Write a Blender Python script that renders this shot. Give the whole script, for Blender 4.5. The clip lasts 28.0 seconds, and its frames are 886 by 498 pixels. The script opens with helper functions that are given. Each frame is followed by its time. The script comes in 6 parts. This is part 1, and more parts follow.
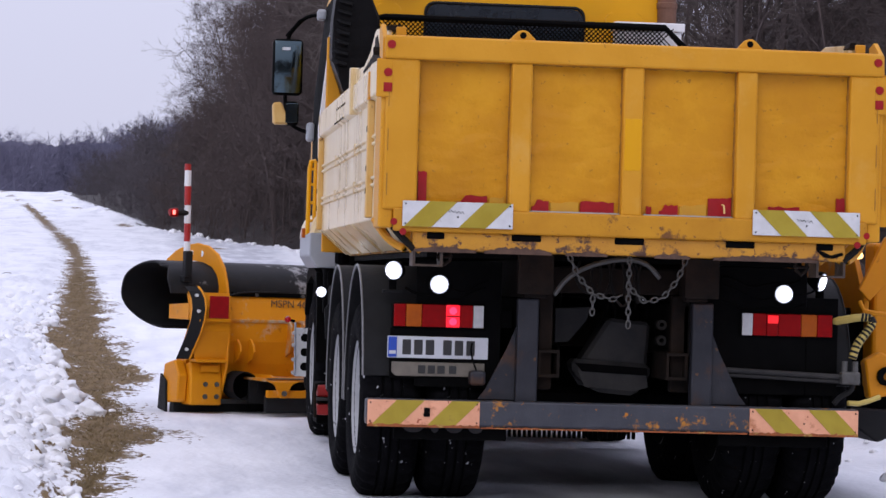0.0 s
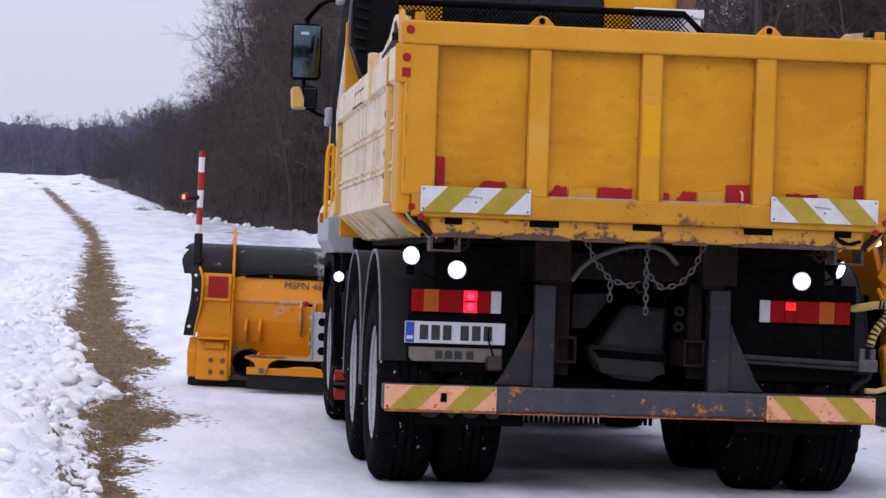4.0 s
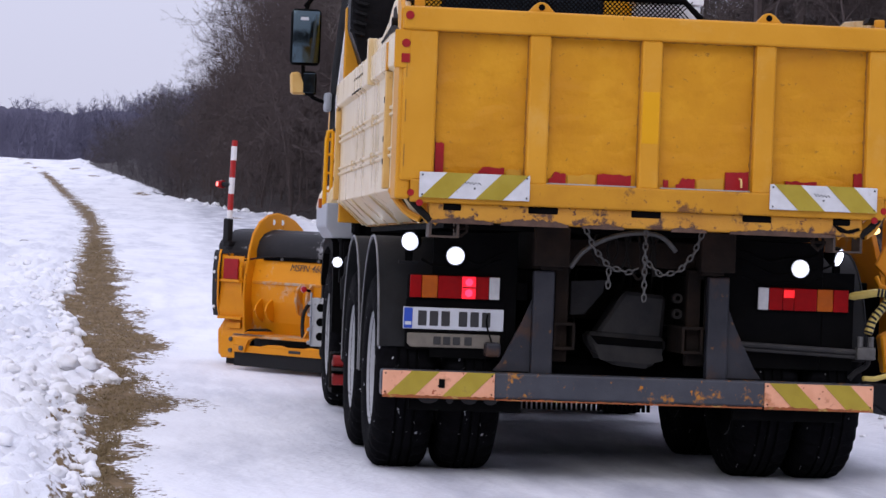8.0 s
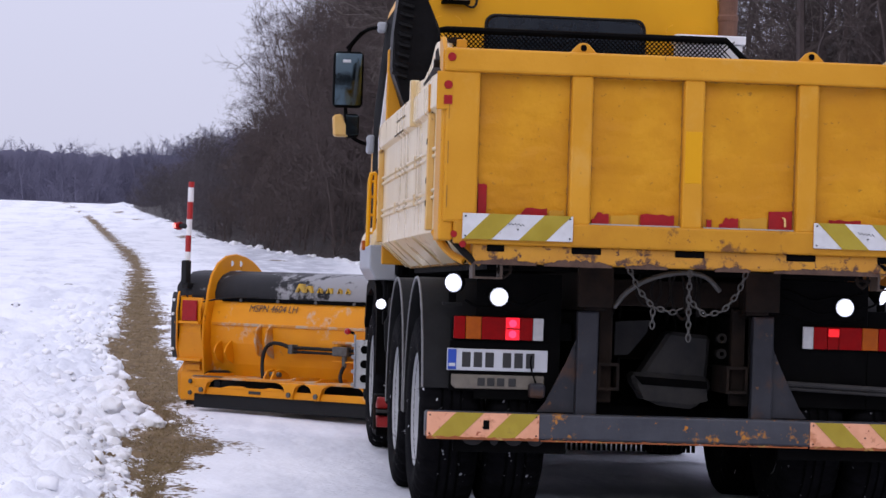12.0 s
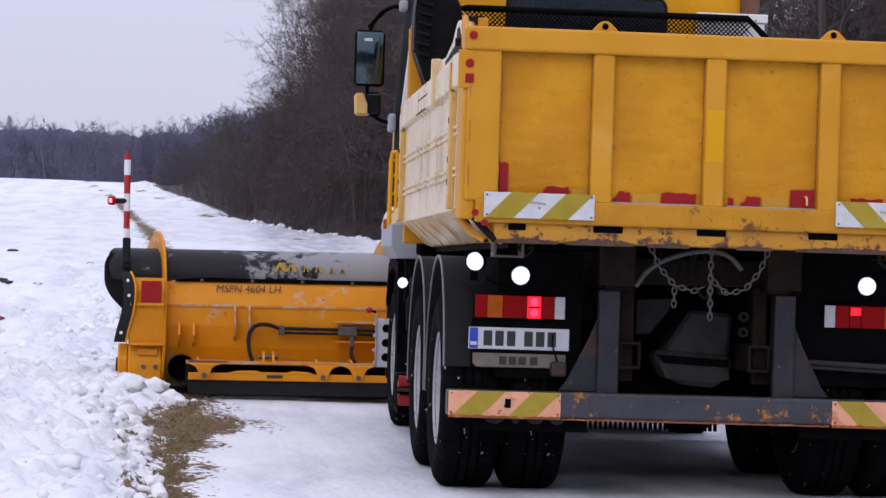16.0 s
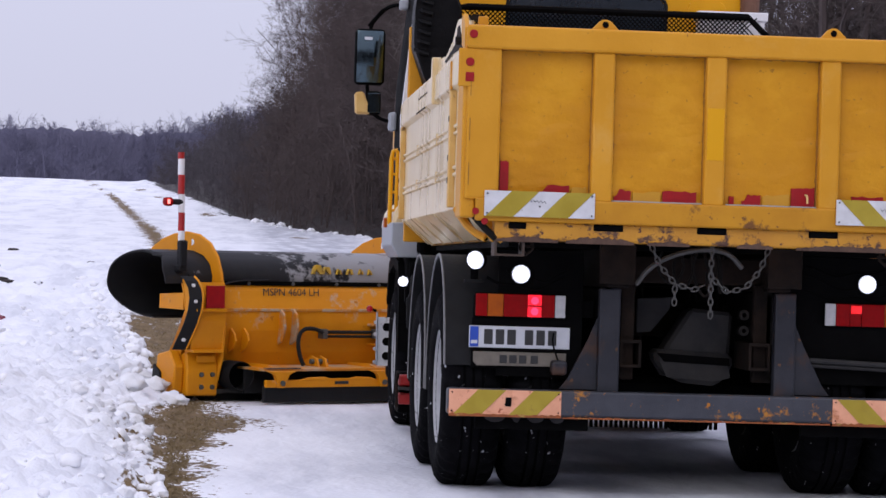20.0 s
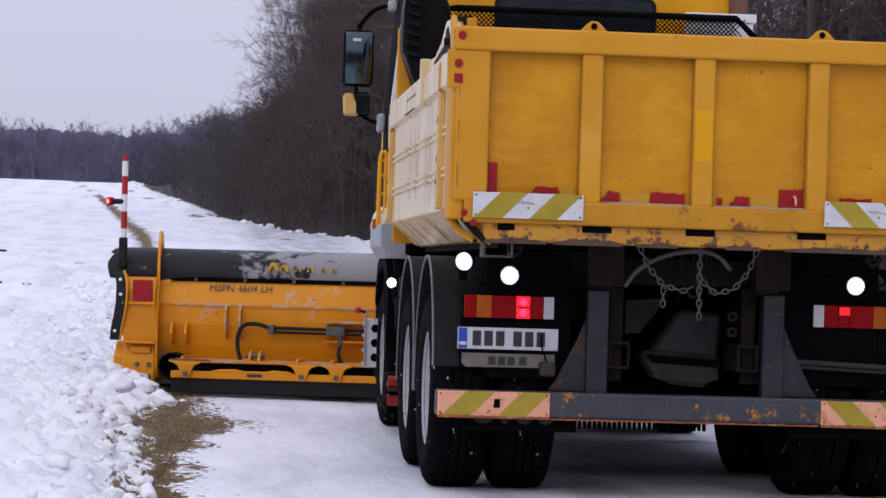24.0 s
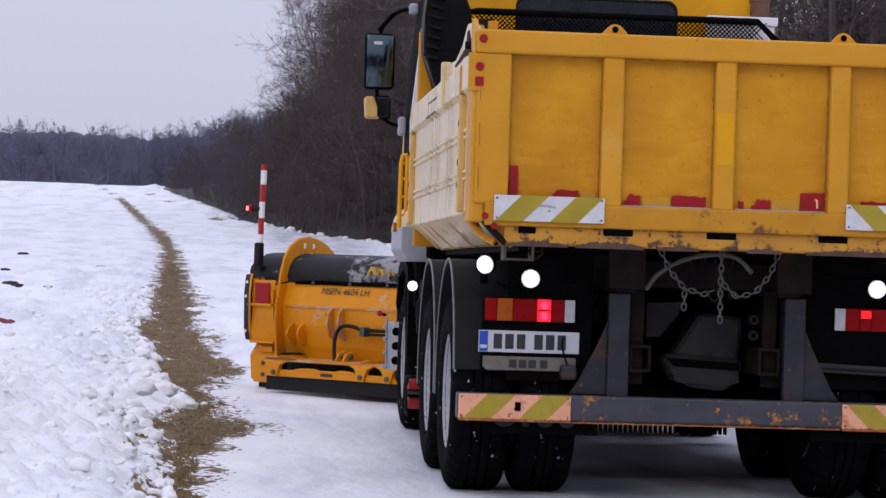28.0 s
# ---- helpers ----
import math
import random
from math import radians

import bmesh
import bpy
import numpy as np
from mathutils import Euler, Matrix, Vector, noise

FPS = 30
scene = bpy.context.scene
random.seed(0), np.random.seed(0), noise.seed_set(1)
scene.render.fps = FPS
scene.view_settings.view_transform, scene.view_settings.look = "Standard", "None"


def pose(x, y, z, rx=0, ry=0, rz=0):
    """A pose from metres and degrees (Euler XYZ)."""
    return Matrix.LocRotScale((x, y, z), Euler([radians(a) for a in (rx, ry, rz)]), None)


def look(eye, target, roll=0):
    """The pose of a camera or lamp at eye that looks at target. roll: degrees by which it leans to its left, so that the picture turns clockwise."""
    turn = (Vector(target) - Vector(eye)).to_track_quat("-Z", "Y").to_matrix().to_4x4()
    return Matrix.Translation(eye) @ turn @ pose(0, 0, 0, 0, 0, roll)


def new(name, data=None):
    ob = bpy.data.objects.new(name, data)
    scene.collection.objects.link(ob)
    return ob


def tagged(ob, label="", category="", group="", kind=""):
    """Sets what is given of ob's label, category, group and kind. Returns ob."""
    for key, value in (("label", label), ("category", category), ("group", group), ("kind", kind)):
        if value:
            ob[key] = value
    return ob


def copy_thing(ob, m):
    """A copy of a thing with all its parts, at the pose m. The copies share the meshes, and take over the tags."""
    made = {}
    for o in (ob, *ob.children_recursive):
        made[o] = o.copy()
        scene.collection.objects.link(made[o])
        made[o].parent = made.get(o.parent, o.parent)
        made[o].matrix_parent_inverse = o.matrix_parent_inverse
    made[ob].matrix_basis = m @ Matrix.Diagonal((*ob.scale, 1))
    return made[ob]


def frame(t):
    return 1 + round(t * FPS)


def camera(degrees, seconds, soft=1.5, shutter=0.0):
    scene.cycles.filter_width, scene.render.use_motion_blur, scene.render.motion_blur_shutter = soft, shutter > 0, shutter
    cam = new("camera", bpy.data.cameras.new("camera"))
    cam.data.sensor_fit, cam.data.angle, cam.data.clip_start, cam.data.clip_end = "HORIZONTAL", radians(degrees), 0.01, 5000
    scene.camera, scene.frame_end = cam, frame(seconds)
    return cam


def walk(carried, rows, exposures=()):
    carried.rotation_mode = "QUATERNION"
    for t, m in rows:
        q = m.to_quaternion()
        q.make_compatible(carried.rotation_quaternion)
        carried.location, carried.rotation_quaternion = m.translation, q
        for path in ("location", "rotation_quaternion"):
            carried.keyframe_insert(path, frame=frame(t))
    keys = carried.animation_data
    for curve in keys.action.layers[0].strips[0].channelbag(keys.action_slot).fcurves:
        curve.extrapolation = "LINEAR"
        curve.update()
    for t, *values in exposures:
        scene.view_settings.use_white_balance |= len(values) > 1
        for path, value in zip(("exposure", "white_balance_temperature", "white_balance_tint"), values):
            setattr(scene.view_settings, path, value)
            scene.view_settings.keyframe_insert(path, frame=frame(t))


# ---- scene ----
EYE = (-2.435, -13.066, 1.14)
# seconds, turn to the right, tilt up, lean, in degrees
TURNS = (
    (0, 6.655, 0.724, 1.624),
    (0.5, 6.618, 0.668, 1.704),
    (1, 6.487, 0.647, 1.671),
    (1.5, 6.340, 0.631, 1.843),
    (2, 6.286, 0.487, 1.840),
    (2.5, 6.134, 0.411, 1.943),
    (3, 6.190, 0.371, 1.942),
    (3.5, 6.236, 0.405, 1.917),
    (5.5, 6.384, 0.172, 1.989),
    (6, 6.315, 0.054, 1.846),
    (6.5, 6.291, -0.017, 1.971),
    (7, 6.314, 0.021, 1.915),
    (7.5, 6.371, 0.013, 2.107),
    (8, 6.314, 0.080, 2.165),
    (8.5, 6.227, 0.290, 2.092),
    (9, 6.053, 0.546, 2.008),
    (9.5, 5.902, 0.725, 1.908),
    (10, 5.843, 0.796, 1.667),
    (10.5, 5.772, 0.898, 1.858),
    (11, 5.624, 0.992, 1.933),
    (11.5, 5.506, 1.074, 1.820),
    (12, 5.325, 0.960, 1.805),
    (12.5, 5.174, 0.829, 1.964),
    (14.5, 4.985, 0.718, 2.178),
    (15, 4.934, 0.642, 2.077),
    (15.5, 4.895, 0.608, 1.977),
    (16, 4.864, 0.473, 1.790),
    (16.5, 4.719, 0.374, 1.538),
    (17, 4.650, 0.315, 1.589),
    (17.5, 4.705, 0.394, 1.699),
    (18, 4.785, 0.483, 1.636),
    (18.5, 4.778, 0.506, 1.880),
    (19, 4.764, 0.410, 1.750),
    (19.5, 4.869, 0.407, 1.623),
    (20, 4.856, 0.443, 1.735),
    (20.5, 4.688, 0.534, 1.570),
    (22.5, 4.916, 0.663, 1.439),
    (23, 4.898, 0.634, 1.678),
    (23.5, 5.001, 0.567, 1.826),
    (24, 5.107, 0.481, 1.755),
    (24.5, 5.120, 0.439, 1.809),
    (25, 4.963, 0.354, 1.707),
    (25.5, 4.738, 0.201, 1.754),
    (26, 4.642, 0.019, 2.026),
    (26.5, 4.591, 0.086, 1.864),
    (27, 4.358, 0.281, 1.983),
    (27.5, 4.309, 0.596, 1.963),
    (28, 4.642, 0.536, 1.785),
)


def aim(turn, tilt, lean):
    a, b = radians(turn), radians(tilt)
    way = Vector((math.sin(a) * math.cos(b), math.cos(a) * math.cos(b), math.sin(b)))
    return look(EYE, Vector(EYE) + way, lean)


cam = camera(19.39, 28.0)
walk(cam, [(t, aim(a, b, c)) for t, a, b, c in TURNS], [(0.0, 0.08, 6500, 10), (8.0, 0.06, 6500, 10), (15.0, 0.05, 6500, 10), (20.0, 0.02, 6500, 10), (23.0, -0.06, 6500, 10), (28.0, -0.08, 6500, 10)])

# ---- sky and sun: overcast winter noon ----
SUN_EL, SUN_AZ = 38, 200
world = bpy.data.worlds.new("overcast_sky")
scene.world = world
world.use_nodes = True
wn, wl = world.node_tree.nodes, world.node_tree.links
sky = wn.new("ShaderNodeTexSky")
sky.sky_type, sky.sun_disc = "NISHITA", False
sky.sun_elevation, sky.sun_rotation = radians(SUN_EL), radians(SUN_AZ)
sky.air_density, sky.dust_density = 1.0, 4.0
cloud = wn.new("ShaderNodeMixRGB")
cloud.inputs[0].default_value = 0.93
cloud.inputs[2].default_value = (6.1, 6.15, 7.9, 1)
wl.new(sky.outputs[0], cloud.inputs[1])
# an overcast sky brightens towards the zenith
up, high, grad, lift = wn.new("ShaderNodeTexCoord"), wn.new("ShaderNodeSeparateXYZ"), wn.new("ShaderNodeMapRange"), wn.new("ShaderNodeVectorMath")
wl.new(up.outputs["Generated"], high.inputs[0])
wl.new(high.outputs["Z"], grad.inputs["Value"])
grad.inputs["To Min"].default_value, grad.inputs["To Max"].default_value = 1.0, 1.95
lift.operation = "SCALE"
wl.new(cloud.outputs[0], lift.inputs[0])
wl.new(grad.outputs[0], lift.inputs["Scale"])
wl.new(lift.outputs[0], wn["Background"].inputs[0])
wn["Background"].inputs[1].default_value = 0.1
sun_data = bpy.data.lights.new("sun", "SUN")
sun_data.energy, sun_data.angle, sun_data.color = 0.6, radians(40), (1.0, 0.96, 0.9)
sun = new("sun", sun_data)
az, el = radians(SUN_AZ), radians(SUN_EL)
sun.matrix_world = look((math.sin(az) * math.cos(el) * 50, math.cos(az) * math.cos(el) * 50, math.sin(el) * 50), (0, 0, 0))


# ---- materials ----
def mat(name, c1, c2, rough=0.6, metal=0.0, scale=6.0, bump=0.15, bscale=60.0, spots=None, spot_at=0.62, spot_scale=5.0,
        specks=None, speck_at=0.7, speck_scale=40.0, vary=0.0, soft=0.05, stretch=(1, 1, 1), coat=0.0, sheen=0.5):
    """A worn surface: two tones of noise, stains of a third colour, small specks of a fourth, and fine relief."""
    m = bpy.data.materials.new(name)
    m.use_nodes = True
    n, l = m.node_tree.nodes, m.node_tree.links
    b = n["Principled BSDF"]
    b.inputs["Metallic"].default_value = metal
    b.inputs["Coat Weight"].default_value = coat
    b.inputs["Specular IOR Level"].default_value = sheen
    co = n.new("ShaderNodeTexCoord")
    mp = n.new("ShaderNodeMapping")
    mp.inputs["Scale"].default_value = stretch
    l.new(co.outputs["Object"], mp.inputs[0])

    def tex(s, det=6.0, r=0.6):
        t = n.new("ShaderNodeTexNoise")
        t.inputs["Scale"].default_value, t.inputs["Detail"].default_value, t.inputs["Roughness"].default_value = s, det, r
        l.new(mp.outputs[0], t.inputs["Vector"])
        return t

    def ramp(src, lo, hi):
        r = n.new("ShaderNodeMapRange")
        r.inputs["From Min"].default_value, r.inputs["From Max"].default_value = lo, hi
        l.new(src, r.inputs["Value"])
        return r.outputs[0]

    def mix(f, a, c):
        x = n.new("ShaderNodeMixRGB")
        for k, v in ((0, f), (1, a), (2, c)):
            if isinstance(v, (tuple, list)):
                x.inputs[k].default_value = (*v, 1) if len(v) == 3 else v
            else:
                l.new(v, x.inputs[k])
        return x.outputs[0]

    big = tex(scale)
    col = mix(ramp(big.outputs[0], 0.32, 0.68), c1, c2)
    rsrc = ramp(big.outputs[0], 0.2, 0.8)
    if spots:
        s = tex(spot_scale, 9.0, 0.7)
        col = mix(ramp(s.outputs[0], spot_at, spot_at + soft), col, spots)
    if specks:
        s = tex(speck_scale, 4.0, 0.6)
        col = mix(ramp(s.outputs[0], speck_at, speck_at + 0.04), col, specks)
    if vary:
        info = n.new("ShaderNodeObjectInfo")
        hs = n.new("ShaderNodeHueSaturation")
        l.new(ramp(info.outputs["Random"], 0, 1), hs.inputs["Fac"])
        hs.inputs["Value"].default_value = 1.0 + vary
        l.new(col, hs.inputs["Color"])
        col = hs.outputs[0]
    l.new(col, b.inputs["Base Color"])
    rr = n.new("ShaderNodeMapRange")
    rr.inputs["To Min"].default_value, rr.inputs["To Max"].default_value = max(0.03, rough - 0.1), min(1, rough + 0.1)
    l.new(rsrc, rr.inputs["Value"])
    l.new(rr.outputs[0], b.inputs["Roughness"])
    if bump:
        f = tex(bscale, 5.0, 0.65)
        bp = n.new("ShaderNodeBump")
        bp.inputs["Strength"].default_value, bp.inputs["Distance"].default_value = bump, 0.02
        l.new(f.outputs[0], bp.inputs["Height"])
        l.new(bp.outputs[0], b.inputs["Normal"])
    return m


def hood_material():
    """Black plastic, chafed to grey over most of its far half and in scuffs elsewhere."""
    m = mat("scuffed_black_hood", (0.014, 0.014, 0.016), (0.026, 0.026, 0.028), 0.6, sheen=0.15, scale=4, bump=0.1, bscale=30)
    n, l = m.node_tree.nodes, m.node_tree.links
    b = n["Principled BSDF"]
    base = b.inputs["Base Color"].links[0].from_socket
    co, sep = n.new("ShaderNodeTexCoord"), n.new("ShaderNodeSeparateXYZ")
    l.new(co.outputs["Object"], sep.inputs[0])
    wear, sum_, cut, mix = n.new("ShaderNodeMapRange"), n.new("ShaderNodeMath"), n.new("ShaderNodeMapRange"), n.new("ShaderNodeMixRGB")
    for k, q in zip(("From Min", "From Max", "To Min", "To Max"), (-1.5, -0.5, -0.09, 0.17)):
        wear.inputs[k].default_value = q
    l.new(sep.outputs["X"], wear.inputs["Value"])
    t = n.new("ShaderNodeTexNoise")
    t.inputs["Scale"].default_value, t.inputs["Detail"].default_value, t.inputs["Roughness"].default_value = 4.0, 8.0, 0.68
    l.new(co.outputs["Object"], t.inputs["Vector"])
    l.new(t.outputs[0], sum_.inputs[0]), l.new(wear.outputs[0], sum_.inputs[1])
    cut.inputs["From Min"].default_value, cut.inputs["From Max"].default_value = 0.53, 0.60
    l.new(sum_.outputs[0], cut.inputs["Value"])
    l.new(cut.outputs[0], mix.inputs[0]), l.new(base, mix.inputs[1])
    mix.inputs[2].default_value = (0.25, 0.25, 0.26, 1)
    l.new(mix.outputs[0], b.inputs["Base Color"])
    return m


def glow(name, colour, strength, rough=0.2):
    m = bpy.data.materials.new(name)
    m.use_nodes = True
    b = m.node_tree.nodes["Principled BSDF"]
    b.inputs["Base Color"].default_value = b.inputs["Emission Color"].default_value = (*colour, 1)
    b.inputs["Emission Strength"].default_value, b.inputs["Roughness"].default_value = strength, rough
    return m


RUST, DRYRUST = (0.10, 0.035, 0.012), (0.32, 0.12, 0.02)
BODY = mat("yellow_paint", (0.53, 0.235, 0.009), (0.61, 0.285, 0.018), 0.5, scale=2.3, bump=0.14, bscale=16, sheen=0.25, spots=(0.61, 0.32, 0.055), spot_at=0.53, spot_scale=3.1, soft=0.22, specks=(0.28, 0.12, 0.02), speck_at=0.70, speck_scale=34)
PANEL = mat("wrinkled_yellow_paint", (0.48, 0.200, 0.002), (0.59, 0.268, 0.003), 0.48, scale=2.6, bump=0.34, bscale=15, sheen=0.28, spots=(0.62, 0.295, 0.010), spot_at=0.53, spot_scale=2.6, soft=0.2, specks=(0.36, 0.16, 0.01), speck_at=0.645, speck_scale=30)
CHIPPED = mat("chipped_yellow_paint", (0.43, 0.185, 0.006), (0.52, 0.24, 0.010), 0.55, scale=5, bump=0.15, bscale=18, sheen=0.3, spots=(0.15, 0.06, 0.015), spot_at=0.57, spot_scale=4, specks=(0.16, 0.065, 0.02), speck_at=0.65, speck_scale=24)
SILL = mat("rusty_yellow_paint", (0.55, 0.26, 0.010), (0.46, 0.20, 0.012), 0.55, scale=4, bump=0.3, bscale=24, spots=(0.075, 0.030, 0.015), spot_at=0.54, spot_scale=5.5, soft=0.05, specks=RUST, speck_at=0.61, speck_scale=20)
SIDE = mat("cream_yellow_paint", (0.60, 0.44, 0.20), (0.76, 0.64, 0.43), 0.30, scale=2.2, bump=0.10, bscale=9, stretch=(1, 1, .22), spots=(0.56, 0.36, 0.12), spot_at=0.56, spot_scale=7, soft=0.14, specks=(0.34, 0.17, 0.05), speck_at=0.69, speck_scale=16)
STAKE = mat("worn_stake_paint", (0.55, 0.30, 0.06), (0.66, 0.44, 0.16), 0.45, scale=4, bump=0.08, bscale=14, spots=(0.20, 0.10, 0.03), spot_at=0.62, spot_scale=7)
CABP = mat("cab_yellow_paint", (0.64, 0.305, 0.0), (0.69, 0.335, 0.001), 0.4, scale=1.5, bump=0.02, sheen=0.3)
PLOW = mat("plough_orange_paint", (0.60, 0.215, 0.002), (0.70, 0.275, 0.003), 0.5, scale=2.0, bump=0.06, bscale=14, spots=(0.50, 0.40, 0.31), spot_at=0.595, spot_scale=3.0, soft=0.10, specks=(0.48, 0.17, 0.006), speck_at=0.66, speck_scale=12, sheen=0.3)
HOOD = hood_material()
WORN = mat("scraped_bare_edge", (0.46, 0.30, 0.16), (0.40, 0.33, 0.26), 0.5, scale=6, bump=0.15, spots=(0.52, 0.19, 0.004), spot_at=0.44, spot_scale=5, soft=0.1)
LINING = mat("hood_lining", (0.006, 0.006, 0.007), (0.011, 0.011, 0.012), 0.7, scale=5, bump=0.05, sheen=0.15)
RUBBER = mat("black_rubber", (0.005, 0.005, 0.006), (0.009, 0.009, 0.010), 0.65, scale=8, bump=0.25, bscale=50, sheen=0.25)
TYRE = mat("tyre_rubber", (0.0025, 0.0025, 0.003), (0.006, 0.006, 0.007), 0.85, scale=10, bump=0.3, bscale=60, sheen=0.03, specks=(0.5, 0.5, 0.53), speck_at=0.68, speck_scale=22)
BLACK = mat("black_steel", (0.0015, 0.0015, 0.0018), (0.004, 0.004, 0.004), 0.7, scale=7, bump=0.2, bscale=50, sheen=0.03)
GRIME = mat("grimy_steel", (0.004, 0.0037, 0.0034), (0.011, 0.009, 0.0075), 0.8, scale=9, bump=0.3, bscale=40, sheen=0.15, spots=(0.022, 0.012, 0.008), spot_at=0.6, spot_scale=8)
LIP = mat("mudguard_edge", (0.11, 0.11, 0.115), (0.19, 0.19, 0.195), 0.5, scale=9, bump=0.05)
RUSTY = mat("rusty_frame_steel", (0.004, 0.003, 0.0024), (0.021, 0.013, 0.009), 0.8, scale=7, bump=0.3, bscale=30, sheen=0.15)
IRON = mat("dusty_iron", (0.022, 0.022, 0.023), (0.042, 0.040, 0.039), 0.7, scale=8, bump=0.2, bscale=30, sheen=0.2)
DARKGREY = mat("dark_grey_paint", (0.010, 0.011, 0.016), (0.026, 0.027, 0.034), 0.5, sheen=0.3, scale=4, bump=0.15, bscale=40, spots=(0.05, 0.024, 0.014), spot_at=0.54, spot_scale=5, soft=0.12, specks=(0.11, 0.05, 0.02), speck_at=0.66, speck_scale=18)
BAR = mat("bumper_grey_paint", (0.033, 0.036, 0.046), (0.055, 0.058, 0.07), 0.5, sheen=0.3, scale=5, bump=0.12, bscale=40, spots=(0.42, 0.17, 0.02), spot_at=0.585, spot_scale=6, specks=(0.40, 0.15, 0.015), speck_at=0.635, speck_scale=26)
FENDER = mat("mudguard_plastic", (0.007, 0.0072, 0.008), (0.015, 0.0155, 0.017), 0.55, sheen=0.12, scale=5, bump=0.1, bscale=50)
GREYP = mat("silver_grey_panel", (0.30, 0.32, 0.35), (0.36, 0.38, 0.41), 0.5, scale=3, bump=0.03)
BRACKET = mat("pale_grey_bracket", (0.58, 0.59, 0.61), (0.68, 0.69, 0.71), 0.5, scale=5, bump=0.05, spots=(0.16, 0.15, 0.14), spot_at=0.6, spot_scale=9)
ALU = mat("dull_aluminium", (0.55, 0.55, 0.56), (0.42, 0.42, 0.43), 0.42, metal=0.7, scale=7, bump=0.1)
RIM = mat("dusty_grey_rim", (0.27, 0.275, 0.285), (0.38, 0.385, 0.395), 0.6, metal=0.1, scale=8, bump=0.2, spots=(0.05, 0.05, 0.05), spot_at=0.62, spot_scale=10)
WHITE = mat("dirty_white_board", (0.64, 0.64, 0.655), (0.50, 0.50, 0.51), 0.45, scale=9, bump=0.02, spots=(0.44, 0.42, 0.38), spot_at=0.58, spot_scale=11, soft=0.12, specks=(0.3, 0.27, 0.22), speck_at=0.70)
OLIVE = mat("olive_yellow_sheeting", (0.31, 0.225, 0.010), (0.38, 0.285, 0.02), 0.4, scale=9, bump=0.02, spots=(0.20, 0.12, 0.02), spot_at=0.61, spot_scale=9, soft=0.1, specks=(0.20, 0.10, 0.03), speck_at=0.70, speck_scale=30)
PEACH = mat("faded_peach_sheeting", (0.78, 0.38, 0.23), (0.66, 0.30, 0.17), 0.45, scale=9, bump=0.03, spots=(0.42, 0.14, 0.05), spot_at=0.56, spot_scale=8, soft=0.12, specks=(0.34, 0.08, 0.03), speck_at=0.64, speck_scale=30)
EDGERUST = mat("orange_edge_rust", (0.34, 0.085, 0.016), (0.20, 0.06, 0.018), 0.7, scale=20, bump=0.3, spots=(0.40, 0.24, 0.06), spot_at=0.56, spot_scale=12)
EDGESHADEDIRT = mat("dirt_and_shade", (0.24, 0.11, 0.014), (0.38, 0.17, 0.012), 0.8, scale=14, bump=0.3)
REDTAPE = mat("red_reflective_tape", (0.31, 0.007, 0.010), (0.25, 0.006, 0.009), 0.45, scale=20, bump=0.05, sheen=0.25)
YELTAPE = mat("worn_yellow_tape", (0.53, 0.27, 0.004), (0.46, 0.225, 0.008), 0.45, scale=12, bump=0.05)
REDP = mat("red_paint", (0.38, 0.012, 0.012), (0.30, 0.01, 0.01), 0.4, scale=8, bump=0.05)
WHITEP = mat("white_paint", (0.75, 0.75, 0.76), (0.68, 0.68, 0.7), 0.4, scale=8, bump=0.03)
LENS_R = mat("red_lens", (0.27, 0.002, 0.003), (0.22, 0.002, 0.003), 0.35, scale=30, bump=0.1, bscale=120, sheen=0.1)
LENS_A = mat("amber_lens", (0.40, 0.085, 0.002), (0.33, 0.065, 0.002), 0.35, scale=30, bump=0.1, bscale=120, sheen=0.2)
LENS_W = mat("clear_lens", (0.42, 0.42, 0.43), (0.5, 0.5, 0.5), 0.2, scale=30, bump=0.1, bscale=120)
PLATEW = mat("number_plate_white", (0.56, 0.58, 0.62), (0.50, 0.52, 0.56), 0.35, scale=10, bump=0.02)
PLATEB = mat("number_plate_blue", (0.01, 0.05, 0.35), (0.012, 0.06, 0.4), 0.35, scale=10, bump=0.0)
INK = mat("black_ink", (0.012, 0.012, 0.012), (0.02, 0.02, 0.02), 0.5, scale=20, bump=0.0)
NAMEP = mat("worn_beige_plate", (0.17, 0.15, 0.12), (0.12, 0.105, 0.085), 0.6, scale=14, bump=0.1)
STEEL = mat("galvanised_steel", (0.105, 0.105, 0.10), (0.07, 0.066, 0.062), 0.55, metal=0.4, scale=14, bump=0.2, spots=(0.13, 0.08, 0.05), spot_at=0.64, spot_scale=16)
HOSEY = mat("yellow_hose", (0.48, 0.36, 0.08), (0.40, 0.30, 0.07), 0.5, scale=14, bump=0.1)
GLASS = mat("dark_window_glass", (0.012, 0.016, 0.022), (0.018, 0.024, 0.032), 0.08, scale=3, bump=0.0, coat=0.5)
MIRROR = mat("mirror_glass", (0.075, 0.105, 0.122), (0.07, 0.10, 0.115), 0.05, metal=1.0, scale=3, bump=0.0)
LAMPW = glow("white_lamp_glow", (0.93, 0.95, 1.0), 5.0)
LAMPBOWL = glow("lamp_bowl_glow", (0.80, 0.84, 1.0), 0.75)
LAMPR = glow("red_lamp_glow", (0.9, 0.012, 0.03), 0.75)
BULB = glow("brake_bulb_glow", (1.0, 0.03, 0.09), 1.9)
LAMPA = glow("amber_lamp_glow", (1.0, 0.62, 0.22), 2.5)
BARK = mat("bare_bark", (0.042, 0.031, 0.030), (0.078, 0.058, 0.054), 0.9, scale=3, bump=0.0, vary=0.35)
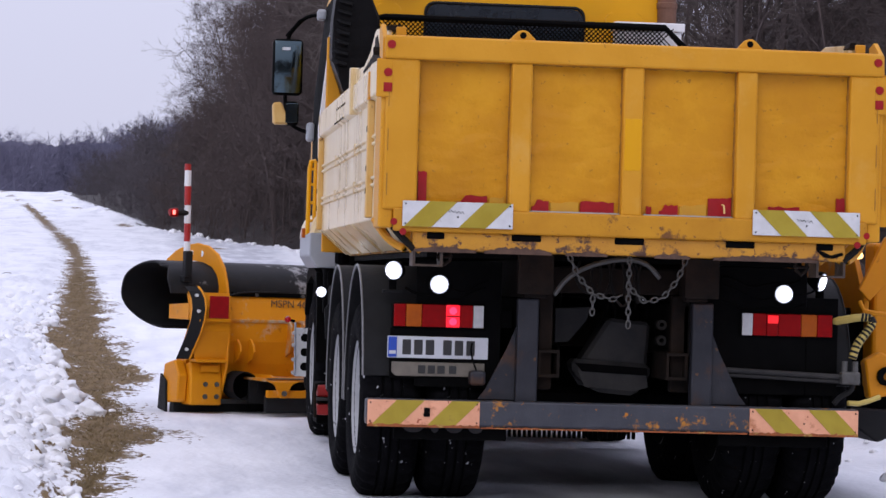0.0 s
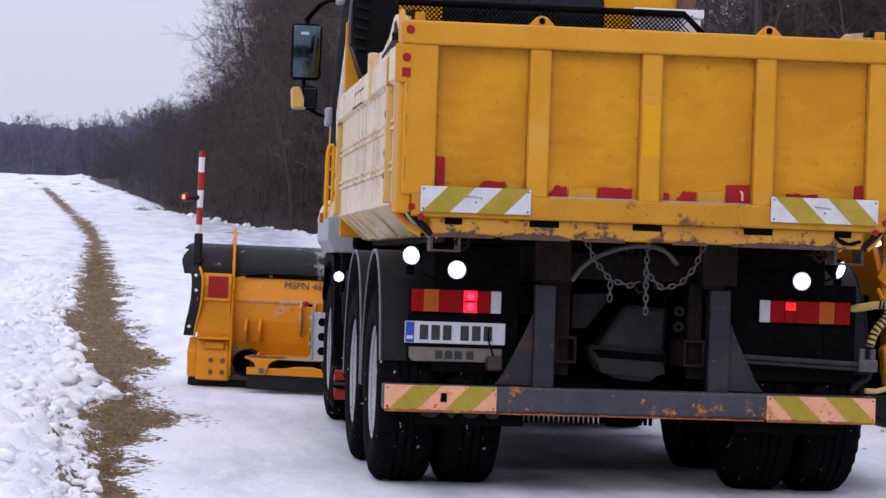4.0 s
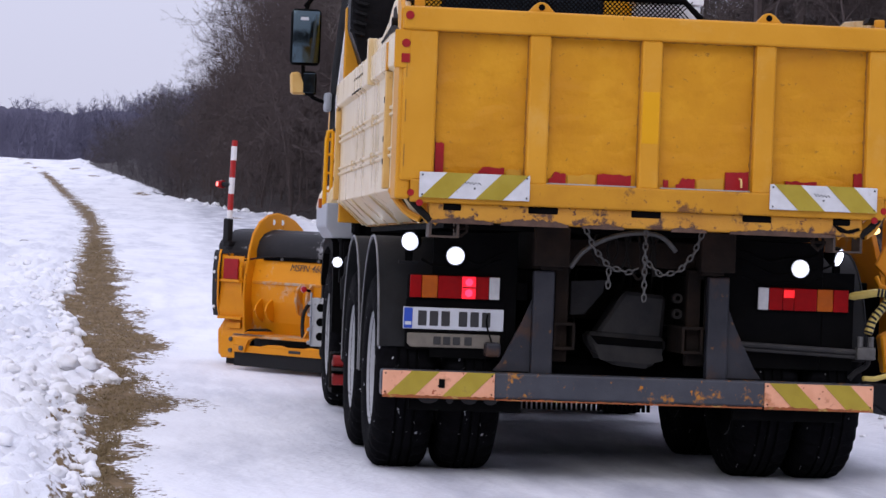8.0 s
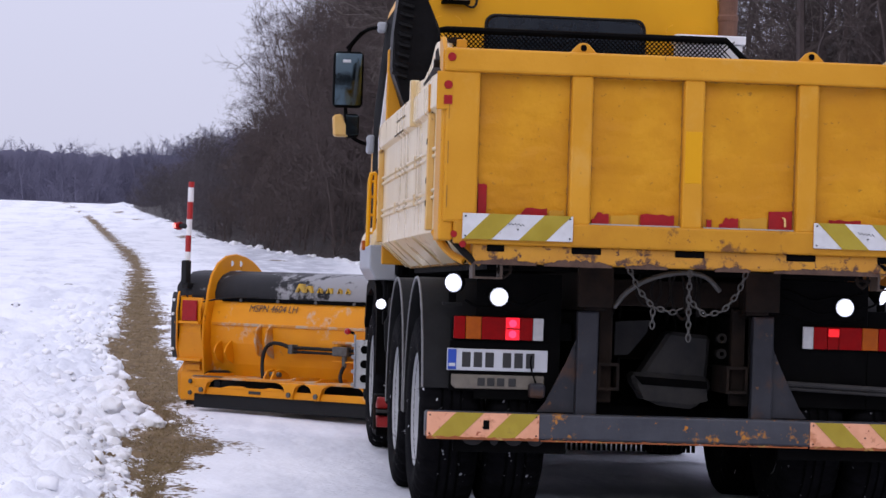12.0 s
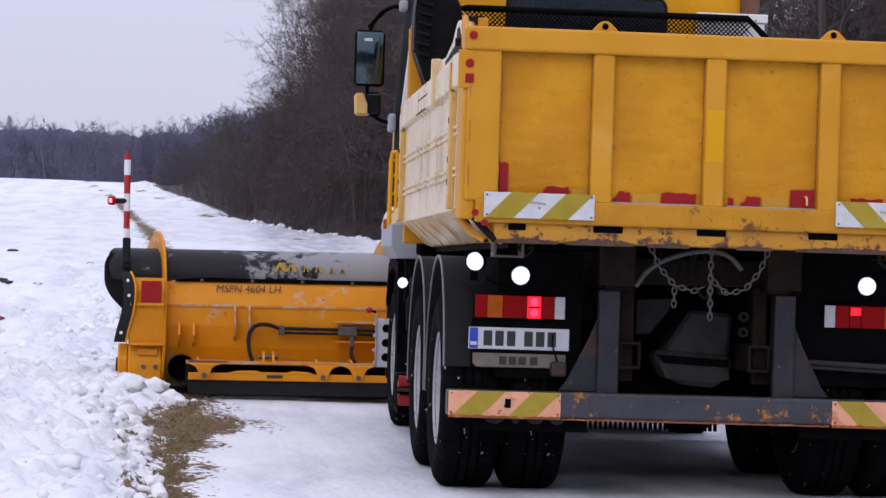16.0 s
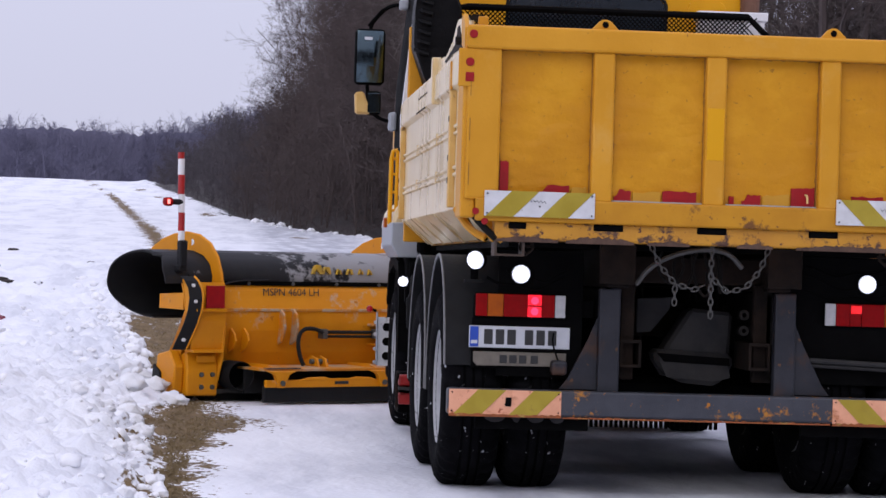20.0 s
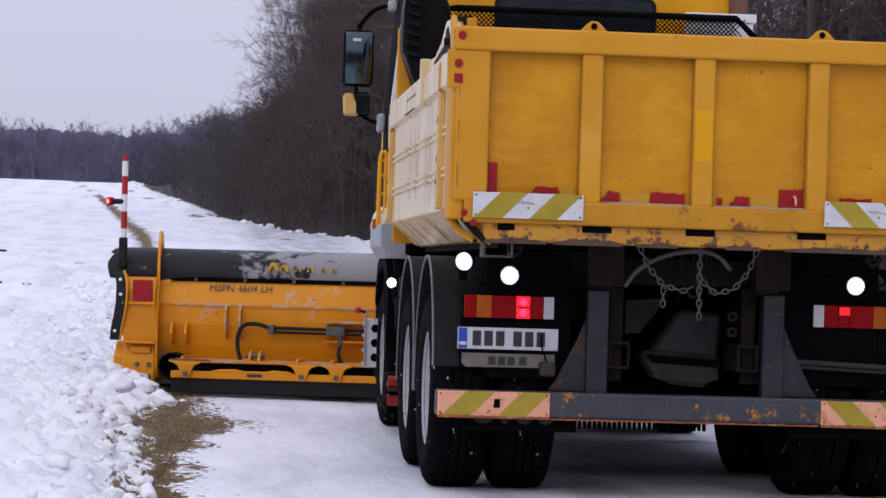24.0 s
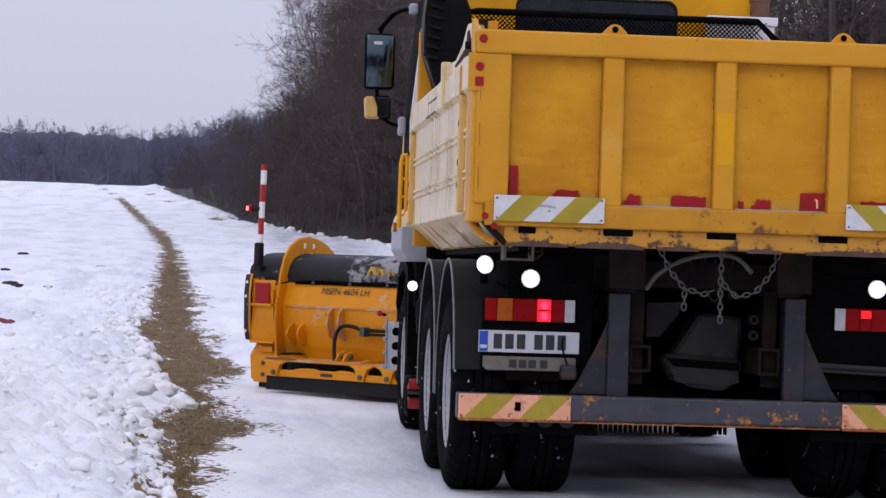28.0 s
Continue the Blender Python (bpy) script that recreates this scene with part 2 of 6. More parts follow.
# bark of the farther trees, greyed to carry a thin haze
HAZYMIDBARK = mat("half_hazed_bark", (0.043, 0.036, 0.041), (0.070, 0.061, 0.068), 0.9, scale=3, bump=0.0, vary=0.3)
PALEBARK = mat("pale_grey_bark", (0.10, 0.086, 0.076), (0.16, 0.138, 0.124), 0.9, scale=3, bump=0.0)
# bluish, paler bark: the haze over the far wood is put into the colour
HAZYFARBARK = mat("hazed_bark", (0.12, 0.116, 0.178), (0.16, 0.155, 0.225), 0.95, scale=0.2, bump=0.0)
LITTER = mat("leaf_litter", (0.026, 0.019, 0.018), (0.042, 0.032, 0.030), 0.95, scale=0.8, bump=0.6, bscale=6)
STRAW = mat("dead_grass", (0.25, 0.185, 0.095), (0.14, 0.10, 0.05), 0.9, scale=18, bump=0.1)
SNOWLUMP = mat("loose_snow", (0.83, 0.835, 0.86), (0.78, 0.785, 0.815), 0.8, scale=9, bump=0.25, bscale=22, sheen=0.2)


# ---- building helpers ----
def part(name, bm, material, parent=None, label="", smooth=False):
    me = bpy.data.meshes.new(name)
    bmesh.ops.recalc_face_normals(bm, faces=bm.faces)
    bm.to_mesh(me)
    bm.free()
    for m in material if isinstance(material, (list, tuple)) else [material]:
        me.materials.append(m)
    if smooth:
        for p in me.polygons:
            p.use_smooth = True
        me.set_sharp_from_angle(angle=radians(40))
    ob = new(name, me)
    if parent:
        ob.parent = parent
    return tagged(ob, label)


def thing(name, label, category, group="", at=(0, 0, 0)):
    ob = new(name)
    ob.empty_display_size = 0.3
    ob.location = at
    return tagged(ob, label, category, group)


def box(x0, x1, y0, y1, z0, z1, bevel=0.0, bm=None, seg=2):
    own = bmesh.new()
    vs = [own.verts.new((x, y, z)) for x in (x0, x1) for y in (y0, y1) for z in (z0, z1)]
    for f in ((0, 1, 3, 2), (4, 6, 7, 5), (0, 4, 5, 1), (2, 3, 7, 6), (0, 2, 6, 4), (1, 5, 7, 3)):
        own.faces.new([vs[i] for i in f])
    if bevel:
        bmesh.ops.bevel(own, geom=own.edges[:], offset=bevel, segments=seg, affect="EDGES", profile=0.5)
    return own if bm is None else merge(bm, own)


def merge(bm, other):
    me = bpy.data.meshes.new("tmp")
    other.to_mesh(me)
    other.free()
    bm.from_mesh(me)
    bpy.data.meshes.remove(me)
    return bm


def prism(points, axis, a, b, bevel=0.0, bm=None):
    """A plate: the outline points (in the two other axes, in order) between a and b along axis."""
    own = bmesh.new()

    def at(p, c):
        return {"x": (c, p[0], p[1]), "y": (p[0], c, p[1]), "z": (p[0], p[1], c)}[axis]

    lo = [own.verts.new(at(p, a)) for p in points]
    hi = [own.verts.new(at(p, b)) for p in points]
    own.faces.new(lo), own.faces.new(hi[::-1])
    for i in range(len(points)):
        j = (i + 1) % len(points)
        own.faces.new((lo[i], hi[i], hi[j], lo[j]))
    if bevel:
        bmesh.ops.bevel(own, geom=own.edges[:], offset=bevel, segments=1, affect="EDGES")
    return own if bm is None else merge(bm, own)


def tube(points, r, seg=10, bm=None, closed=False, cap=True):
    own = bmesh.new()
    pts = [Vector(p) for p in points]
    rr = r if isinstance(r, (list, tuple)) else [r] * len(pts)
    rings = []
    n = len(pts)
    ref = None
    for i, p in enumerate(pts):
        if closed:
            d = pts[(i + 1) % n] - pts[i - 1]
        else:
            d = pts[min(i + 1, n - 1)] - pts[max(i - 1, 0)]
        d.normalize()
        if ref is None:
            ref = Vector((0, 0, 1)) if abs(d.z) < 0.9 else Vector((1, 0, 0))
        s = d.cross(ref).normalized()
        ref = s.cross(d).normalized()
        rings.append([own.verts.new(p + (s * math.cos(2 * math.pi * k / seg) + ref * math.sin(2 * math.pi * k / seg)) * rr[i]) for k in range(seg)])
    for i in range(n if closed else n - 1):
        a, b = rings[i], rings[(i + 1) % n]
        for k in range(seg):
            own.faces.new((a[k], a[(k + 1) % seg], b[(k + 1) % seg], b[k]))
    if cap and not closed:
        own.faces.new(rings[0]), own.faces.new(rings[-1][::-1])
    return own if bm is None else merge(bm, own)


def curved(points):
    """Cut the corners of an open line in space twice."""
    points = [Vector(p) for p in points]
    for _ in range(2):
        out = [points[0]]
        for a, b in zip(points, points[1:]):
            out += [a.lerp(b, 0.25), a.lerp(b, 0.75)]
        points = out + [points[-1]]
    return points


def lathe(profile, centre, axis, seg=40, bm=None, closed=False):
    """profile: (radius, along) pairs round axis 'x', 'y' or 'z' through centre."""
    own = bmesh.new()
    rings = []
    for r, h in profile:
        ring = []
        for k in range(seg):
            a = 2 * math.pi * k / seg
            c, s = r * math.cos(a), r * math.sin(a)
            o = {"x": (h, c, s), "y": (c, h, s), "z": (c, s, h)}[axis]
            ring.append(own.verts.new([centre[i] + o[i] for i in range(3)]))
        rings.append(ring)
    pairs = list(zip(rings, rings[1:])) + ([(rings[-1], rings[0])] if closed else [])
    for a, b in pairs:
        for k in range(seg):
            own.faces.new((a[k], a[(k + 1) % seg], b[(k + 1) % seg], b[k]))
    if not closed:
        for ring, r in ((rings[0], profile[0][0]), (rings[-1], profile[-1][0])):
            if r > 1e-5:
                own.faces.new(ring)
    return own if bm is None else merge(bm, own)


def mesh_ob(name, verts, faces, materials, smooth=False):
    me = bpy.data.meshes.new(name)
    me.from_pydata([tuple(v) for v in verts], [], faces)
    for m in materials:
        me.materials.append(m)
    if smooth:
        me.polygons.foreach_set("use_smooth", [True] * len(me.polygons))
    me.update()
    return me


# ---- lie of the land ----
RISE_Y = (-400, 7, 16, 26, 41, 60, 97, 137, 150, 200, 700)
RISE_Z = (0, 0, 0.2, 0.66, 1.12, 1.75, 3.25, 5.62, 5.95, 4.0, 3.5)
EDGE_Y = (-60, 0, 20, 45, 53, 60, 65, 67, 72, 81, 86, 103, 113, 122, 131, 190, 260, 400)
EDGE_X = (30, 24, 16, 7.3, 4.6, 2.8, 1.8, 0.9, -0.15, -1.3, -2.25, -3.45, -4.6, -5.8, -6.7, -9.0, -12.5, -20)
STRIP_Y = (-14, -1.5, 0, 1.7, 2.3, 3.8, 4.7, 5.4, 6.7, 7.7, 8.6, 9.2, 10.6, 12.3, 14.2, 16.2, 17.9, 19.8, 22, 24.5, 28, 35.5, 42.3, 50.8, 56, 64, 69.8, 76, 84, 97.6, 107, 118, 126, 150)
STRIP_L = (-2.66, -2.71, -2.71, -2.80, -2.92, -2.86, -3.0, -3.0, -2.93, -2.76, -2.86, -2.80, -3.21, -3.23, -3.16, -3.36, -3.62, -3.58, -3.48, -3.63, -3.74, -3.86, -4.05, -4.20, -4.39, -4.79, -5.06, -5.33, -5.85, -6.75, -7.46, -8.41, -9.33, -11.5)
STRIP_R = (-2.50, -2.47, -2.53, -2.58, -2.51, -2.49, -2.25, -2.16, -2.38, -2.42, -2.46, -2.58, -2.46, -2.39, -2.39, -2.63, -2.63, -2.83, -2.89, -2.82, -2.98, -3.17, -3.40, -3.63, -3.81, -4.19, -4.55, -5.08, -5.57, -6.41, -7.19, -8.20, -9.17, -11.3)


# small thawed patches: centre and half sizes
THAWED = ((-3.16, 90.8, 0.26, 1.8), (-2.9, 89, 0.22, 1.2), (-0.7, 70.4, 0.2, 0.6), (-0.1, 64.7, 0.3, 0.6), (-5.55, 112.7, 0.25, 1.1), (-6.8, 122.5, 0.25, 1.3))


def lumps(x, y, s, seed=0.0):
    return noise.fractal(Vector((x * s, y * s, seed)), 0.8, 2.1, 4)


def puffs(x, y, s, seed=0.0):
    """Rounded heaps with creases between them."""
    return abs(noise.noise(Vector((x * s, y * s * 0.8, seed)))) * 1.6


def land(x, y):
    z = np.interp(y, RISE_Y, RISE_Z)
    left = np.interp(y, STRIP_Y, STRIP_L)
    far = np.interp(y, (-10, 8, 30, 60), (1, 1, 0.8, 0.2))
    # loose bank thrown up beside the verge
    b = left - x
    if b > -0.1:
        k = min(1.0, (b + 0.1) / 0.55)
        z += (0.13 * k * k * (3 - 2 * k) + 0.05 * min(1, max(0, b - 0.5) / 2)) * far
        if b < 9 and y < 60:
            z += (0.07 * lumps(x, y, 1.2) + 0.05 * (puffs(x, y, 2.3, 3) - 0.25) + 0.07 * (puffs(x, y, 6.5, 5) - 0.25) + 0.05 * (puffs(x, y, 11.0, 8) - 0.25) + 0.03 * lumps(x, y, 14.0, 9)) * far * min(1, (b + 0.1) / 0.3) * (1 if b < 1.6 else max(0.35, 1 - (b - 1.6) / 3))
    elif x < 2.0 and y < 40:
        z += 0.006 * lumps(x, y, 1.3) + 0.003 * lumps(x, y, 6)
    # thrown-up snow along the other side
    r = x - 2.1 - 0.02 * max(0, y)
    if 0 < r < 14 and y < 55:
        k = min(1, r / 0.7)
        z += (0.16 * k * k * (3 - 2 * k) + 0.05 * lumps(x, y, 1.9)) * k
    # wooded bank behind the edge of the trees
    e = x - np.interp(y, EDGE_Y, EDGE_X)
    if y > 40:
        e += 0.5 * lumps(x, y, 0.12)
    if e > -1.5:
        z += 0.15 * max(0, 1 - abs(e + 0.1) / 0.8) * (0.35 + 0.6 * puffs(x, y, 1.3, 11) + 0.6 * lumps(x, y, 3.0))
        z -= 0.25 * max(0, min(1, (e - 0.3) / 1.5))
        z += min(9.0, max(0, e - 1.0) * 0.5) * np.interp(y, (60, 95, 130, 220), (1.0, 0.8, 0.5, 0.45))
    return z


def spread(stops):
    out = []
    for a, b, n in stops:
        out += [a + (b - a) * i / n for i in range(n)]
    return out + [stops[-1][1]]


def build_ground():
    xs = spread([(-600, -120, 10), (-120, -30, 20), (-30, -8, 30), (-8, -4.4, 40), (-4.4, -2.3, 46), (-2.3, 1.6, 40), (1.6, 4.5, 34), (4.5, 30, 40), (30, 120, 16), (120, 700, 10)])
    ys = spread([(-500, -14, 10), (-14, -2.5, 24), (-2.5, 12, 250), (12, 24, 90), (24, 70, 90), (70, 170, 70), (170, 330, 20), (330, 1500, 10)])
    nx, ny = len(xs), len(ys)
    verts, mask, wooded = [], [], []
    for y in ys:
        l0, r0 = np.interp(y, STRIP_Y, STRIP_L), np.interp(y, STRIP_Y, STRIP_R)
        for x in xs:
            verts.append((x, y, land(x, y)))
            m = min(x - l0 + 0.05, r0 - x + 0.03) - np.interp(y, (22, 32, 60, 74, 130), (0, 0.08, 0.07, -0.05, -0.08))
            for px, py, rx, ry in THAWED:
                if abs(x - px) < 3 * rx and abs(y - py) < 3 * ry:
                    m = max(m, 0.3 * (1 - math.hypot((x - px) / rx, (y - py) / ry)))
            mask.append(m)
            wooded.append(x - np.interp(y, EDGE_Y, EDGE_X) + (0.5 * lumps(x, y, 0.12) if y > 40 else 0))
    faces = []
    for j in range(ny - 1):
        for i in range(nx - 1):
            faces.append((j * nx + i, j * nx + i + 1, (j + 1) * nx + i + 1, (j + 1) * nx + i))
    me = mesh_ob("ground", verts, faces, [ground_material()], True)
    at = me.attributes.new("verge", "FLOAT", "POINT")
    at.data.foreach_set("value", mask)
    at = me.attributes.new("wooded", "FLOAT", "POINT")
    at.data.foreach_set("value", wooded)
    tagged(new("ground", me), "snow-covered ground with a thawed strip of dead grass beside the ploughed road", "ground", kind="structure")


def ground_material():
    m = bpy.data.materials.new("trodden_snow")
    m.use_nodes = True
    n, l = m.node_tree.nodes, m.node_tree.links
    b = n["Principled BSDF"]
    co = n.new("ShaderNodeTexCoord")

    def tex(s, det=5, vec=(1, 1, 1)):
        mp = n.new("ShaderNodeMapping")
        mp.inputs["Scale"].default_value = vec
        l.new(co.outputs["Object"], mp.inputs[0])
        t = n.new("ShaderNodeTexNoise")
        t.inputs["Scale"].default_value, t.inputs["Detail"].default_value = s, det
        l.new(mp.outputs[0], t.inputs["Vector"])
        return t.outputs[0]

    def rng(v, a, c, d=0.0, e=1.0):
        r = n.new("ShaderNodeMapRange")
        for k, q in zip(("From Min", "From Max", "To Min", "To Max"), (a, c, d, e)):
            r.inputs[k].default_value = q
        l.new(v, r.inputs["Value"])
        return r.outputs[0]

    def mix(f, a, c):
        x = n.new("ShaderNodeMixRGB")
        for k, v in enumerate((f, a, c)):
            if isinstance(v, tuple):
                x.inputs[k].default_value = (*v, 1)
            else:
                l.new(v, x.inputs[k])
        return x.outputs[0]

    def add(a, c, op="ADD"):
        x = n.new("ShaderNodeMath")
        x.operation = op
        l.new(a, x.inputs[0])
        l.new(c, x.inputs[1])
        return x.outputs[0]

    snow = mix(rng(tex(0.9), 0.35, 0.65), (0.75, 0.76, 0.80), (0.82, 0.83, 0.865))
    # packed, slightly glazed wheel lanes with streaks along the road
    streak = tex(3.0, 6, (2.2, 0.25, 1))
    snow = mix(rng(streak, 0.52, 0.75, 0.0, 0.4), snow, (0.66, 0.67, 0.71))
    patch = add(rng(tex(0.8, 6, (1.5, 0.3, 1)), 0.46, 0.62, 0.0, 0.85), rng(tex(5.0, 7, (1.3, 0.25, 1)), 0.35, 0.6, 0.3, 1.0), "MULTIPLY")
    snow = mix(patch, snow, (0.58, 0.595, 0.645))
    # greyer pack along the wheel lane, with the shade under the truck painted in
    lane = n.new("ShaderNodeSeparateXYZ")
    l.new(co.outputs["Object"], lane.inputs[0])
    off = n.new("ShaderNodeMath")
    off.operation = "ABSOLUTE"
    l.new(lane.outputs["X"], off.inputs[0])
    worn = add(rng(off.outputs[0], 1.0, 1.75, 1.0, 0.0), rng(tex(1.6, 7, (1.6, 0.35, 1)), 0.35, 0.6, 0.15, 0.75), "MULTIPLY")
    snow = mix(worn, snow, (0.36, 0.37, 0.42))
    soil = mix(rng(tex(9, 6, (1, 0.3, 1)), 0.35, 0.65), (0.195, 0.132, 0.070), (0.085, 0.055, 0.029))
    soil = mix(rng(tex(70, 3), 0.4, 0.7), soil, (0.17, 0.118, 0.055))
    soil = mix(rng(tex(20, 6, (1, 0.14, 1)), 0.64, 0.74, 0.0, 0.5), soil, (0.72, 0.72, 0.74))
    at = n.new("ShaderNodeAttribute")
    at.attribute_name = "verge"
    ragged = add(rng(tex(4.2, 9, (1.0, 0.26, 1)), 0.0, 1.0, -0.46, 0.46), at.outputs["Fac"])
    ragged = add(rng(tex(22.0, 7, (1.0, 0.40, 1)), 0.0, 1.0, -0.42, 0.42), ragged)
    hole = rng(ragged, 0.0, 0.09)
    wood = n.new("ShaderNodeAttribute")
    wood.attribute_name = "wooded"
    fringe = add(rng(tex(0.8, 6), 0.0, 1.0, -1.0, 1.0), wood.outputs["Fac"])
    floor = mix(rng(tex(0.7), 0.35, 0.65), (0.024, 0.018, 0.017), (0.040, 0.030, 0.028))
    l.new(mix(rng(fringe, 0.35, 0.5), mix(hole, snow, soil), floor), b.inputs["Base Color"])
    l.new(rng(hole, 0, 1, 0.62, 0.95), b.inputs["Roughness"])
    b.inputs["Specular IOR Level"].default_value = 0.25
    bp = n.new("ShaderNodeBump")
    bp.inputs["Strength"].default_value, bp.inputs["Distance"].default_value = 0.45, 0.03
    l.new(add(add(tex(9, 5), tex(20, 4)), add(tex(34, 5), hole, "MULTIPLY")), bp.inputs["Height"])
    l.new(bp.outputs[0], b.inputs["Normal"])
    return m


# ---- trees ----
def tree_mesh(name, height, seed, reach=0.36, counts=(13, 7, 6, 3), girth=1.0, material=None, clear=0.15, thin=0.005, whole=False):
    """A bare tree with a rounded crown: a tapered trunk, limbs, branches, and twigs that end in a point."""
    rnd = random.Random(seed)
    stem, limbs = ([], []), ([], [])
    last = len(counts)
    bends = (6, 5, 3, 2, 1) if last == 4 else (5, 3, 2, 1)
    sides = (6, 4, 3, 3, 3) if last == 4 else (4, 3, 3, 3)

    def seg(path, r0, r1, k, into, pointed):
        verts, faces = into
        base, n = len(verts), len(path)
        for i, p in enumerate(path):
            if pointed and i == n - 1:
                verts.append(p)
                break
            d = (path[min(i + 1, n - 1)] - path[max(i - 1, 0)]).normalized()
            a = d.orthogonal().normalized()
            c = d.cross(a)
            r = r0 + (r1 - r0) * i / (n - 1)
            for q in range(k):
                t = 2 * math.pi * q / k
                verts.append(p + (a * math.cos(t) + c * math.sin(t)) * r)
        for i in range(n - 1):
            for q in range(k):
                a, b = base + i * k + q, base + i * k + (q + 1) % k
                faces.append((a, b, base + (n - 1) * k) if pointed and i == n - 2 else (a, b, b + k, a + k))

    def grow(p, d, length, r, level):
        steps = bends[level]
        path = [p.copy()]
        for i in range(steps):
            bend = Vector((rnd.gauss(0, 1), rnd.gauss(0, 1), rnd.gauss(0, 0.8)))
            d = (d + bend * (0.07, 0.16, 0.24, 0.2, 0.2)[level] + Vector((0, 0, (0.05, 0.12, 0.05, 0, 0)[level]))).normalized()
            path.append(path[-1] + d * length / steps)
        seg(path, r, r * 0.3, sides[level], stem if level == 0 or whole else limbs, level >= 2)
        if level >= last:
            return
        for i in range(counts[level]):
            t = clear + (1 - clear) * (i + rnd.random()) / counts[0] if level == 0 else rnd.uniform(0.2, 1.0)
            k = min(int(t * steps), steps - 1)
            q = path[k].lerp(path[k + 1], t * steps - k)
            axis = (path[k + 1] - path[k]).normalized()
            out = Vector((rnd.gauss(0, 1), rnd.gauss(0, 1), rnd.gauss(0, 0.5)))
            out = (out - axis * out.dot(axis)).normalized()
            if level == 0:
                up = (t - clear) / (1 - clear)
                slope = radians(75 - 45 * up + rnd.uniform(-12, 12))
                size = height * reach * (0.34 + 0.66 * math.sin(math.pi * up ** 0.8)) * rnd.uniform(0.75, 1.15)
                wide = r * (1 - 0.65 * t) * 0.5
            else:
                slope = radians(rnd.uniform(30, 75))
                size = length * rnd.uniform(0.38, 0.68) * (1.15 - 0.45 * t)
                wide = r * (1 - 0.6 * t) * 0.55
            grow(q, axis * math.cos(slope) + out * math.sin(slope), size, max(thin * (1.6 if level < 2 else 1.0), wide), level + 1)

    grow(Vector((0, 0, -0.3)), Vector((0, 0, 1)), height, height * 0.0115 * girth, 0)
    made = mesh_ob(name, *stem, [material or BARK], False)
    return made if whole else (made, mesh_ob(name + "_limbs", *limbs, [material or BARK], False))


def plant(name, meshes, m, label, category, group):
    """A tree or shrub: its trunk or stem, and its crown of limbs and twigs."""
    ob = new(name)
    ob.matrix_world = m
    for kind, me in zip(("trunk", "crown") if category == "tree" else ("stem", "crown"), meshes):
        new(kind, me).parent = ob
    tagged(ob, label, category, group)


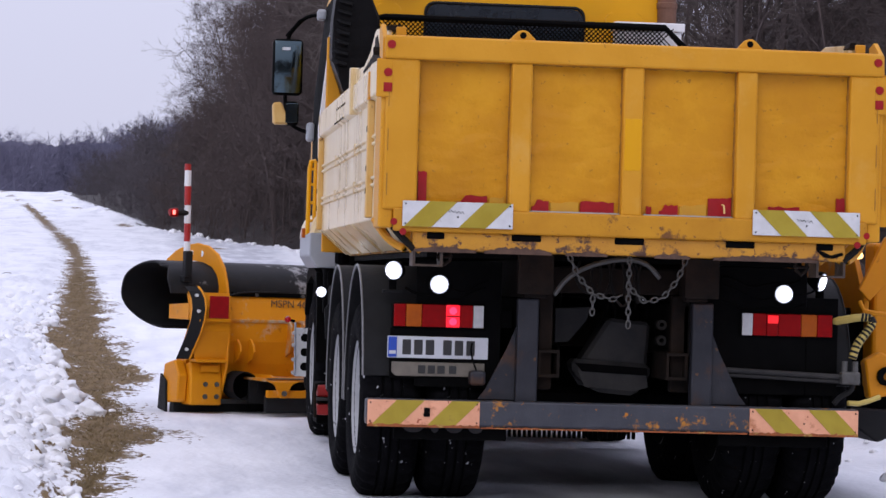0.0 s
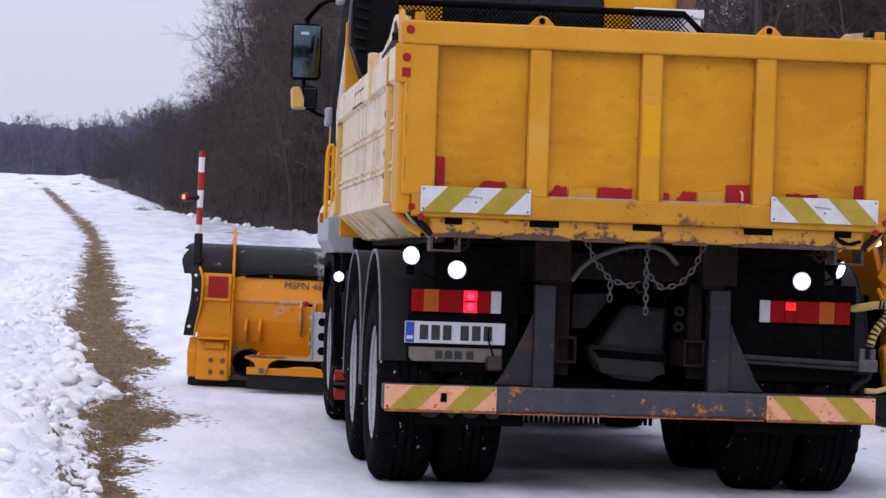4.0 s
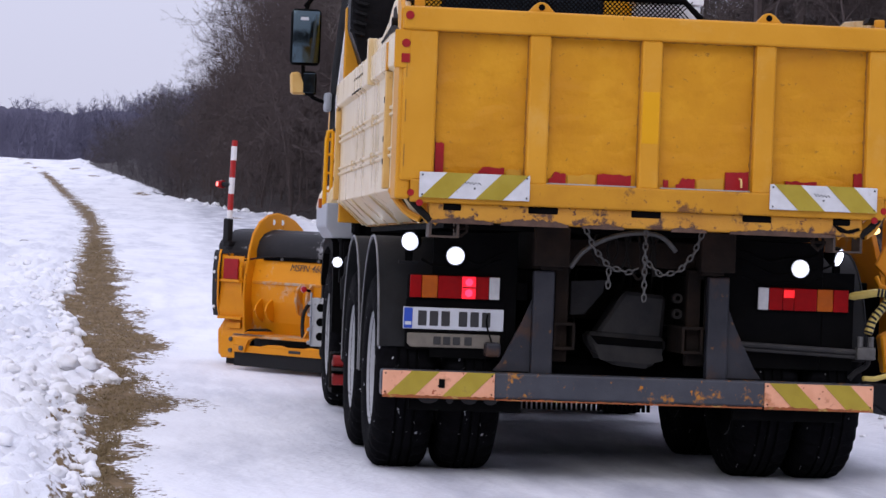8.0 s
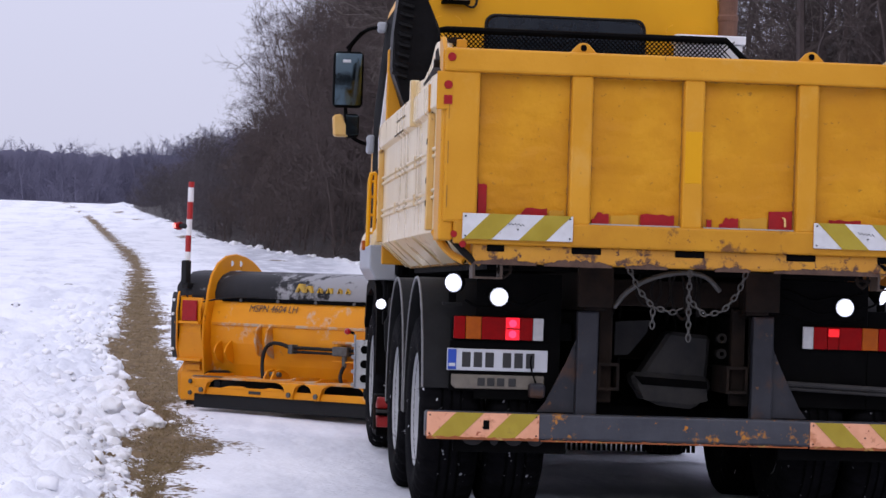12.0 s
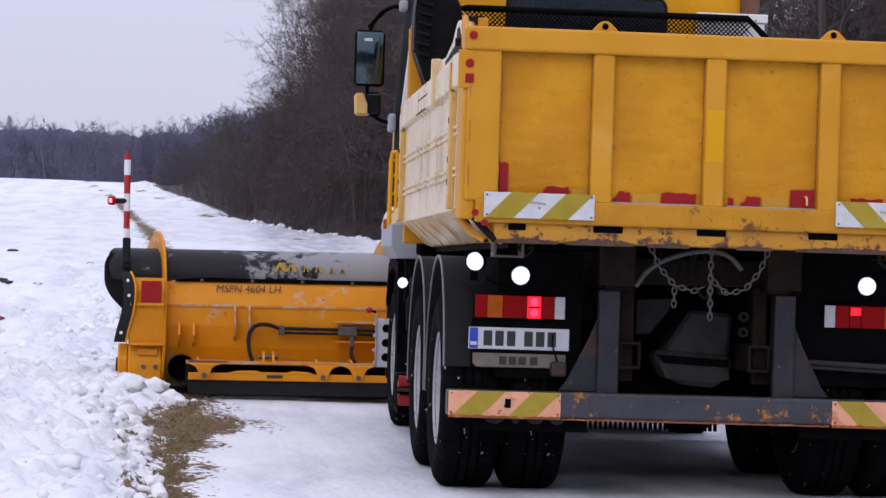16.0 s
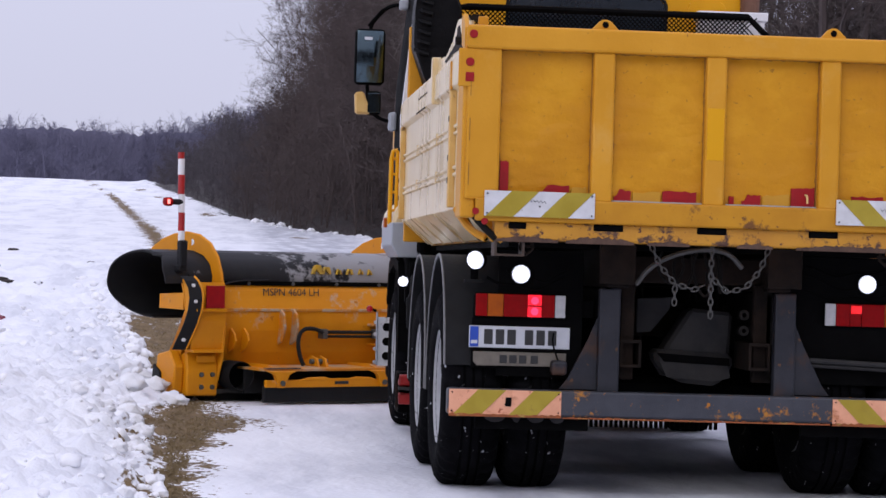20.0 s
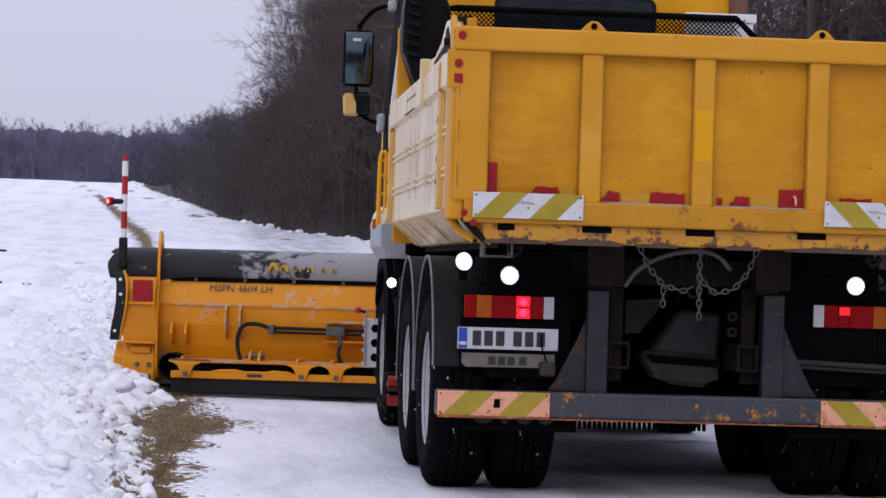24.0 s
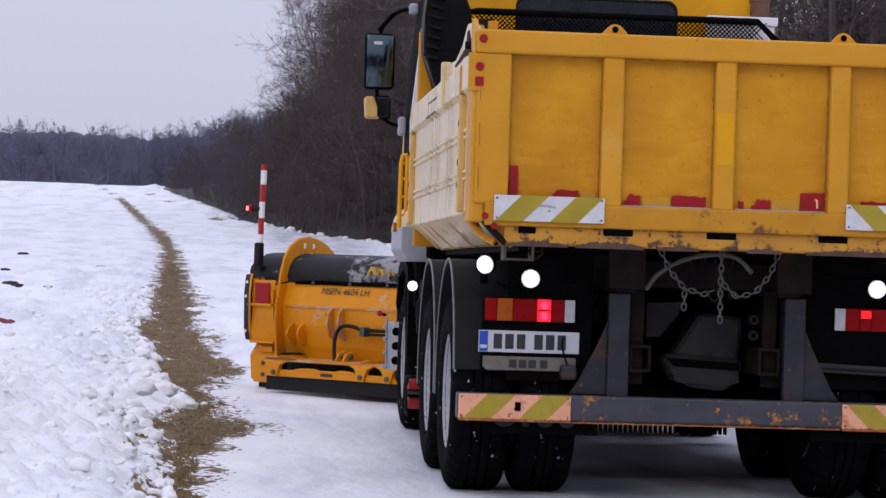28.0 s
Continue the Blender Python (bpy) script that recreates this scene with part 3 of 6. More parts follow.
def build_forest():
    protos = [tree_mesh("tree", 9.0 + 0.6 * i, 11 + i, 0.36 + 0.04 * (i % 3), (14, 8, 7, 4), 0.8, clear=0.10 + 0.06 * (i % 3), thin=0.0072) for i in range(5)]
    greyer = [tree_mesh("tree", 9.5, 17 + i, 0.42, (14, 8, 6, 4), 0.85, HAZYMIDBARK, 0.12, 0.0085) for i in range(4)]
    pale = [tree_mesh("tree", 10.0, 41 + i, 0.42, (12, 7, 5, 2), 0.8, PALEBARK, 0.15, 0.008) for i in range(2)]
    shrubs = [tree_mesh("shrub", 4.0, 71 + i, 0.6, (11, 7, 5, 3), 0.8, BARK, 0.02, 0.0055) for i in range(3)]
    grey_shrubs = [tree_mesh("shrub", 4.0, 75 + i, 0.6, (11, 7, 5, 3), 0.8, HAZYMIDBARK, 0.02, 0.0065) for i in range(2)]
    rnd = random.Random(5)
    spots = []
    for y0, y1, step, offs in ((24, 62, 3.5, (1.5, 4.5, 8, 11, 15, 20)), (62, 130, 2.3, (1.5, 2.8, 4.8, 7.6, 11.5, 17.5)), (130, 250, 8.0, (1.2, 5, 10))):
        y = y0
        while y < y1:
            edge = np.interp(y, EDGE_Y, EDGE_X) + 0.6
            for off in offs:
                q = off + rnd.uniform(0, 0.35 * off)
                spots.append((edge + q, y + rnd.uniform(-1.2, 1.2), q))
            y += step
    for x, y, off in spots:
        d = y + 13
        tall = np.interp(d, (40, 75, 86, 92, 100, 110, 120, 128, 150, 210, 300), (1.15, 1.12, 1.0, 0.90, 0.78, 0.57, 0.43, 0.30, 0.28, 0.5, 0.6)) * np.interp(off, (0, 2.5, 5.5), (0.62, 0.74, 1.0)) * rnd.uniform(0.8, 1.12)
        me = rnd.choice(pale) if rnd.random() < 0.09 and d < 85 else rnd.choice(protos if d < 108 else greyer)
        m = pose(x, y, land(x, y), rnd.uniform(-5, 5), rnd.uniform(-3, 6), rnd.uniform(0, 360)) @ Matrix.Diagonal((0.9 * tall, 0.9 * tall, tall, 1))
        plant("bare_tree", me, m, "pale-barked bare tree on the wooded bank" if me in pale else "leafless dark-barked tree on the wooded bank", "tree", "trees of the wood")
    for i in range(20):
        x, y = rnd.uniform(9.5, 21), rnd.uniform(40, 62)
        m = pose(x, y, land(x, y), rnd.uniform(-7, 7), rnd.uniform(-7, 7), rnd.uniform(0, 360)) @ Matrix.Diagonal((1.25, 1.25, 1.3, 1))
        plant("bare_tree", rnd.choice(protos), m, "leafless dark-barked tree on the wooded bank", "tree", "trees of the wood")
    for i in range(34):
        y = rnd.uniform(78, 108)
        off = rnd.uniform(3.6, 9.0)
        x = np.interp(y, EDGE_Y, EDGE_X) + off
        tall = np.interp(y, (78, 92, 100, 108), (1.0, 0.86, 0.62, 0.42)) * np.interp(off, (3.6, 6.0), (0.70, 1.0))
        m = pose(x, y, land(x, y), rnd.uniform(-7, 7), rnd.uniform(-7, 7), rnd.uniform(0, 360)) @ Matrix.Diagonal((0.85 * tall, 0.85 * tall, tall, 1))
        plant("bare_tree", rnd.choice(protos), m, "leafless dark-barked tree on the wooded bank", "tree", "trees of the wood")
    for i in range(20):
        y = rnd.uniform(74, 94)
        x = np.interp(y, EDGE_Y, EDGE_X) + rnd.uniform(3.8, 7.5)
        tall = np.interp(y, (74, 82, 94), (0.94, 0.92, 0.74))
        m = pose(x, y, land(x, y), rnd.uniform(-5, 5), rnd.uniform(-5, 5), rnd.uniform(0, 360)) @ Matrix.Diagonal((0.9 * tall, 0.9 * tall, tall, 1))
        plant("bare_tree", rnd.choice(protos), m, "leafless dark-barked tree on the wooded bank", "tree", "trees of the wood")
    y = 27.0
    while y < 250:
        edge = np.interp(y, EDGE_Y, EDGE_X)
        for off in (0.5, 1.4, 2.6, 4.4, 6.5):
            x = edge + off + rnd.uniform(-0.2, 1.0)
            yy = y + rnd.uniform(-1, 1)
            s = rnd.uniform(0.7, 1.2) * np.interp(y, (40, 80, 110, 120), (1.2, 1.05, 0.75, 0.5)) * (0.45 if off < 1 else 1.0)
            me = rnd.choice(shrubs if y < 95 else grey_shrubs)
            plant("bare_shrub", me, pose(x, yy, land(x, yy), rnd.uniform(-8, 8), rnd.uniform(-8, 8), rnd.uniform(0, 360)) @ Matrix.Diagonal((s, s, s, 1)), "leafless twiggy shrub at the edge of the wood", "shrub", "shrubs along the wood's edge")
        y += 2.2 if y < 130 else 10


def build_old_tree():
    """Spreading pale-limbed trees that lean out of the wood's edge behind the truck."""
    rnd = random.Random(2)
    for x, y, s, seed in ((7.2, 60, 0.8, 131), (9.5, 47, 0.95, 137), (14.5, 38, 0.9, 139), (5.2, 63, 0.85, 143), (6.2, 57, 0.85, 149), (5.4, 68, 0.7, 151), (11.6, 43, 0.85, 157), (12.6, 47, 1.0, 163)):
        me = tree_mesh("old_tree", 9.5, seed, 0.62, (12, 6, 5, 2), 0.7, PALEBARK, 0.3, 0.007)
        plant("spreading_tree", me, pose(x, y, land(x, y), 4, -10, rnd.uniform(0, 360)) @ Matrix.Diagonal((s, s, s, 1)), "spreading pale-limbed bare tree leaning out of the wood", "tree", "trees of the wood")


def wood_mesh(name, places, seed, label, bark):
    """Many bare trees joined into one far wood."""
    small = [tree_mesh("tmp_tree", 13, 90 + i, 0.36, (14, 9, 7), 1.2, bark, 0.2, 0.018, True) for i in range(4)]
    data = []
    for me in small:
        v = np.empty(len(me.vertices) * 3)
        me.vertices.foreach_get("co", v)
        data.append((v.reshape(-1, 3), [tuple(p.vertices) for p in me.polygons]))
        bpy.data.meshes.remove(me)
    rnd = random.Random(seed)
    vs, fs, base = [], [], 0
    for x, y in places(rnd):
        v, f = data[rnd.randrange(4)]
        a, s = rnd.uniform(0, 6.28), rnd.uniform(0.87, 1.06)
        c, q = math.cos(a), math.sin(a)
        w = v @ np.array([[c, q, 0], [-q, c, 0], [0, 0, 1]]) * s + (x, y, land(x, y))
        vs.append(w)
        fs += [tuple(i + base for i in q) for q in f]
        base += len(w)
    me = bpy.data.meshes.new(name)
    me.from_pydata(np.concatenate(vs).tolist(), [], fs)
    me.materials.append(bark)
    tagged(new(name, me), label, "wood", kind="stuff")


def build_far_wood():
    def ahead(rnd):
        for row in range(5):
            x = -62.0
            while x < 18:
                yield x, 318 + row * 8 + rnd.uniform(-3, 3) + 0.2 * abs(x + 20)
                x += rnd.uniform(1.2, 2.2)

    def behind(rnd):
        for row in range(4):
            x = -70.0
            while x < 70:
                yield x, -62 - row * 5 + rnd.uniform(-2, 2)
                x += rnd.uniform(1.8, 3.0)

    wood_mesh("far_wood", ahead, 8, "distant leafless wood along the skyline beyond the rise", HAZYFARBARK)
    wood_mesh("wood_behind", behind, 9, "leafless wood on the near side of the road", BARK)
    pts = []
    for i in range(225):
        x = -80 + i * 0.5
        pts.append((x, 20.1 + 0.6 * lumps(x, 0, 0.10, 7) + 0.5 * lumps(x, 3, 1.6, 5)))
    outline = [(-80, 1.0)] + pts + [(32, 1.0)]
    # haze-coloured fill behind the thin crowns of the far trees
    tagged(part("far_slope", prism(outline, "y", 376, 420), HAZYFARBARK), "haze-blue wooded slope behind the distant trees", "hill", kind="structure")


def build_verge():
    rnd = random.Random(3)
    # dead grass
    vs, fs = [], []
    for i in range(42000):
        y = -3 + 45 * rnd.random() ** 1.7
        l0, r0 = np.interp(y, STRIP_Y, STRIP_L), np.interp(y, STRIP_Y, STRIP_R)
        x = rnd.uniform(l0 - 0.02, r0 - 0.02)
        if min(x - l0, r0 - x) + 0.5 * lumps(x, y * 0.25, 4.0, 2) + rnd.gauss(0, 0.03) < 0.06:
            continue
        z = land(x, y)
        h, w, a = rnd.uniform(0.006, 0.024), rnd.uniform(0.002, 0.005), rnd.uniform(0, 6.28)
        lean = Vector((rnd.gauss(0, 1), rnd.gauss(0, 1), 0)) * h * 0.6
        p = Vector((x, y, z - 0.005))
        s = Vector((math.cos(a), math.sin(a), 0)) * w
        k = len(vs)
        vs += [p - s, p + s, p + lean * 0.4 + Vector((0, 0, h * 0.7)) + s * 0.6, p + lean + Vector((0, 0, h))]
        fs += [(k, k + 1, k + 2), (k, k + 2, k + 3)]
    tagged(new("verge_grass", mesh_ob("verge_grass", vs, fs, [STRAW])), "flattened brown dead grass thawed out beside the road", "grass", kind="stuff")
    # clods of snow along the bank
    shapes = []
    for s in range(5):
        bm = bmesh.new()
        bmesh.ops.create_icosphere(bm, subdivisions=3, radius=1)
        for v in bm.verts:
            q = v.co.normalized()
            v.co = q * (0.8 + 0.34 * noise.fractal(q * 1.7 + Vector((s * 5, 0, 0)), 0.7, 2.2, 4) + 0.10 * noise.noise(q * 7))
            v.co.z *= 0.7
        me = bpy.data.meshes.new("snow_clod")
        bm.to_mesh(me)
        bm.free()
        me.materials.append(SNOWLUMP)
        me.polygons.foreach_set("use_smooth", [True] * len(me.polygons))
        shapes.append(me)
    big = [(-3.08, 10.4, 0.15), (-3.2, 10.9, 0.19), (-3.05, 8.9, 0.14), (-2.95, 7.7, 0.13), (-2.76, 7.45, 0.10), (-3.22, 9.2, 0.17), (-3.1, 7.2, 0.13), (-3.3, 11.9, 0.16), (-3.12, 6.0, 0.12), (-3.05, 5.2, 0.11), (-3.0, 4.9, 0.08), (-2.86, 1.9, 0.07), (-2.74, 0.2, 0.06), (-2.95, 3.4, 0.08), (-3.15, 9.7, 0.10),
           (-3.3, 13.2, 0.11), (-3.5, 15.8, 0.11), (-3.0, 6.2, 0.08), (-2.88, 2.7, 0.06), (-2.62, 7.9, 0.04), (-2.7, -0.5, 0.05)]
    for i in range(190):
        y = -2.4 + 24 * rnd.random()
        x = np.interp(y, STRIP_Y, STRIP_L) - 0.02 - abs(rnd.gauss(0, 0.16))
        big.append((x, y, (0.026 + 0.115 * rnd.random() ** 2) * np.interp(y, (-2, 4, 9), (0.55, 0.8, 1.0))))
    for i in range(45):
        y = -2.4 + 20 * rnd.random()
        x = np.interp(y, STRIP_Y, STRIP_L) - 0.2 - 2.5 * rnd.random()
        big.append((x, y, 0.02 + 0.06 * rnd.random() ** 2))
    for i in range(45):
        y = -1 + 10 * rnd.random()
        big.append((2.15 + rnd.random() ** 2 * 1.2, y, 0.03 + 0.09 * rnd.random() ** 2))
    for i in range(34):
        y = rnd.uniform(54, 82)
        x = np.interp(y, EDGE_Y, EDGE_X) + rnd.uniform(-0.5, 0.35)
        big.append((x, y, 0.06 + 0.13 * rnd.random() ** 2))

    def at(x, y, r):
        return pose(x, y, land(x, y) + r * 0.08, 0, 0, rnd.uniform(0, 360)) @ Matrix.Diagonal((r, r * rnd.uniform(0.8, 1.2), r, 1))

    big.sort(key=lambda c: -c[2])
    for x, y, r in big[:260]:
        ob = new("snow_clod", rnd.choice(shapes))
        ob.matrix_world = at(x, y, r)
        tagged(ob, "rounded lump of loose white snow on the bank", "snow clod", "clods of snow")
    vs, fs = [], []
    co = [[v.co.copy() for v in me.vertices] for me in shapes]
    fa = [[tuple(p.vertices) for p in me.polygons] for me in shapes]
    for x, y, r in big[260:]:
        k, m, n = rnd.randrange(5), at(x, y, r), len(vs)
        vs += [m @ c for c in co[k]]
        fs += [tuple(i + n for i in f) for f in fa[k]]
    bits = []
    for k in range(4):
        bm = bmesh.new()
        bmesh.ops.create_icosphere(bm, subdivisions=2, radius=1)
        for v in bm.verts:
            v.co *= 0.85 + 0.4 * noise.noise(v.co * 1.6 + Vector((k * 7, 1, 0)))
        bits.append(([v.co.copy() for v in bm.verts], [tuple(v.index for v in f.verts) for f in bm.faces]))
        bm.free()
    for i in range(420):
        y = -2.6 + 30 * rnd.random() ** 1.25
        x = np.interp(y, STRIP_Y, STRIP_L) + 0.0 - 1.5 * rnd.random() ** 2.4
        r = (0.014 + 0.060 * rnd.random() ** 3) * np.interp(y, (-2, 6, 20), (0.8, 1.0, 1.35))
        m = pose(x, y, land(x, y) + r * 0.05, 0, 0, rnd.uniform(0, 360)) @ Matrix.Diagonal((r, r * 1.1, r * 0.85, 1))
        n, (co_, fa_) = len(vs), rnd.choice(bits)
        vs += [m @ c for c in co_]
        fs += [tuple(j + n for j in f) for f in fa_]
    tagged(new("snow_crumbs", mesh_ob("snow_crumbs", vs, fs, [SNOWLUMP], True)), "scattered crumbs of white snow along the bank", "snow", kind="stuff")



def build_litter():
    """A crumpled rag and dark clumps lying on the snow field."""
    rnd = random.Random(31)
    bm = bmesh.new()
    bmesh.ops.create_icosphere(bm, subdivisions=3, radius=1)
    for v in bm.verts:
        q = v.co.copy()
        v.co = Vector((q.x * 0.17, q.y * 0.09, q.z * 0.075)) * (1 + 0.5 * noise.noise(q * 2.2))
        v.co.z = max(v.co.z, -0.03)
    ob = part("rag", bm, mat("maroon_cloth", (0.14, 0.018, 0.035), (0.24, 0.06, 0.08), 0.9, scale=12, bump=0.4), None, "", True)
    ob.location = (-5.03, 17.1, land(-5.03, 17.1) + 0.03)
    tagged(ob, "crumpled maroon rag lying on the snow", "rag")
    for x, y, r in ((-5.62, 24.9, 0.085), (-5.4, 25.4, 0.04), (-6.26, 31.4, 0.07), (-5.06, 24.6, 0.05), (-6.8, 41.7, 0.09), (-4.84, 35.2, 0.06), (-5.5, 24.7, 0.07)):
        bm = bmesh.new()
        bmesh.ops.create_icosphere(bm, subdivisions=2, radius=1)
        for v in bm.verts:
            q = v.co.copy()
            v.co = Vector((q.x * 1.3, q.y, q.z * 0.35)) * r * (1 + 0.5 * noise.noise(q * 2 + Vector((x, y, 0))))
        ob = part("soil_clump", bm, LITTER, None, "", True)
        ob.location = (x, y, land(x, y) + 0.01)
        tagged(ob, "dark clump of soil lying on the snow", "soil clump", "clumps on the snow")


build_ground()
build_litter()


# ---- the truck ----
def hazard_board(name, x0, x1, z0, z1, y, ground, stripe, lean, parent, label, first):
    """A striped board facing the rear: slanted stripes, screws and a thin edge."""
    board = part(name, box(x0, x1, y, y + 0.012, z0, z1, 0.003), ground, parent, label)
    h, w = z1 - z0, (x1 - x0) / 4.05
    bm = bmesh.new()
    k = first
    while k < 6:
        a, b = x0 + k * w * 2, x0 + (k * 2 + 1) * w
        sh = h * 1.0 * lean
        poly = [(a, z0 if lean > 0 else z1), (b, z0 if lean > 0 else z1), (b + abs(sh), z1 if lean > 0 else z0), (a + abs(sh), z1 if lean > 0 else z0)]
        pts = [(p[0], p[1]) for p in poly]
        for lim, sign in ((x0 + 0.002, 1), (x1 - 0.002, -1)):
            out = []
            for i in range(len(pts)):
                p, q = pts[i - 1], pts[i]
                pin, qin = (p[0] - lim) * sign >= 0, (q[0] - lim) * sign >= 0
                if pin != qin:
                    t = (lim - p[0]) / (q[0] - p[0])
                    out.append((lim, p[1] + t * (q[1] - p[1])))
                if qin:
                    out.append(q)
            pts = out
            if not pts:
                break
        if len(pts) > 2:
            prism(pts, "y", y - 0.003, y + 0.004, 0, bm)
        k += 1
    part("stripes", bm, stripe, board)
    bm = bmesh.new()
    for px in (x0 + 0.015, (x0 + x1) / 2, x1 - 0.015):
        for pz in (z0 + 0.015, z1 - 0.015) if px != (x0 + x1) / 2 else ((z0 + z1) / 2 - 0.01,):
            lathe([(0.0, -0.005), (0.004, -0.005), (0.005, 0.003)], (px, y, pz), "y", 8, bm)
    tagged(part("screw_heads", bm, GRIME, board), kind="stuff")
    if z0 > 1:
        xm = (x0 + x1) / 2 - 0.01
        part("scribble", tube([(xm - 0.04 + 0.009 * k, y - 0.001, (z0 + z1) / 2 + 0.018 + 0.006 * ((-1) ** k) - 0.0008 * k) for k in range(10)], 0.0016, 4), INK, board)
    return board


def build_truck():
    truck = thing("tipper_truck", "yellow three-axle tipper truck with rust-chipped tailgate on packed snow", "truck")

    # tailgate
    T = -0.34
    gate = part("tailgate", box(-1.10, 1.10, T + 0.085, T + 0.10, 1.47, 2.26, 0.0), BODY, truck, "yellow steel tailgate with chipped paint")
    for a, c in ((-1.095, -0.62), (-0.53, -0.05), (0.035, 0.525), (0.615, 1.105)):
        bm = bmesh.new()
        grid = [[bm.verts.new((a + (c - a) * i / 20, T + 0.071 + 0.011 * noise.fractal(Vector((a + (c - a) * i / 44, 0, 1.48 + 0.77 * j / 60)) * 2.6, 0.55, 2.1, 5), 1.48 + 0.77 * j / 60)) for j in range(61)] for i in range(45)]
        for i in range(44):
            for j in range(60):
                bm.faces.new((grid[i][j], grid[i + 1][j], grid[i + 1][j + 1], grid[i][j + 1]))
        part("panel", bm, PANEL, gate, "dented yellow sheet panel", True)
    part("top_rail", box(-1.265, 1.265, T, T + 0.11, 2.235, 2.352, 0.012), BODY, gate)
    part("bottom_rail", box(-1.20, 1.20, T + 0.004, T + 0.11, 1.385, 1.50, 0.010), CHIPPED, gate)
    for x0, x1 in ((-1.255, -1.086), (-0.628, -0.520), (-0.062, 0.043), (0.518, 0.622), (1.098, 1.255)):
        part("post", box(x0, x1, T + 0.012, T + 0.10, 1.49, 2.24, 0.014), BODY, gate)
    # dirt along the edges of the panels, with the posts' corner shade painted in
    rnd = random.Random(63)
    for a, c in ((-1.086, -0.628), (-0.520, -0.062), (0.043, 0.518), (0.622, 1.098)):
        for x, way in ((a, 1), (c, -1)):
            line = [(x + way * (0.003 + 0.006 * rnd.random() ** 3), 1.51 + 0.72 * k / 70) for k in range(71)]
            part("edge_dirt", prism([(x, 1.505)] + line + [(x, 2.236)], "y", T + 0.052, T + 0.088), EDGESHADEDIRT, gate, "brown dirt and post shade along the panel's edge")
        line = [(a + (c - a) * k / 50, 2.236 - 0.002 - 0.007 * rnd.random() ** 3) for k in range(51)]
        part("edge_dirt", prism([(a, 2.237)] + line + [(c, 2.237)], "y", T + 0.052, T + 0.088), EDGESHADEDIRT, gate, "brown dirt and post shade along the panel's edge")
    part("paint_patch", box(-0.052, 0.033, T + 0.0105, T + 0.02, 1.72, 1.98, 0.002), CABP, gate, "brighter yellow touched-up paint")
    # torn red tape along the foot of the panels
    rnd = random.Random(21)
    for x0, x1, z1 in ((-1.078, -1.035, 1.69), (-0.89, -0.73, 1.575), (-0.505, -0.42, 1.565), (-0.26, -0.09, 1.565), (0.075, 0.10, 1.55), (0.14, 0.235, 1.56), (0.39, 0.508, 1.605), (0.70, 0.86, 1.57), (1.05, 1.094, 1.62)):
        z0, steps = 1.503, 6
        top = [(x0 + (x1 - x0) * i / steps, z1 - (0.010 * rnd.random() + (0.03 if i in (0, 1) and x0 in (-0.89, -0.505, 0.14) else 0))) for i in range(steps + 1)]
        part("red_tape", prism([(x0, z0), (x1, z0)] + top[::-1], "y", T + 0.054, T + 0.072), REDTAPE, gate, "torn red reflective tape")
    for x0, x1, z1 in ((-0.72, -0.645, 1.575), (-0.41, -0.27, 1.56), (0.245, 0.38, 1.565), (0.87, 1.02, 1.56), (-1.02, -0.90, 1.55)):
        top = [(x0 + (x1 - x0) * i / 5, z1 - 0.018 * rnd.random()) for i in range(6)]
        part("yellow_tape", prism([(x0, 1.503), (x1, 1.503)] + top[::-1], "y", T + 0.056, T + 0.072), YELTAPE, gate, "worn yellow tape")
    for x in (-0.575, 0.578):
        bm = prism([(x - 0.075, 2.345), (x + 0.075, 2.345), (x + 0.03, 2.392), (x + 0.012, 2.402), (x - 0.012, 2.402), (x - 0.03, 2.392)], "y", T + 0.03, T + 0.05, 0.003)
        lathe([(0.017, -0.012), (0.017, 0.012)], (x, T + 0.04, 2.376), "y", 14, bm)
        eye = part("lifting_eye", bm, BODY, gate)
        part("eye_hole", lathe([(0.0, -0.0125), (0.0165, -0.0125), (0.0165, 0.0125), (0.0, 0.0125)], (x, T + 0.04, 2.376), "y", 14), BLACK, eye)
    hazard_board("hazard_board", -1.157, -0.607, 1.409, 1.536, T - 0.012, WHITE, OLIVE, 1, gate, "white and olive striped hazard board", 0.03)
    hazard_board("hazard_board", 0.607, 1.157, 1.418, 1.545, T - 0.012, WHITE, OLIVE, -1, gate, "white and olive striped hazard board", 0.07)
    for s in (-1, 1):
        part("corner_post", box(min(s * 1.275, s * 1.20), max(s * 1.275, s * 1.20), T + 0.03, T + 0.30, 1.40, 2.20, 0.012), BODY, truck)
        part("hinge_cheek", prism([(T + 0.02, 2.22), (T + 0.20, 2.26), (T + 0.24, 2.40), (T + 0.16, 2.42), (T + 0.03, 2.34)], "x", s * 1.262 - 0.012, s * 1.262 + 0.012, 0.003), BODY, truck)
        ch = part("reflector_plate", box(s * 1.262 - 0.04, s * 1.262 + 0.04, T + 0.010, T + 0.032, 2.045, 2.235, 0.006), BODY, truck)
        for z in (2.305, 2.167):
            part("red_reflector", lathe([(0.0, -0.006), (0.020, -0.006), (0.022, 0.004)], (s * (1.233 if z > 2.3 else 1.246), T - 0.002 if z > 2.3 else T + 0.008, z), "y", 18), REDTAPE, ch, "round red reflector")
        part("red_reflector", box(s * 1.246 - 0.021, s * 1.246 + 0.021, T + 0.004, T + 0.012, 2.071, 2.116, 0.002), REDTAPE, ch, "square red reflector")
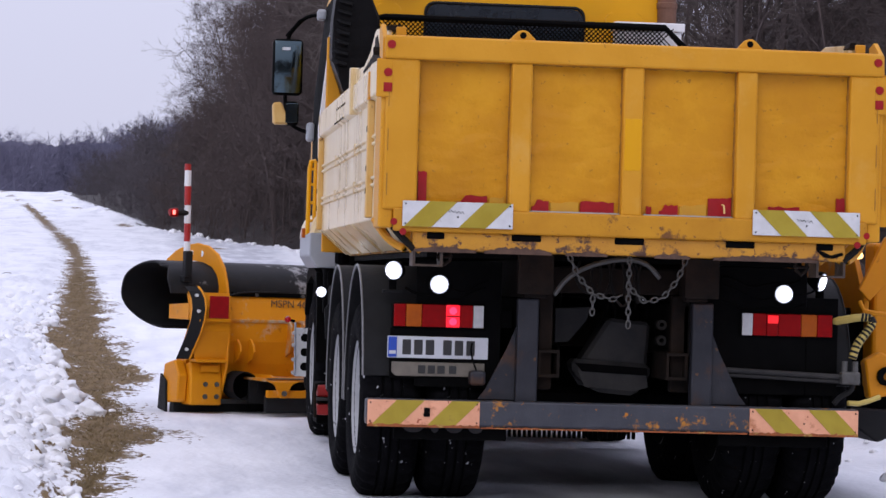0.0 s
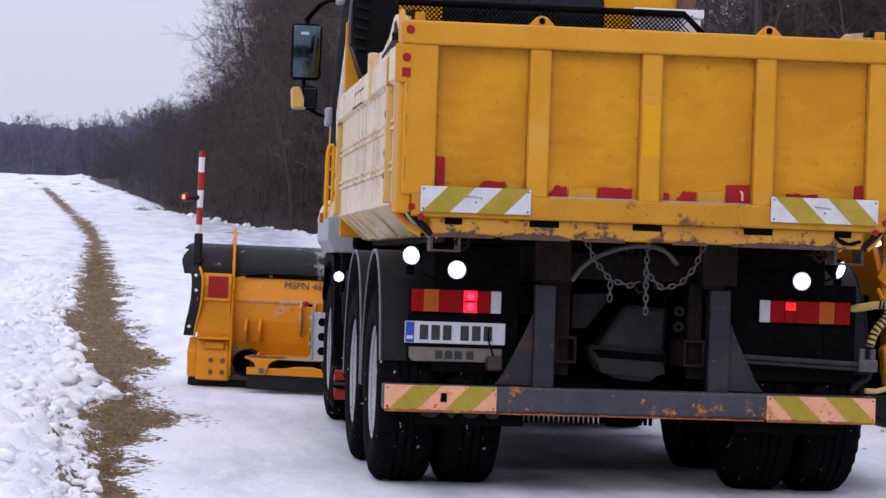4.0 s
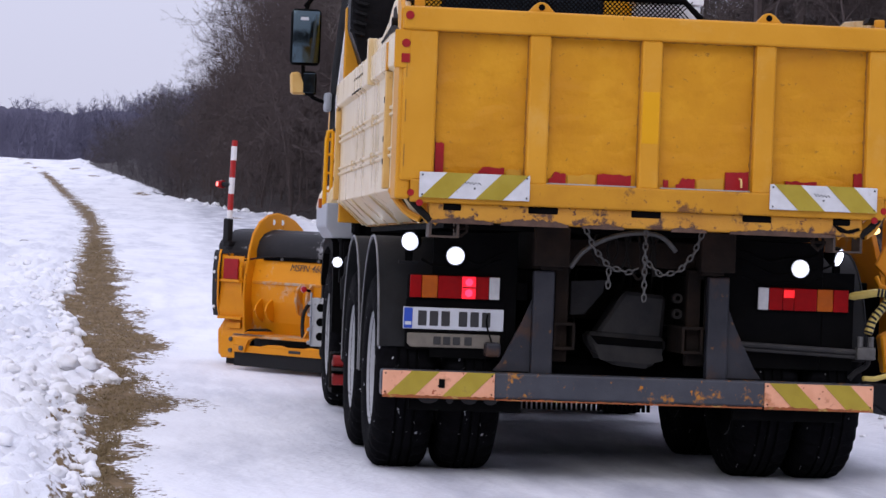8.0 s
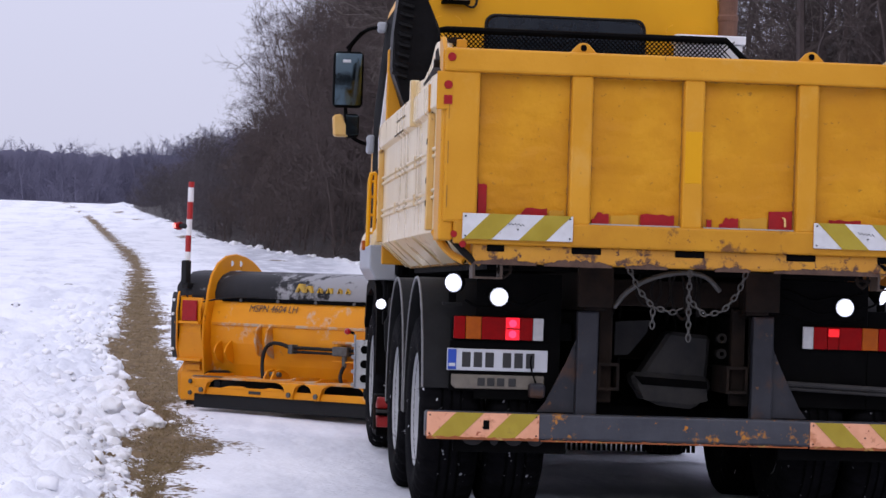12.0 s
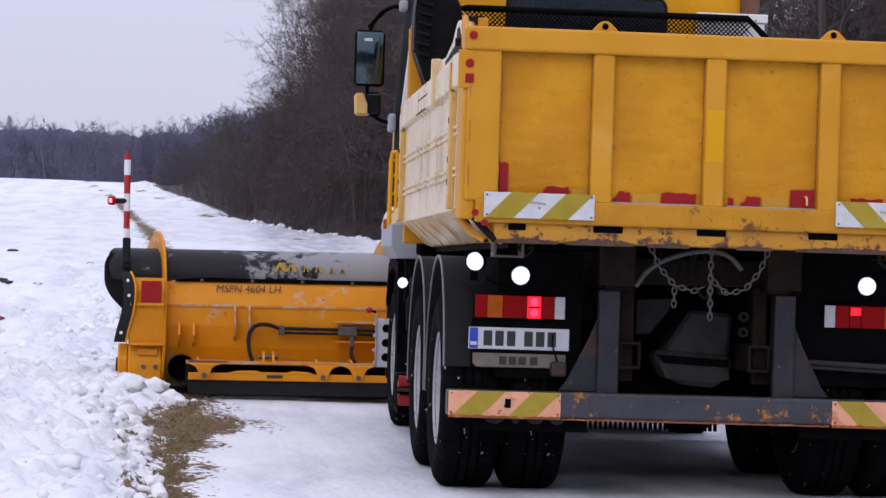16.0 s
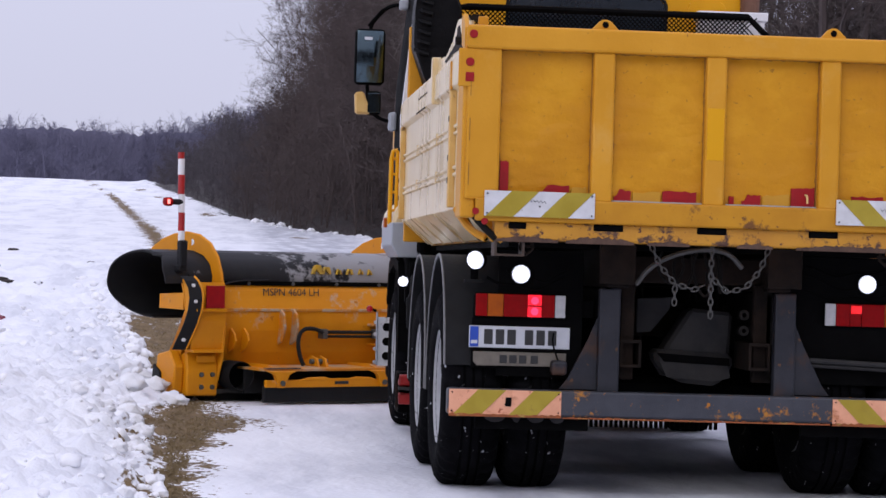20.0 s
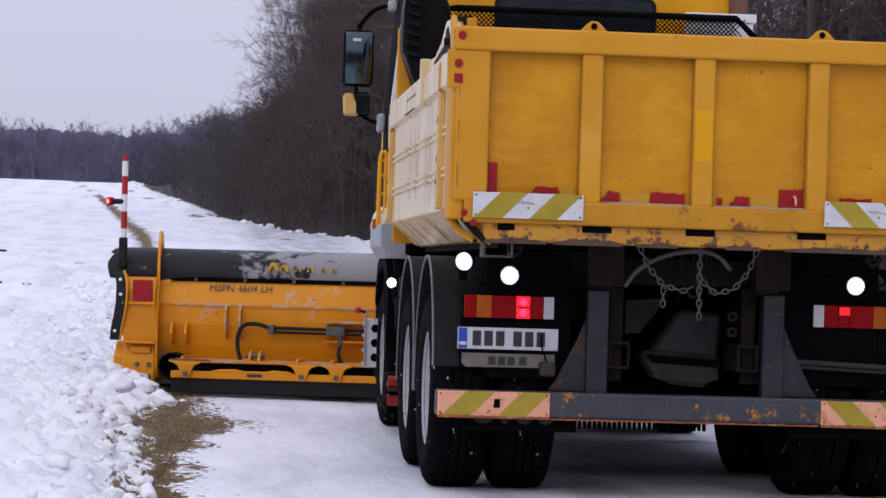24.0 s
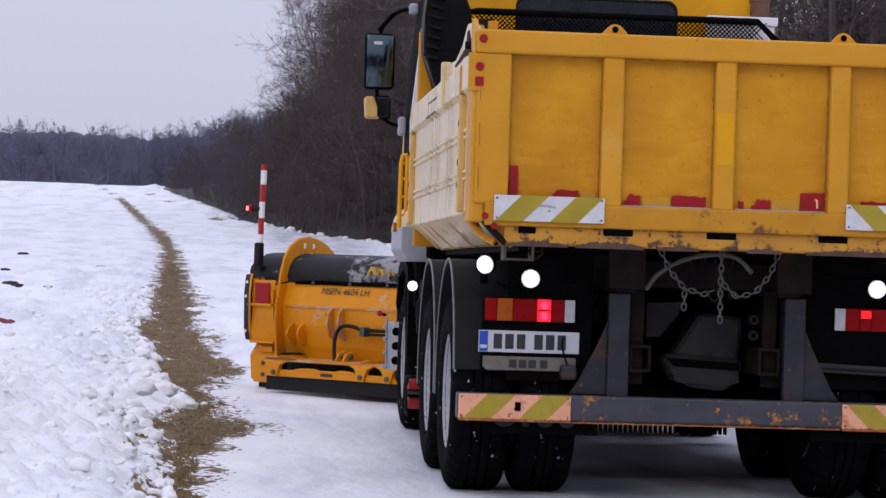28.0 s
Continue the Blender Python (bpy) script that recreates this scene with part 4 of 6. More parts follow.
        for z, x in ((1.431, 1.197), (1.383, 1.151)):
            part("red_dot", lathe([(0.0, -0.003), (0.016, -0.003), (0.018, 0.004)], (s * x, T + 0.004, z), "y", 14), REDTAPE, truck, "round red reflector")
        for z in (1.56, 1.78, 2.0):
            part("seam_slit", box(s * 1.238 - 0.0025, s * 1.238 + 0.0025, T + 0.009, T + 0.02, z, z + 0.11, 0), EDGESHADEDIRT, truck)
        # hinge pin and lock lever below the corner
        part("lock_lever", tube(curved([(s * 1.215, T + 0.06, 1.43), (s * 1.16, T + 0.04, 1.36), (s * 1.09, T + 0.05, 1.30)]), 0.018, 8), GRIME, truck)
        part("lock_bracket", prism([(s * 1.25, 1.46), (s * 1.20, 1.46), (s * 1.06, 1.30), (s * 1.10, 1.28)], "y", T + 0.10, T + 0.13, 0.003), BODY, truck)
        # lock hook above the corner
        part("corner_hook", box(min(s * 1.15, s * 1.20), max(s * 1.15, s * 1.20), T + 0.12, T + 0.15, 2.34, 2.405, 0.006), BODY, truck)
    # sill under the gate, with slots
    sill = part("rear_sill", box(-1.10, 1.10, T + 0.035, T + 0.14, 1.295, 1.392, 0.012), SILL, truck, "rusty yellow sill beam")
    for x in (-0.53, -0.01, 0.555, 0.99, -0.985):
        w = 0.075 if abs(x) < 0.9 else 0.045
        part("slot", box(x - w, x + w, T + 0.030, T + 0.05, 1.350, 1.384, 0.006), BLACK, sill)
    part("sill_lip", box(-1.12, 1.12, T + 0.015, T + 0.06, 1.386, 1.398, 0.004), SILL, sill)
    rnd = random.Random(77)
    for a, b, deep in ((-1.09, -0.78, 0.03), (-0.74, -0.40, 0.045), (-0.33, -0.12, 0.02), (0.12, 0.30, 0.025), (0.42, 0.96, 0.035)):
        n = int((b - a) / 0.012)
        edge = [(a + (b - a) * k / n, 1.298 + 0.7 * deep * (0.4 + 0.6 * rnd.random()) * math.sin(math.pi * (k + 0.5) / (n + 1))) for k in range(n + 1)]
        part("rust_scab", prism([(a, 1.286), (b, 1.286)] + edge[::-1], "y", T + 0.031, T + 0.045), mat("flaking_sill_rust", (0.055, 0.028, 0.018), (0.12, 0.068, 0.046), 0.85, scale=14, bump=0.4), sill, "flaking brown rust")
    part("hook_pin", tube([(0.461, T + 0.05, 1.565), (0.461, T + 0.012, 1.56), (0.462, T + 0.006, 1.545), (0.462, T + 0.004, 1.52)], 0.0055, 8), STAKE, gate, "small hook pin")
    for a, b in ((-0.52, -0.06), (0.06, 0.52)):
        part("foot_strip", box(a, b, T + 0.050, T + 0.078, 1.496, 1.507, 0.002), GREYP, gate, "pale metal strip at the foot of the panel")
    part("torn_hole", prism([(0.947, 1.352), (0.982, 1.317), (1.031, 1.311), (1.088, 1.330), (1.080, 1.344), (1.022, 1.328), (0.981, 1.346)], "y", T + 0.028, T + 0.045), BLACK, sill, "torn-open rusted corner")
    for x in (-0.93, 0.887):
        shackle = part("shackle", tube([(x - 0.025, T + 0.09, 1.30), (x - 0.028, T + 0.09, 1.25), (x, T + 0.09, 1.225), (x + 0.028, T + 0.09, 1.25), (x + 0.025, T + 0.09, 1.30)], 0.009, 8), RUSTY, sill, "rusty shackle")
        part("shackle_pin", tube([(x - 0.04, T + 0.09, 1.265), (x + 0.04, T + 0.09, 1.265)], 0.008, 8), RUSTY, shackle)
    for x in (-1.02, 1.027):
        bm = box(x - 0.075, x + 0.075, T + 0.04, T + 0.2, 1.215, 1.225, 0.0)
        box(x - 0.075, x - 0.063, T + 0.04, T + 0.2, 1.225, 1.30, 0.0, bm)
        box(x + 0.063, x + 0.075, T + 0.04, T + 0.2, 1.225, 1.30, 0.0, bm)
        part("hinge_lug", bm, mat("rusted_hinge_steel", (0.03, 0.019, 0.014), (0.07, 0.042, 0.026), 0.7, scale=16, bump=0.3), sill, "rusted open hinge channel")


    # body sides, floor and headboard
    for s in (-1, 1):
        def X(v):
            return s * v
        out = [(X(1.213), 2.262), (X(1.185), 2.262), (X(1.185), 1.50), (X(1.00), 1.33), (X(1.03), 1.305), (X(1.213), 1.462)]
        side = part("side_wall", prism(out, "y", -0.06, 4.72, 0.003), SIDE, truck, "cream-yellow side wall with pressed ribs")
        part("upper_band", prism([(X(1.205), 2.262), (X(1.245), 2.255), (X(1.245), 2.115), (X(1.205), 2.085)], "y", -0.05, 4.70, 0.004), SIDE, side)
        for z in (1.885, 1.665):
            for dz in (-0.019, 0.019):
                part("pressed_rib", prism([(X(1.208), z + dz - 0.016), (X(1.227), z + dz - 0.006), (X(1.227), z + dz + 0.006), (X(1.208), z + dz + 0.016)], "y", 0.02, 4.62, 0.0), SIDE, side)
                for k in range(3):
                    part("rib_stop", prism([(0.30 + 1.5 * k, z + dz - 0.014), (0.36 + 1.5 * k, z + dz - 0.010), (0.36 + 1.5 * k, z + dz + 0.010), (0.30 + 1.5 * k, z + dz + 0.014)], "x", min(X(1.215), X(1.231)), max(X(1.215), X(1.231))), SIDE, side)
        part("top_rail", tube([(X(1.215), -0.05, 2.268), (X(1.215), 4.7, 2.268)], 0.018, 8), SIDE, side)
        for y in (0.75, 4.6):
            part("stake", box(min(X(1.21), X(1.25)), max(X(1.21), X(1.25)), y - 0.032, y + 0.032, 1.47, 2.10, 0.008), STAKE, side)
            for z in (1.60, 1.72, 1.93):
                part("stake_hole", box(min(X(1.248), X(1.2525)), max(X(1.248), X(1.2525)), y - 0.018, y + 0.018, z, z + 0.03, 0.0), RUSTY, side)
        for y in (0.3, 2.0, 3.4, 4.3):
            part("lower_rib", prism([(X(1.222), 1.455), (X(1.035), 1.295), (X(1.02), 1.31), (X(1.20), 1.47)], "y", y - 0.012, y + 0.012, 0), SIDE, side)
        for y, zz in ((2.4, 2.19), (2.55, 2.11)):
            bm = bmesh.new()
            for k in range(6):
                lathe([(0.0, -0.004), (0.006, -0.004), (0.006, 0.004)], (X(1.247), y + 0.12 * k, zz), "x", 8, bm)
            tagged(part("rivets", bm, GRIME, side), kind="stuff")
        part("tarp_hook", box(min(X(1.21), X(1.262)), max(X(1.21), X(1.262)), 1.84, 1.92, 2.09, 2.36, 0.006), SIDE, side)
        part("band_seam", box(min(X(1.24), X(1.252)), max(X(1.24), X(1.252)), 0.70, 0.78, 2.10, 2.25, 0.003), BODY, side)
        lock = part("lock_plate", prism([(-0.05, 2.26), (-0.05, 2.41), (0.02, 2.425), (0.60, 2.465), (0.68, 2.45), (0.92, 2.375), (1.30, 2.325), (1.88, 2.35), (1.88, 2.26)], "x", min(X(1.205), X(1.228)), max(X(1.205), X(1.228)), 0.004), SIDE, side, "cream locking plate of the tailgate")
        part("lock_slot", prism([(0.22, 2.285), (0.30, 2.36), (0.42, 2.375), (0.50, 2.425), (0.62, 2.42), (0.66, 2.35), (0.95, 2.325), (1.35, 2.30), (1.30, 2.285), (0.8, 2.30)], "x", min(X(1.226), X(1.231)), max(X(1.226), X(1.231))), RUSTY, lock, "rusted slot")
        part("lock_pin", tube([(X(1.19), 0.36, 2.33), (X(1.262), 0.36, 2.33)], 0.022, 10), RUSTY, lock, "rusty lock pin")
        part("lock_channel", prism([(X(1.155), 2.40), (X(1.228), 2.40), (X(1.228), 2.425), (X(1.165), 2.43)], "y", -0.06, 0.05, 0.002), RUSTY, lock)
        for q, r in ((0.0, 0.02), (0.05, 0.014)):
            part("corner_strap", tube(curved([(X(1.27 - q), -0.06, 1.45 - q), (X(1.235 - q), -0.10, 1.385 - q), (X(1.19 - q * 0.6), -0.16, 1.33 - q * 0.6), (X(1.13), -0.22, 1.30)]), r, 8), BODY if q == 0 else BLACK, side)
        part("lower_frame", tube([(X(1.205), -0.05, 1.455), (X(1.02), -0.05, 1.30)], 0.03, 8), BODY, side)
    part("load_floor", box(-1.0, 1.0, -0.15, 4.7, 1.30, 1.34), SILL, truck)
    part("headboard", box(-1.20, 1.20, 4.70, 4.76, 1.32, 2.80, 0.01), BODY, truck)
    # guard screen over the headboard
    guard = part("guard_frame", tube([(-0.98, 4.73, 2.62), (-0.90, 4.73, 2.94), (-0.80, 4.73, 2.955), (1.16, 4.73, 2.955), (1.30, 4.73, 2.82)], 0.024, 8), BLACK, truck, "black tubular guard screen")
    part("guard_rail", box(-0.95, 1.28, 4.715, 4.745, 2.79, 2.825, 0.004), BLACK, guard)
    bm = bmesh.new()
    x = -1.0
    while x < 1.2:
        for d in (-1, 1):
            a, b = (x, 2.81), (x + 0.14, 2.95)
            if d < 0:
                a, b = (x, 2.95), (x + 0.14, 2.81)
            if a[0] > -0.93 and b[0] < 1.24:
                tube([(a[0], 4.73, a[1]), (b[0], 4.73, b[1])], 0.0045, 4, bm)
        x += 0.032
    part("expanded_mesh", bm, BLACK, guard)
    # folded tarpaulin in the corner behind the cab
    pts = [(-1.06, 2.30), (-0.86, 2.30), (-0.87, 2.92), (-0.974, 3.15), (-1.02, 3.30), (-1.14, 3.30), (-1.158, 3.14), (-1.188, 2.88), (-1.188, 2.636), (-1.112, 2.424)]
    TARP = mat("load_cover_cloth", (0.002, 0.002, 0.0025), (0.005, 0.005, 0.006), 0.45, scale=8, bump=0.3, bscale=20, sheen=0.08)
    tarp = part("folded_tarpaulin", prism(pts, "y", 4.40, 4.69, 0.02), TARP, truck, "black folded load cover")
    for i in range(10):
        z = 2.62 + i * 0.068
        part("fold", tube([(-1.18 + 0.004 * i, 4.42, z), (-1.15 + 0.004 * i, 4.392, z - 0.02), (-1.09 + 0.005 * i, 4.386, z - 0.035)], 0.016, 6), TARP, tarp)

    # cab
    shell = [(-1.15, 1.62), (1.28, 1.62), (1.28, 2.2), (1.19, 3.28), (1.08, 3.42), (-0.98, 3.42), (-1.05, 3.28), (-1.14, 2.2)]
    cab = part("cab", prism(shell, "y", 5.10, 7.05, 0.03), CABP, truck, "bright yellow driver's cab")
    def pane(x0, x1, z0, z1, r):
        """A panel outline with two rounded upper corners."""
        turn = [radians(15 * k) for k in range(7)]
        return [(x0, z0), (x1, z0)] + [(x1 - r + r * math.cos(a), z1 - r + r * math.sin(a)) for a in turn] + [(x0 + r - r * math.sin(a), z1 - r + r * math.cos(a)) for a in turn]

    part("rear_window", prism(pane(-0.475, 0.63, 2.75, 3.095, 0.06), "y", 5.085, 5.11, 0.004), GLASS, cab, "dark rear window")
    part("window_seal", tube([(x, 5.095, z) for x, z in pane(-0.487, 0.642, 2.74, 3.107, 0.066)[1:] + [(-0.487, 2.74)]], 0.013, 6), RUBBER, cab)
    for x0, x1 in ((-0.85, -0.66), (0.80, 1.07)):
        part("pressed_panel", prism(pane(x0, x1, 2.6, 3.09, 0.05), "y", 5.088, 5.11, 0.006), CABP, cab)
    beacon = part("work_light_box", box(-0.80, -0.62, 5.0, 5.10, 3.195, 3.34, 0.012), WHITEP, cab, "white lamp box on the back of the cab")
    part("lamp_box_foot", box(-0.81, -0.61, 5.02, 5.10, 3.172, 3.197, 0.005), BLACK, beacon)
    part("lamp_cable", tube(curved([(-0.65, 5.06, 3.178), (-0.62, 5.05, 3.155), (-0.585, 5.05, 3.148), (-0.562, 5.05, 3.18), (-0.565, 5.06, 3.25)]), 0.009, 6), RUBBER, beacon)
    part("side_deflector", prism([(-1.215, 1.70), (-1.16, 1.70), (-1.155, 2.2), (-1.12, 2.66), (-1.08, 3.3), (-1.12, 3.3), (-1.178, 2.66), (-1.222, 2.2)], "y", 5.02, 5.10, 0.006), WHITEP, cab, "pale air deflector on the cab corner")
    part("lower_cab", box(-1.14, 1.2, 5.22, 7.0, 0.95, 1.63, 0.03), BLACK, cab)
    part("door_edge", prism([(-1.168, 1.5), (-1.13, 1.5), (-1.13, 2.2), (-1.05, 3.2), (-1.09, 3.2), (-1.165, 2.5), (-1.168, 2.2)], "y", 5.6, 6.5, 0.01), BLACK, cab, "dark cab door window")
    for s in (-1, 1):
        part("air_horn_bracket", tube([(s * 1.20, 6.25, 3.10), (s * 1.30, 6.28, 3.06), (s * 1.40, 6.3, 2.94)], 0.012, 6), BLACK, cab)
        arm = part("mirror_arm", tube(curved([(s * 1.13, 6.3, 3.11), (s * 1.24, 6.3, 3.10), (s * 1.32, 6.3, 3.03), (s * 1.40, 6.3, 2.92), (s * 1.40, 6.3, 2.45), (s * 1.36, 6.3, 2.30), (s * 1.30, 6.3, 2.25), (s * 1.18, 6.3, 2.22)]), 0.014, 8), BLACK, cab, "bent black mirror arm")
        part("mirror_housing", box(s * 1.384 - 0.113, s * 1.384 + 0.113, 6.24, 6.36, 2.498, 2.918, 0.035, seg=3), BLACK, arm)
        glass = bmesh.new()
        grid = [[glass.verts.new((s * 1.384 + 0.098 * i / 6, 6.222 + ((0.098 * i / 6) ** 2 + (0.193 * j / 10) ** 2) / 2.4, 2.7075 + 0.193 * j / 10)) for j in range(-10, 11)] for i in range(-6, 7)]
        for a, b in zip(grid, grid[1:]):
            for k in range(20):
                glass.faces.new((a[k], b[k], b[k + 1], a[k + 1]))
        rim = [grid[i][0] for i in range(13)] + [grid[12][k] for k in range(1, 21)] + [grid[i][20] for i in range(11, -1, -1)] + [grid[0][k] for k in range(19, 0, -1)]
        back = [glass.verts.new((v.co.x, 6.245, v.co.z)) for v in rim]
        for k in range(len(rim)):
            glass.faces.new((rim[k], rim[k - 1], back[k - 1], back[k]))
        glass.faces.new(back)
        part("mirror_glass", glass, MIRROR, arm, "tall convex rear-view mirror glass", True)
        part("mirror_label", box(s * 1.384 - 0.045, s * 1.384 + 0.015, 6.218, 6.226, 2.83, 2.852, 0.0), PLATEW, arm)
        part("wide_mirror", box(s * 1.345 - 0.055, s * 1.345 + 0.055, 6.26, 6.40, 2.275, 2.455, 0.03, seg=3), BLACK, arm)
        part("wide_mirror_glass", box(s * 1.345 - 0.046, s * 1.345 + 0.046, 6.252, 6.262, 2.292, 2.438, 0.003), MIRROR, arm, "square wide-angle mirror glass")
        part("wide_mirror_cap", prism([(s * 1.49, 2.44), (s * 1.42, 2.45), (s * 1.39, 2.36), (s * 1.36, 2.28), (s * 1.48, 2.28)], "y", 6.26, 6.36, 0.015), STAKE, arm, "worn yellow mirror cap")
        part("mirror_foot", box(s * 1.20 - 0.03, s * 1.20 + 0.03, 6.24, 6.36, 2.16, 2.30, 0.02), GREYP, cab)
        part("mirror_foot", box(s * 1.14 - 0.035, s * 1.14 + 0.035, 6.25, 6.35, 3.07, 3.15, 0.02), GREYP, cab)
        # ladder, fairing and lower cab corner behind the door
        lad = part("ladder_rail", tube([(s * 1.25, 5.5, 1.45), (s * 1.247, 5.5, 1.92), (s * 1.237, 5.5, 1.975), (s * 1.205, 5.5, 1.98)], 0.016, 8), CABP, truck, "yellow climbing ladder")
        part("ladder_rail", tube([(s * 1.205, 5.5, 1.45), (s * 1.205, 5.5, 1.98)], 0.014, 8), CABP, lad)
        for z in (1.55, 1.68, 1.81, 1.92):
            part("rung", tube([(s * 1.248, 5.5, z), (s * 1.20, 5.5, z)], 0.011, 6), CABP, lad)
        part("wing_fairing", prism([(s * 1.238, 1.42), (s * 1.05, 1.42), (s * 1.05, 1.62), (s * 1.16, 1.62), (s * 1.215, 1.56), (s * 1.24, 1.46)], "y", 5.25, 6.6, 0.02), SIDE, truck, "cream rounded wing fairing")
        part("lower_fairing", prism([(s * 1.252, 1.46), (s * 1.06, 1.46), (s * 1.06, 1.215), (s * 1.20, 1.215), (s * 1.252, 1.30)], "y", 5.18, 6.3, 0.008), GREYP, truck, "grey plastic fairing")
        part("amber_marker", box(s * 1.262 - 0.014, s * 1.262 + 0.014, 5.7, 5.82, 1.43, 1.50, 0.008), LENS_A, truck)
    part("white_locker", box(0.82, 1.32, 4.82, 5.02, 2.94, 3.0, 0.008), WHITEP, truck, "white box beside the exhaust")
    part("locker_base", box(0.84, 1.30, 4.84, 5.0, 2.76, 2.937, 0.005), WHITEP, truck)
    part("exhaust_pipe", lathe([(0.0, 2.5), (0.068, 2.5), (0.068, 3.12), (0.074, 3.13), (0.074, 3.16), (0.066, 3.17), (0.066, 3.55), (0.055, 3.55), (0.055, 3.3)], (1.235, 5.06, 0), "z", 20), mat("rusty_exhaust", (0.10, 0.04, 0.02), (0.16, 0.075, 0.045), 0.7, scale=9, bump=0.2), truck, "rusty brown exhaust stack")

    # wheels
    build_wheels(truck)

    # chassis
    for s in (-1, 1):
        part("chassis_rail", box(s * 0.42 - 0.05, s * 0.42 + 0.05, 0.16, 7.2, 0.78, 1.06, 0.01), GRIME, truck)
        part("subframe_rail", box(s * 0.42 - 0.06, s * 0.42 + 0.06, 0.05, 4.7, 1.07, 1.29, 0.01), RUSTY, truck)
        part("subframe_plate", box(s * 0.43 - 0.09, s * 0.43 + 0.09, -0.02, 0.05, 1.09, 1.295, 0.006), RUSTY, truck)
        # square tow tubes
        bm = bmesh.new()
        x = s * 0.335
        box(x - 0.055, x + 0.055, 0.10, 0.5, 0.79, 0.805, 0, bm)
        box(x - 0.055, x + 0.055, 0.10, 0.5, 0.665, 0.68, 0, bm)
        box(x - 0.055, x - 0.042, 0.10, 0.5, 0.68, 0.79, 0, bm)
        box(x + 0.042, x + 0.055, 0.10, 0.5, 0.68, 0.79, 0, bm)
        part("square_tube", bm, RUSTY, truck)
        part("spring_hanger", box(s * 0.36 - 0.05, s * 0.36 + 0.05, 0.16, 0.22, 0.60, 1.10, 0.01), RUSTY, truck)
    for y, z0, z1 in ((0.22, 1.10, 1.24), (1.3, 0.8, 1.0), (3.2, 0.8, 1.0)):
        part("cross_member", box(-0.40, 0.40, y, y + 0.09, z0, z1, 0.01), RUSTY, truck)
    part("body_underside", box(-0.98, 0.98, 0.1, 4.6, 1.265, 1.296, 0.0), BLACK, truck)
    # oversized black boxes, added to keep daylight from under the chassis
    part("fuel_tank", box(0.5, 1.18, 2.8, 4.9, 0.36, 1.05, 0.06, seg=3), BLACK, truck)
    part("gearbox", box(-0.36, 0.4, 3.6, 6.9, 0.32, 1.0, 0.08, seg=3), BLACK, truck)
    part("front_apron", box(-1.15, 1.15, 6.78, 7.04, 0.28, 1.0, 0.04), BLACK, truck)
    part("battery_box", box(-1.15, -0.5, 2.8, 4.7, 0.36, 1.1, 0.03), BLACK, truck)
    # differential and lower housing
    bm = prism([(0.03, 0.975), (0.255, 0.955), (0.24, 0.72), (-0.12, 0.74)], "y", 0.42, 0.62, 0.02)
    part("axle_housing", bm, IRON, truck)
    bm = prism([(-0.17, 0.755), (0.255, 0.738), (0.26, 0.66), (0.225, 0.63), (0.18, 0.565), (-0.02, 0.58), (-0.08, 0.63), (-0.15, 0.67)], "y", 0.40, 0.60, 0.025)
    case = part("differential_case", bm, IRON, truck)
    part("case_gap", prism([(-0.15, 0.735), (0.235, 0.715), (0.24, 0.675), (-0.11, 0.69)], "y", 0.394, 0.41), BLACK, case)
    part("brake_chamber_shield", prism([(-0.245, 1.018), (-0.055, 1.03), (-0.072, 0.961), (-0.169, 0.841), (-0.246, 0.836)], "y", 0.5, 0.515, 0.004), IRON, truck, "dusty grey shield plate")
    for y in (0.71, 2.08):
        part("axle_tube", tube([(-0.9, y, 0.52), (0.9, y, 0.52)], 0.085, 12), BLACK, truck)
        if y > 1:
            part("differential", lathe([(0.0, -0.2), (0.16, -0.16), (0.24, 0.0), (0.16, 0.16), (0.0, 0.2)], (0.05, y + 0.12, 0.56), "y", 18), BLACK, truck, smooth=True)
        for s in (-1, 1):
            part("leaf_spring", tube([(s * 0.5, y - 0.55, 0.78), (s * 0.5, y, 0.66), (s * 0.5, y + 0.55, 0.78)], 0.045, 6), BLACK, truck)
    part("front_axle", tube([(-0.95, 5.89, 0.5), (0.95, 5.89, 0.5)], 0.07, 10), BLACK, truck)
    part("drive_shaft", tube([(0.05, 2.2, 0.62), (0.05, 5.0, 0.8)], 0.06, 10), BLACK, truck)

    # bumper bar and its brackets
    bar = part("rear_bumper_bar", box(-1.278, 1.278, 0.0, 0.11, 0.408, 0.54, 0.012), BAR, truck, "grey bumper bar with rust spots")
    hazard_board("bumper_board", -1.272, -0.70, 0.412, 0.537, -0.010, PEACH, OLIVE, 1, bar, "faded peach and olive striped board", 0.08)
    hazard_board("bumper_board", 0.70, 1.272, 0.408, 0.533, -0.010, PEACH, OLIVE, -1, bar, "faded peach and olive striped board", 0.08)
    for x, w in ((-1.03, 0.11), (-0.92, 0.045), (-0.82, 0.09), (-0.71, 0.08)):
        low = [(x - w / 2 * math.cos(math.pi * k / 8), 0.404 - 0.034 * math.sin(math.pi * k / 8)) for k in range(9)]
        part("worn_print", prism(low, "y", 0.056, 0.063), IRON, bar, "worn grey print on the flap")
    rnd = random.Random(55)
    for x0, x1, low, y in ((-1.272, -0.70, 0.407, -0.0135), (-0.69, 0.69, 0.405, -0.003), (0.70, 1.272, 0.403, -0.0135)):
        n = int((x1 - x0) / 0.016)
        top = [(x0 + (x1 - x0) * k / n, low + (0.004 + 0.009 * rnd.random() ** 2 if y < -0.01 else 0.007 * rnd.random() ** 2)) for k in range(n + 1)]
        part("rust_edge", prism([(x0, low - 0.006), (x1, low - 0.006)] + top[::-1], "y", y, y + 0.006), EDGERUST, bar, "orange rust along the lower edge")
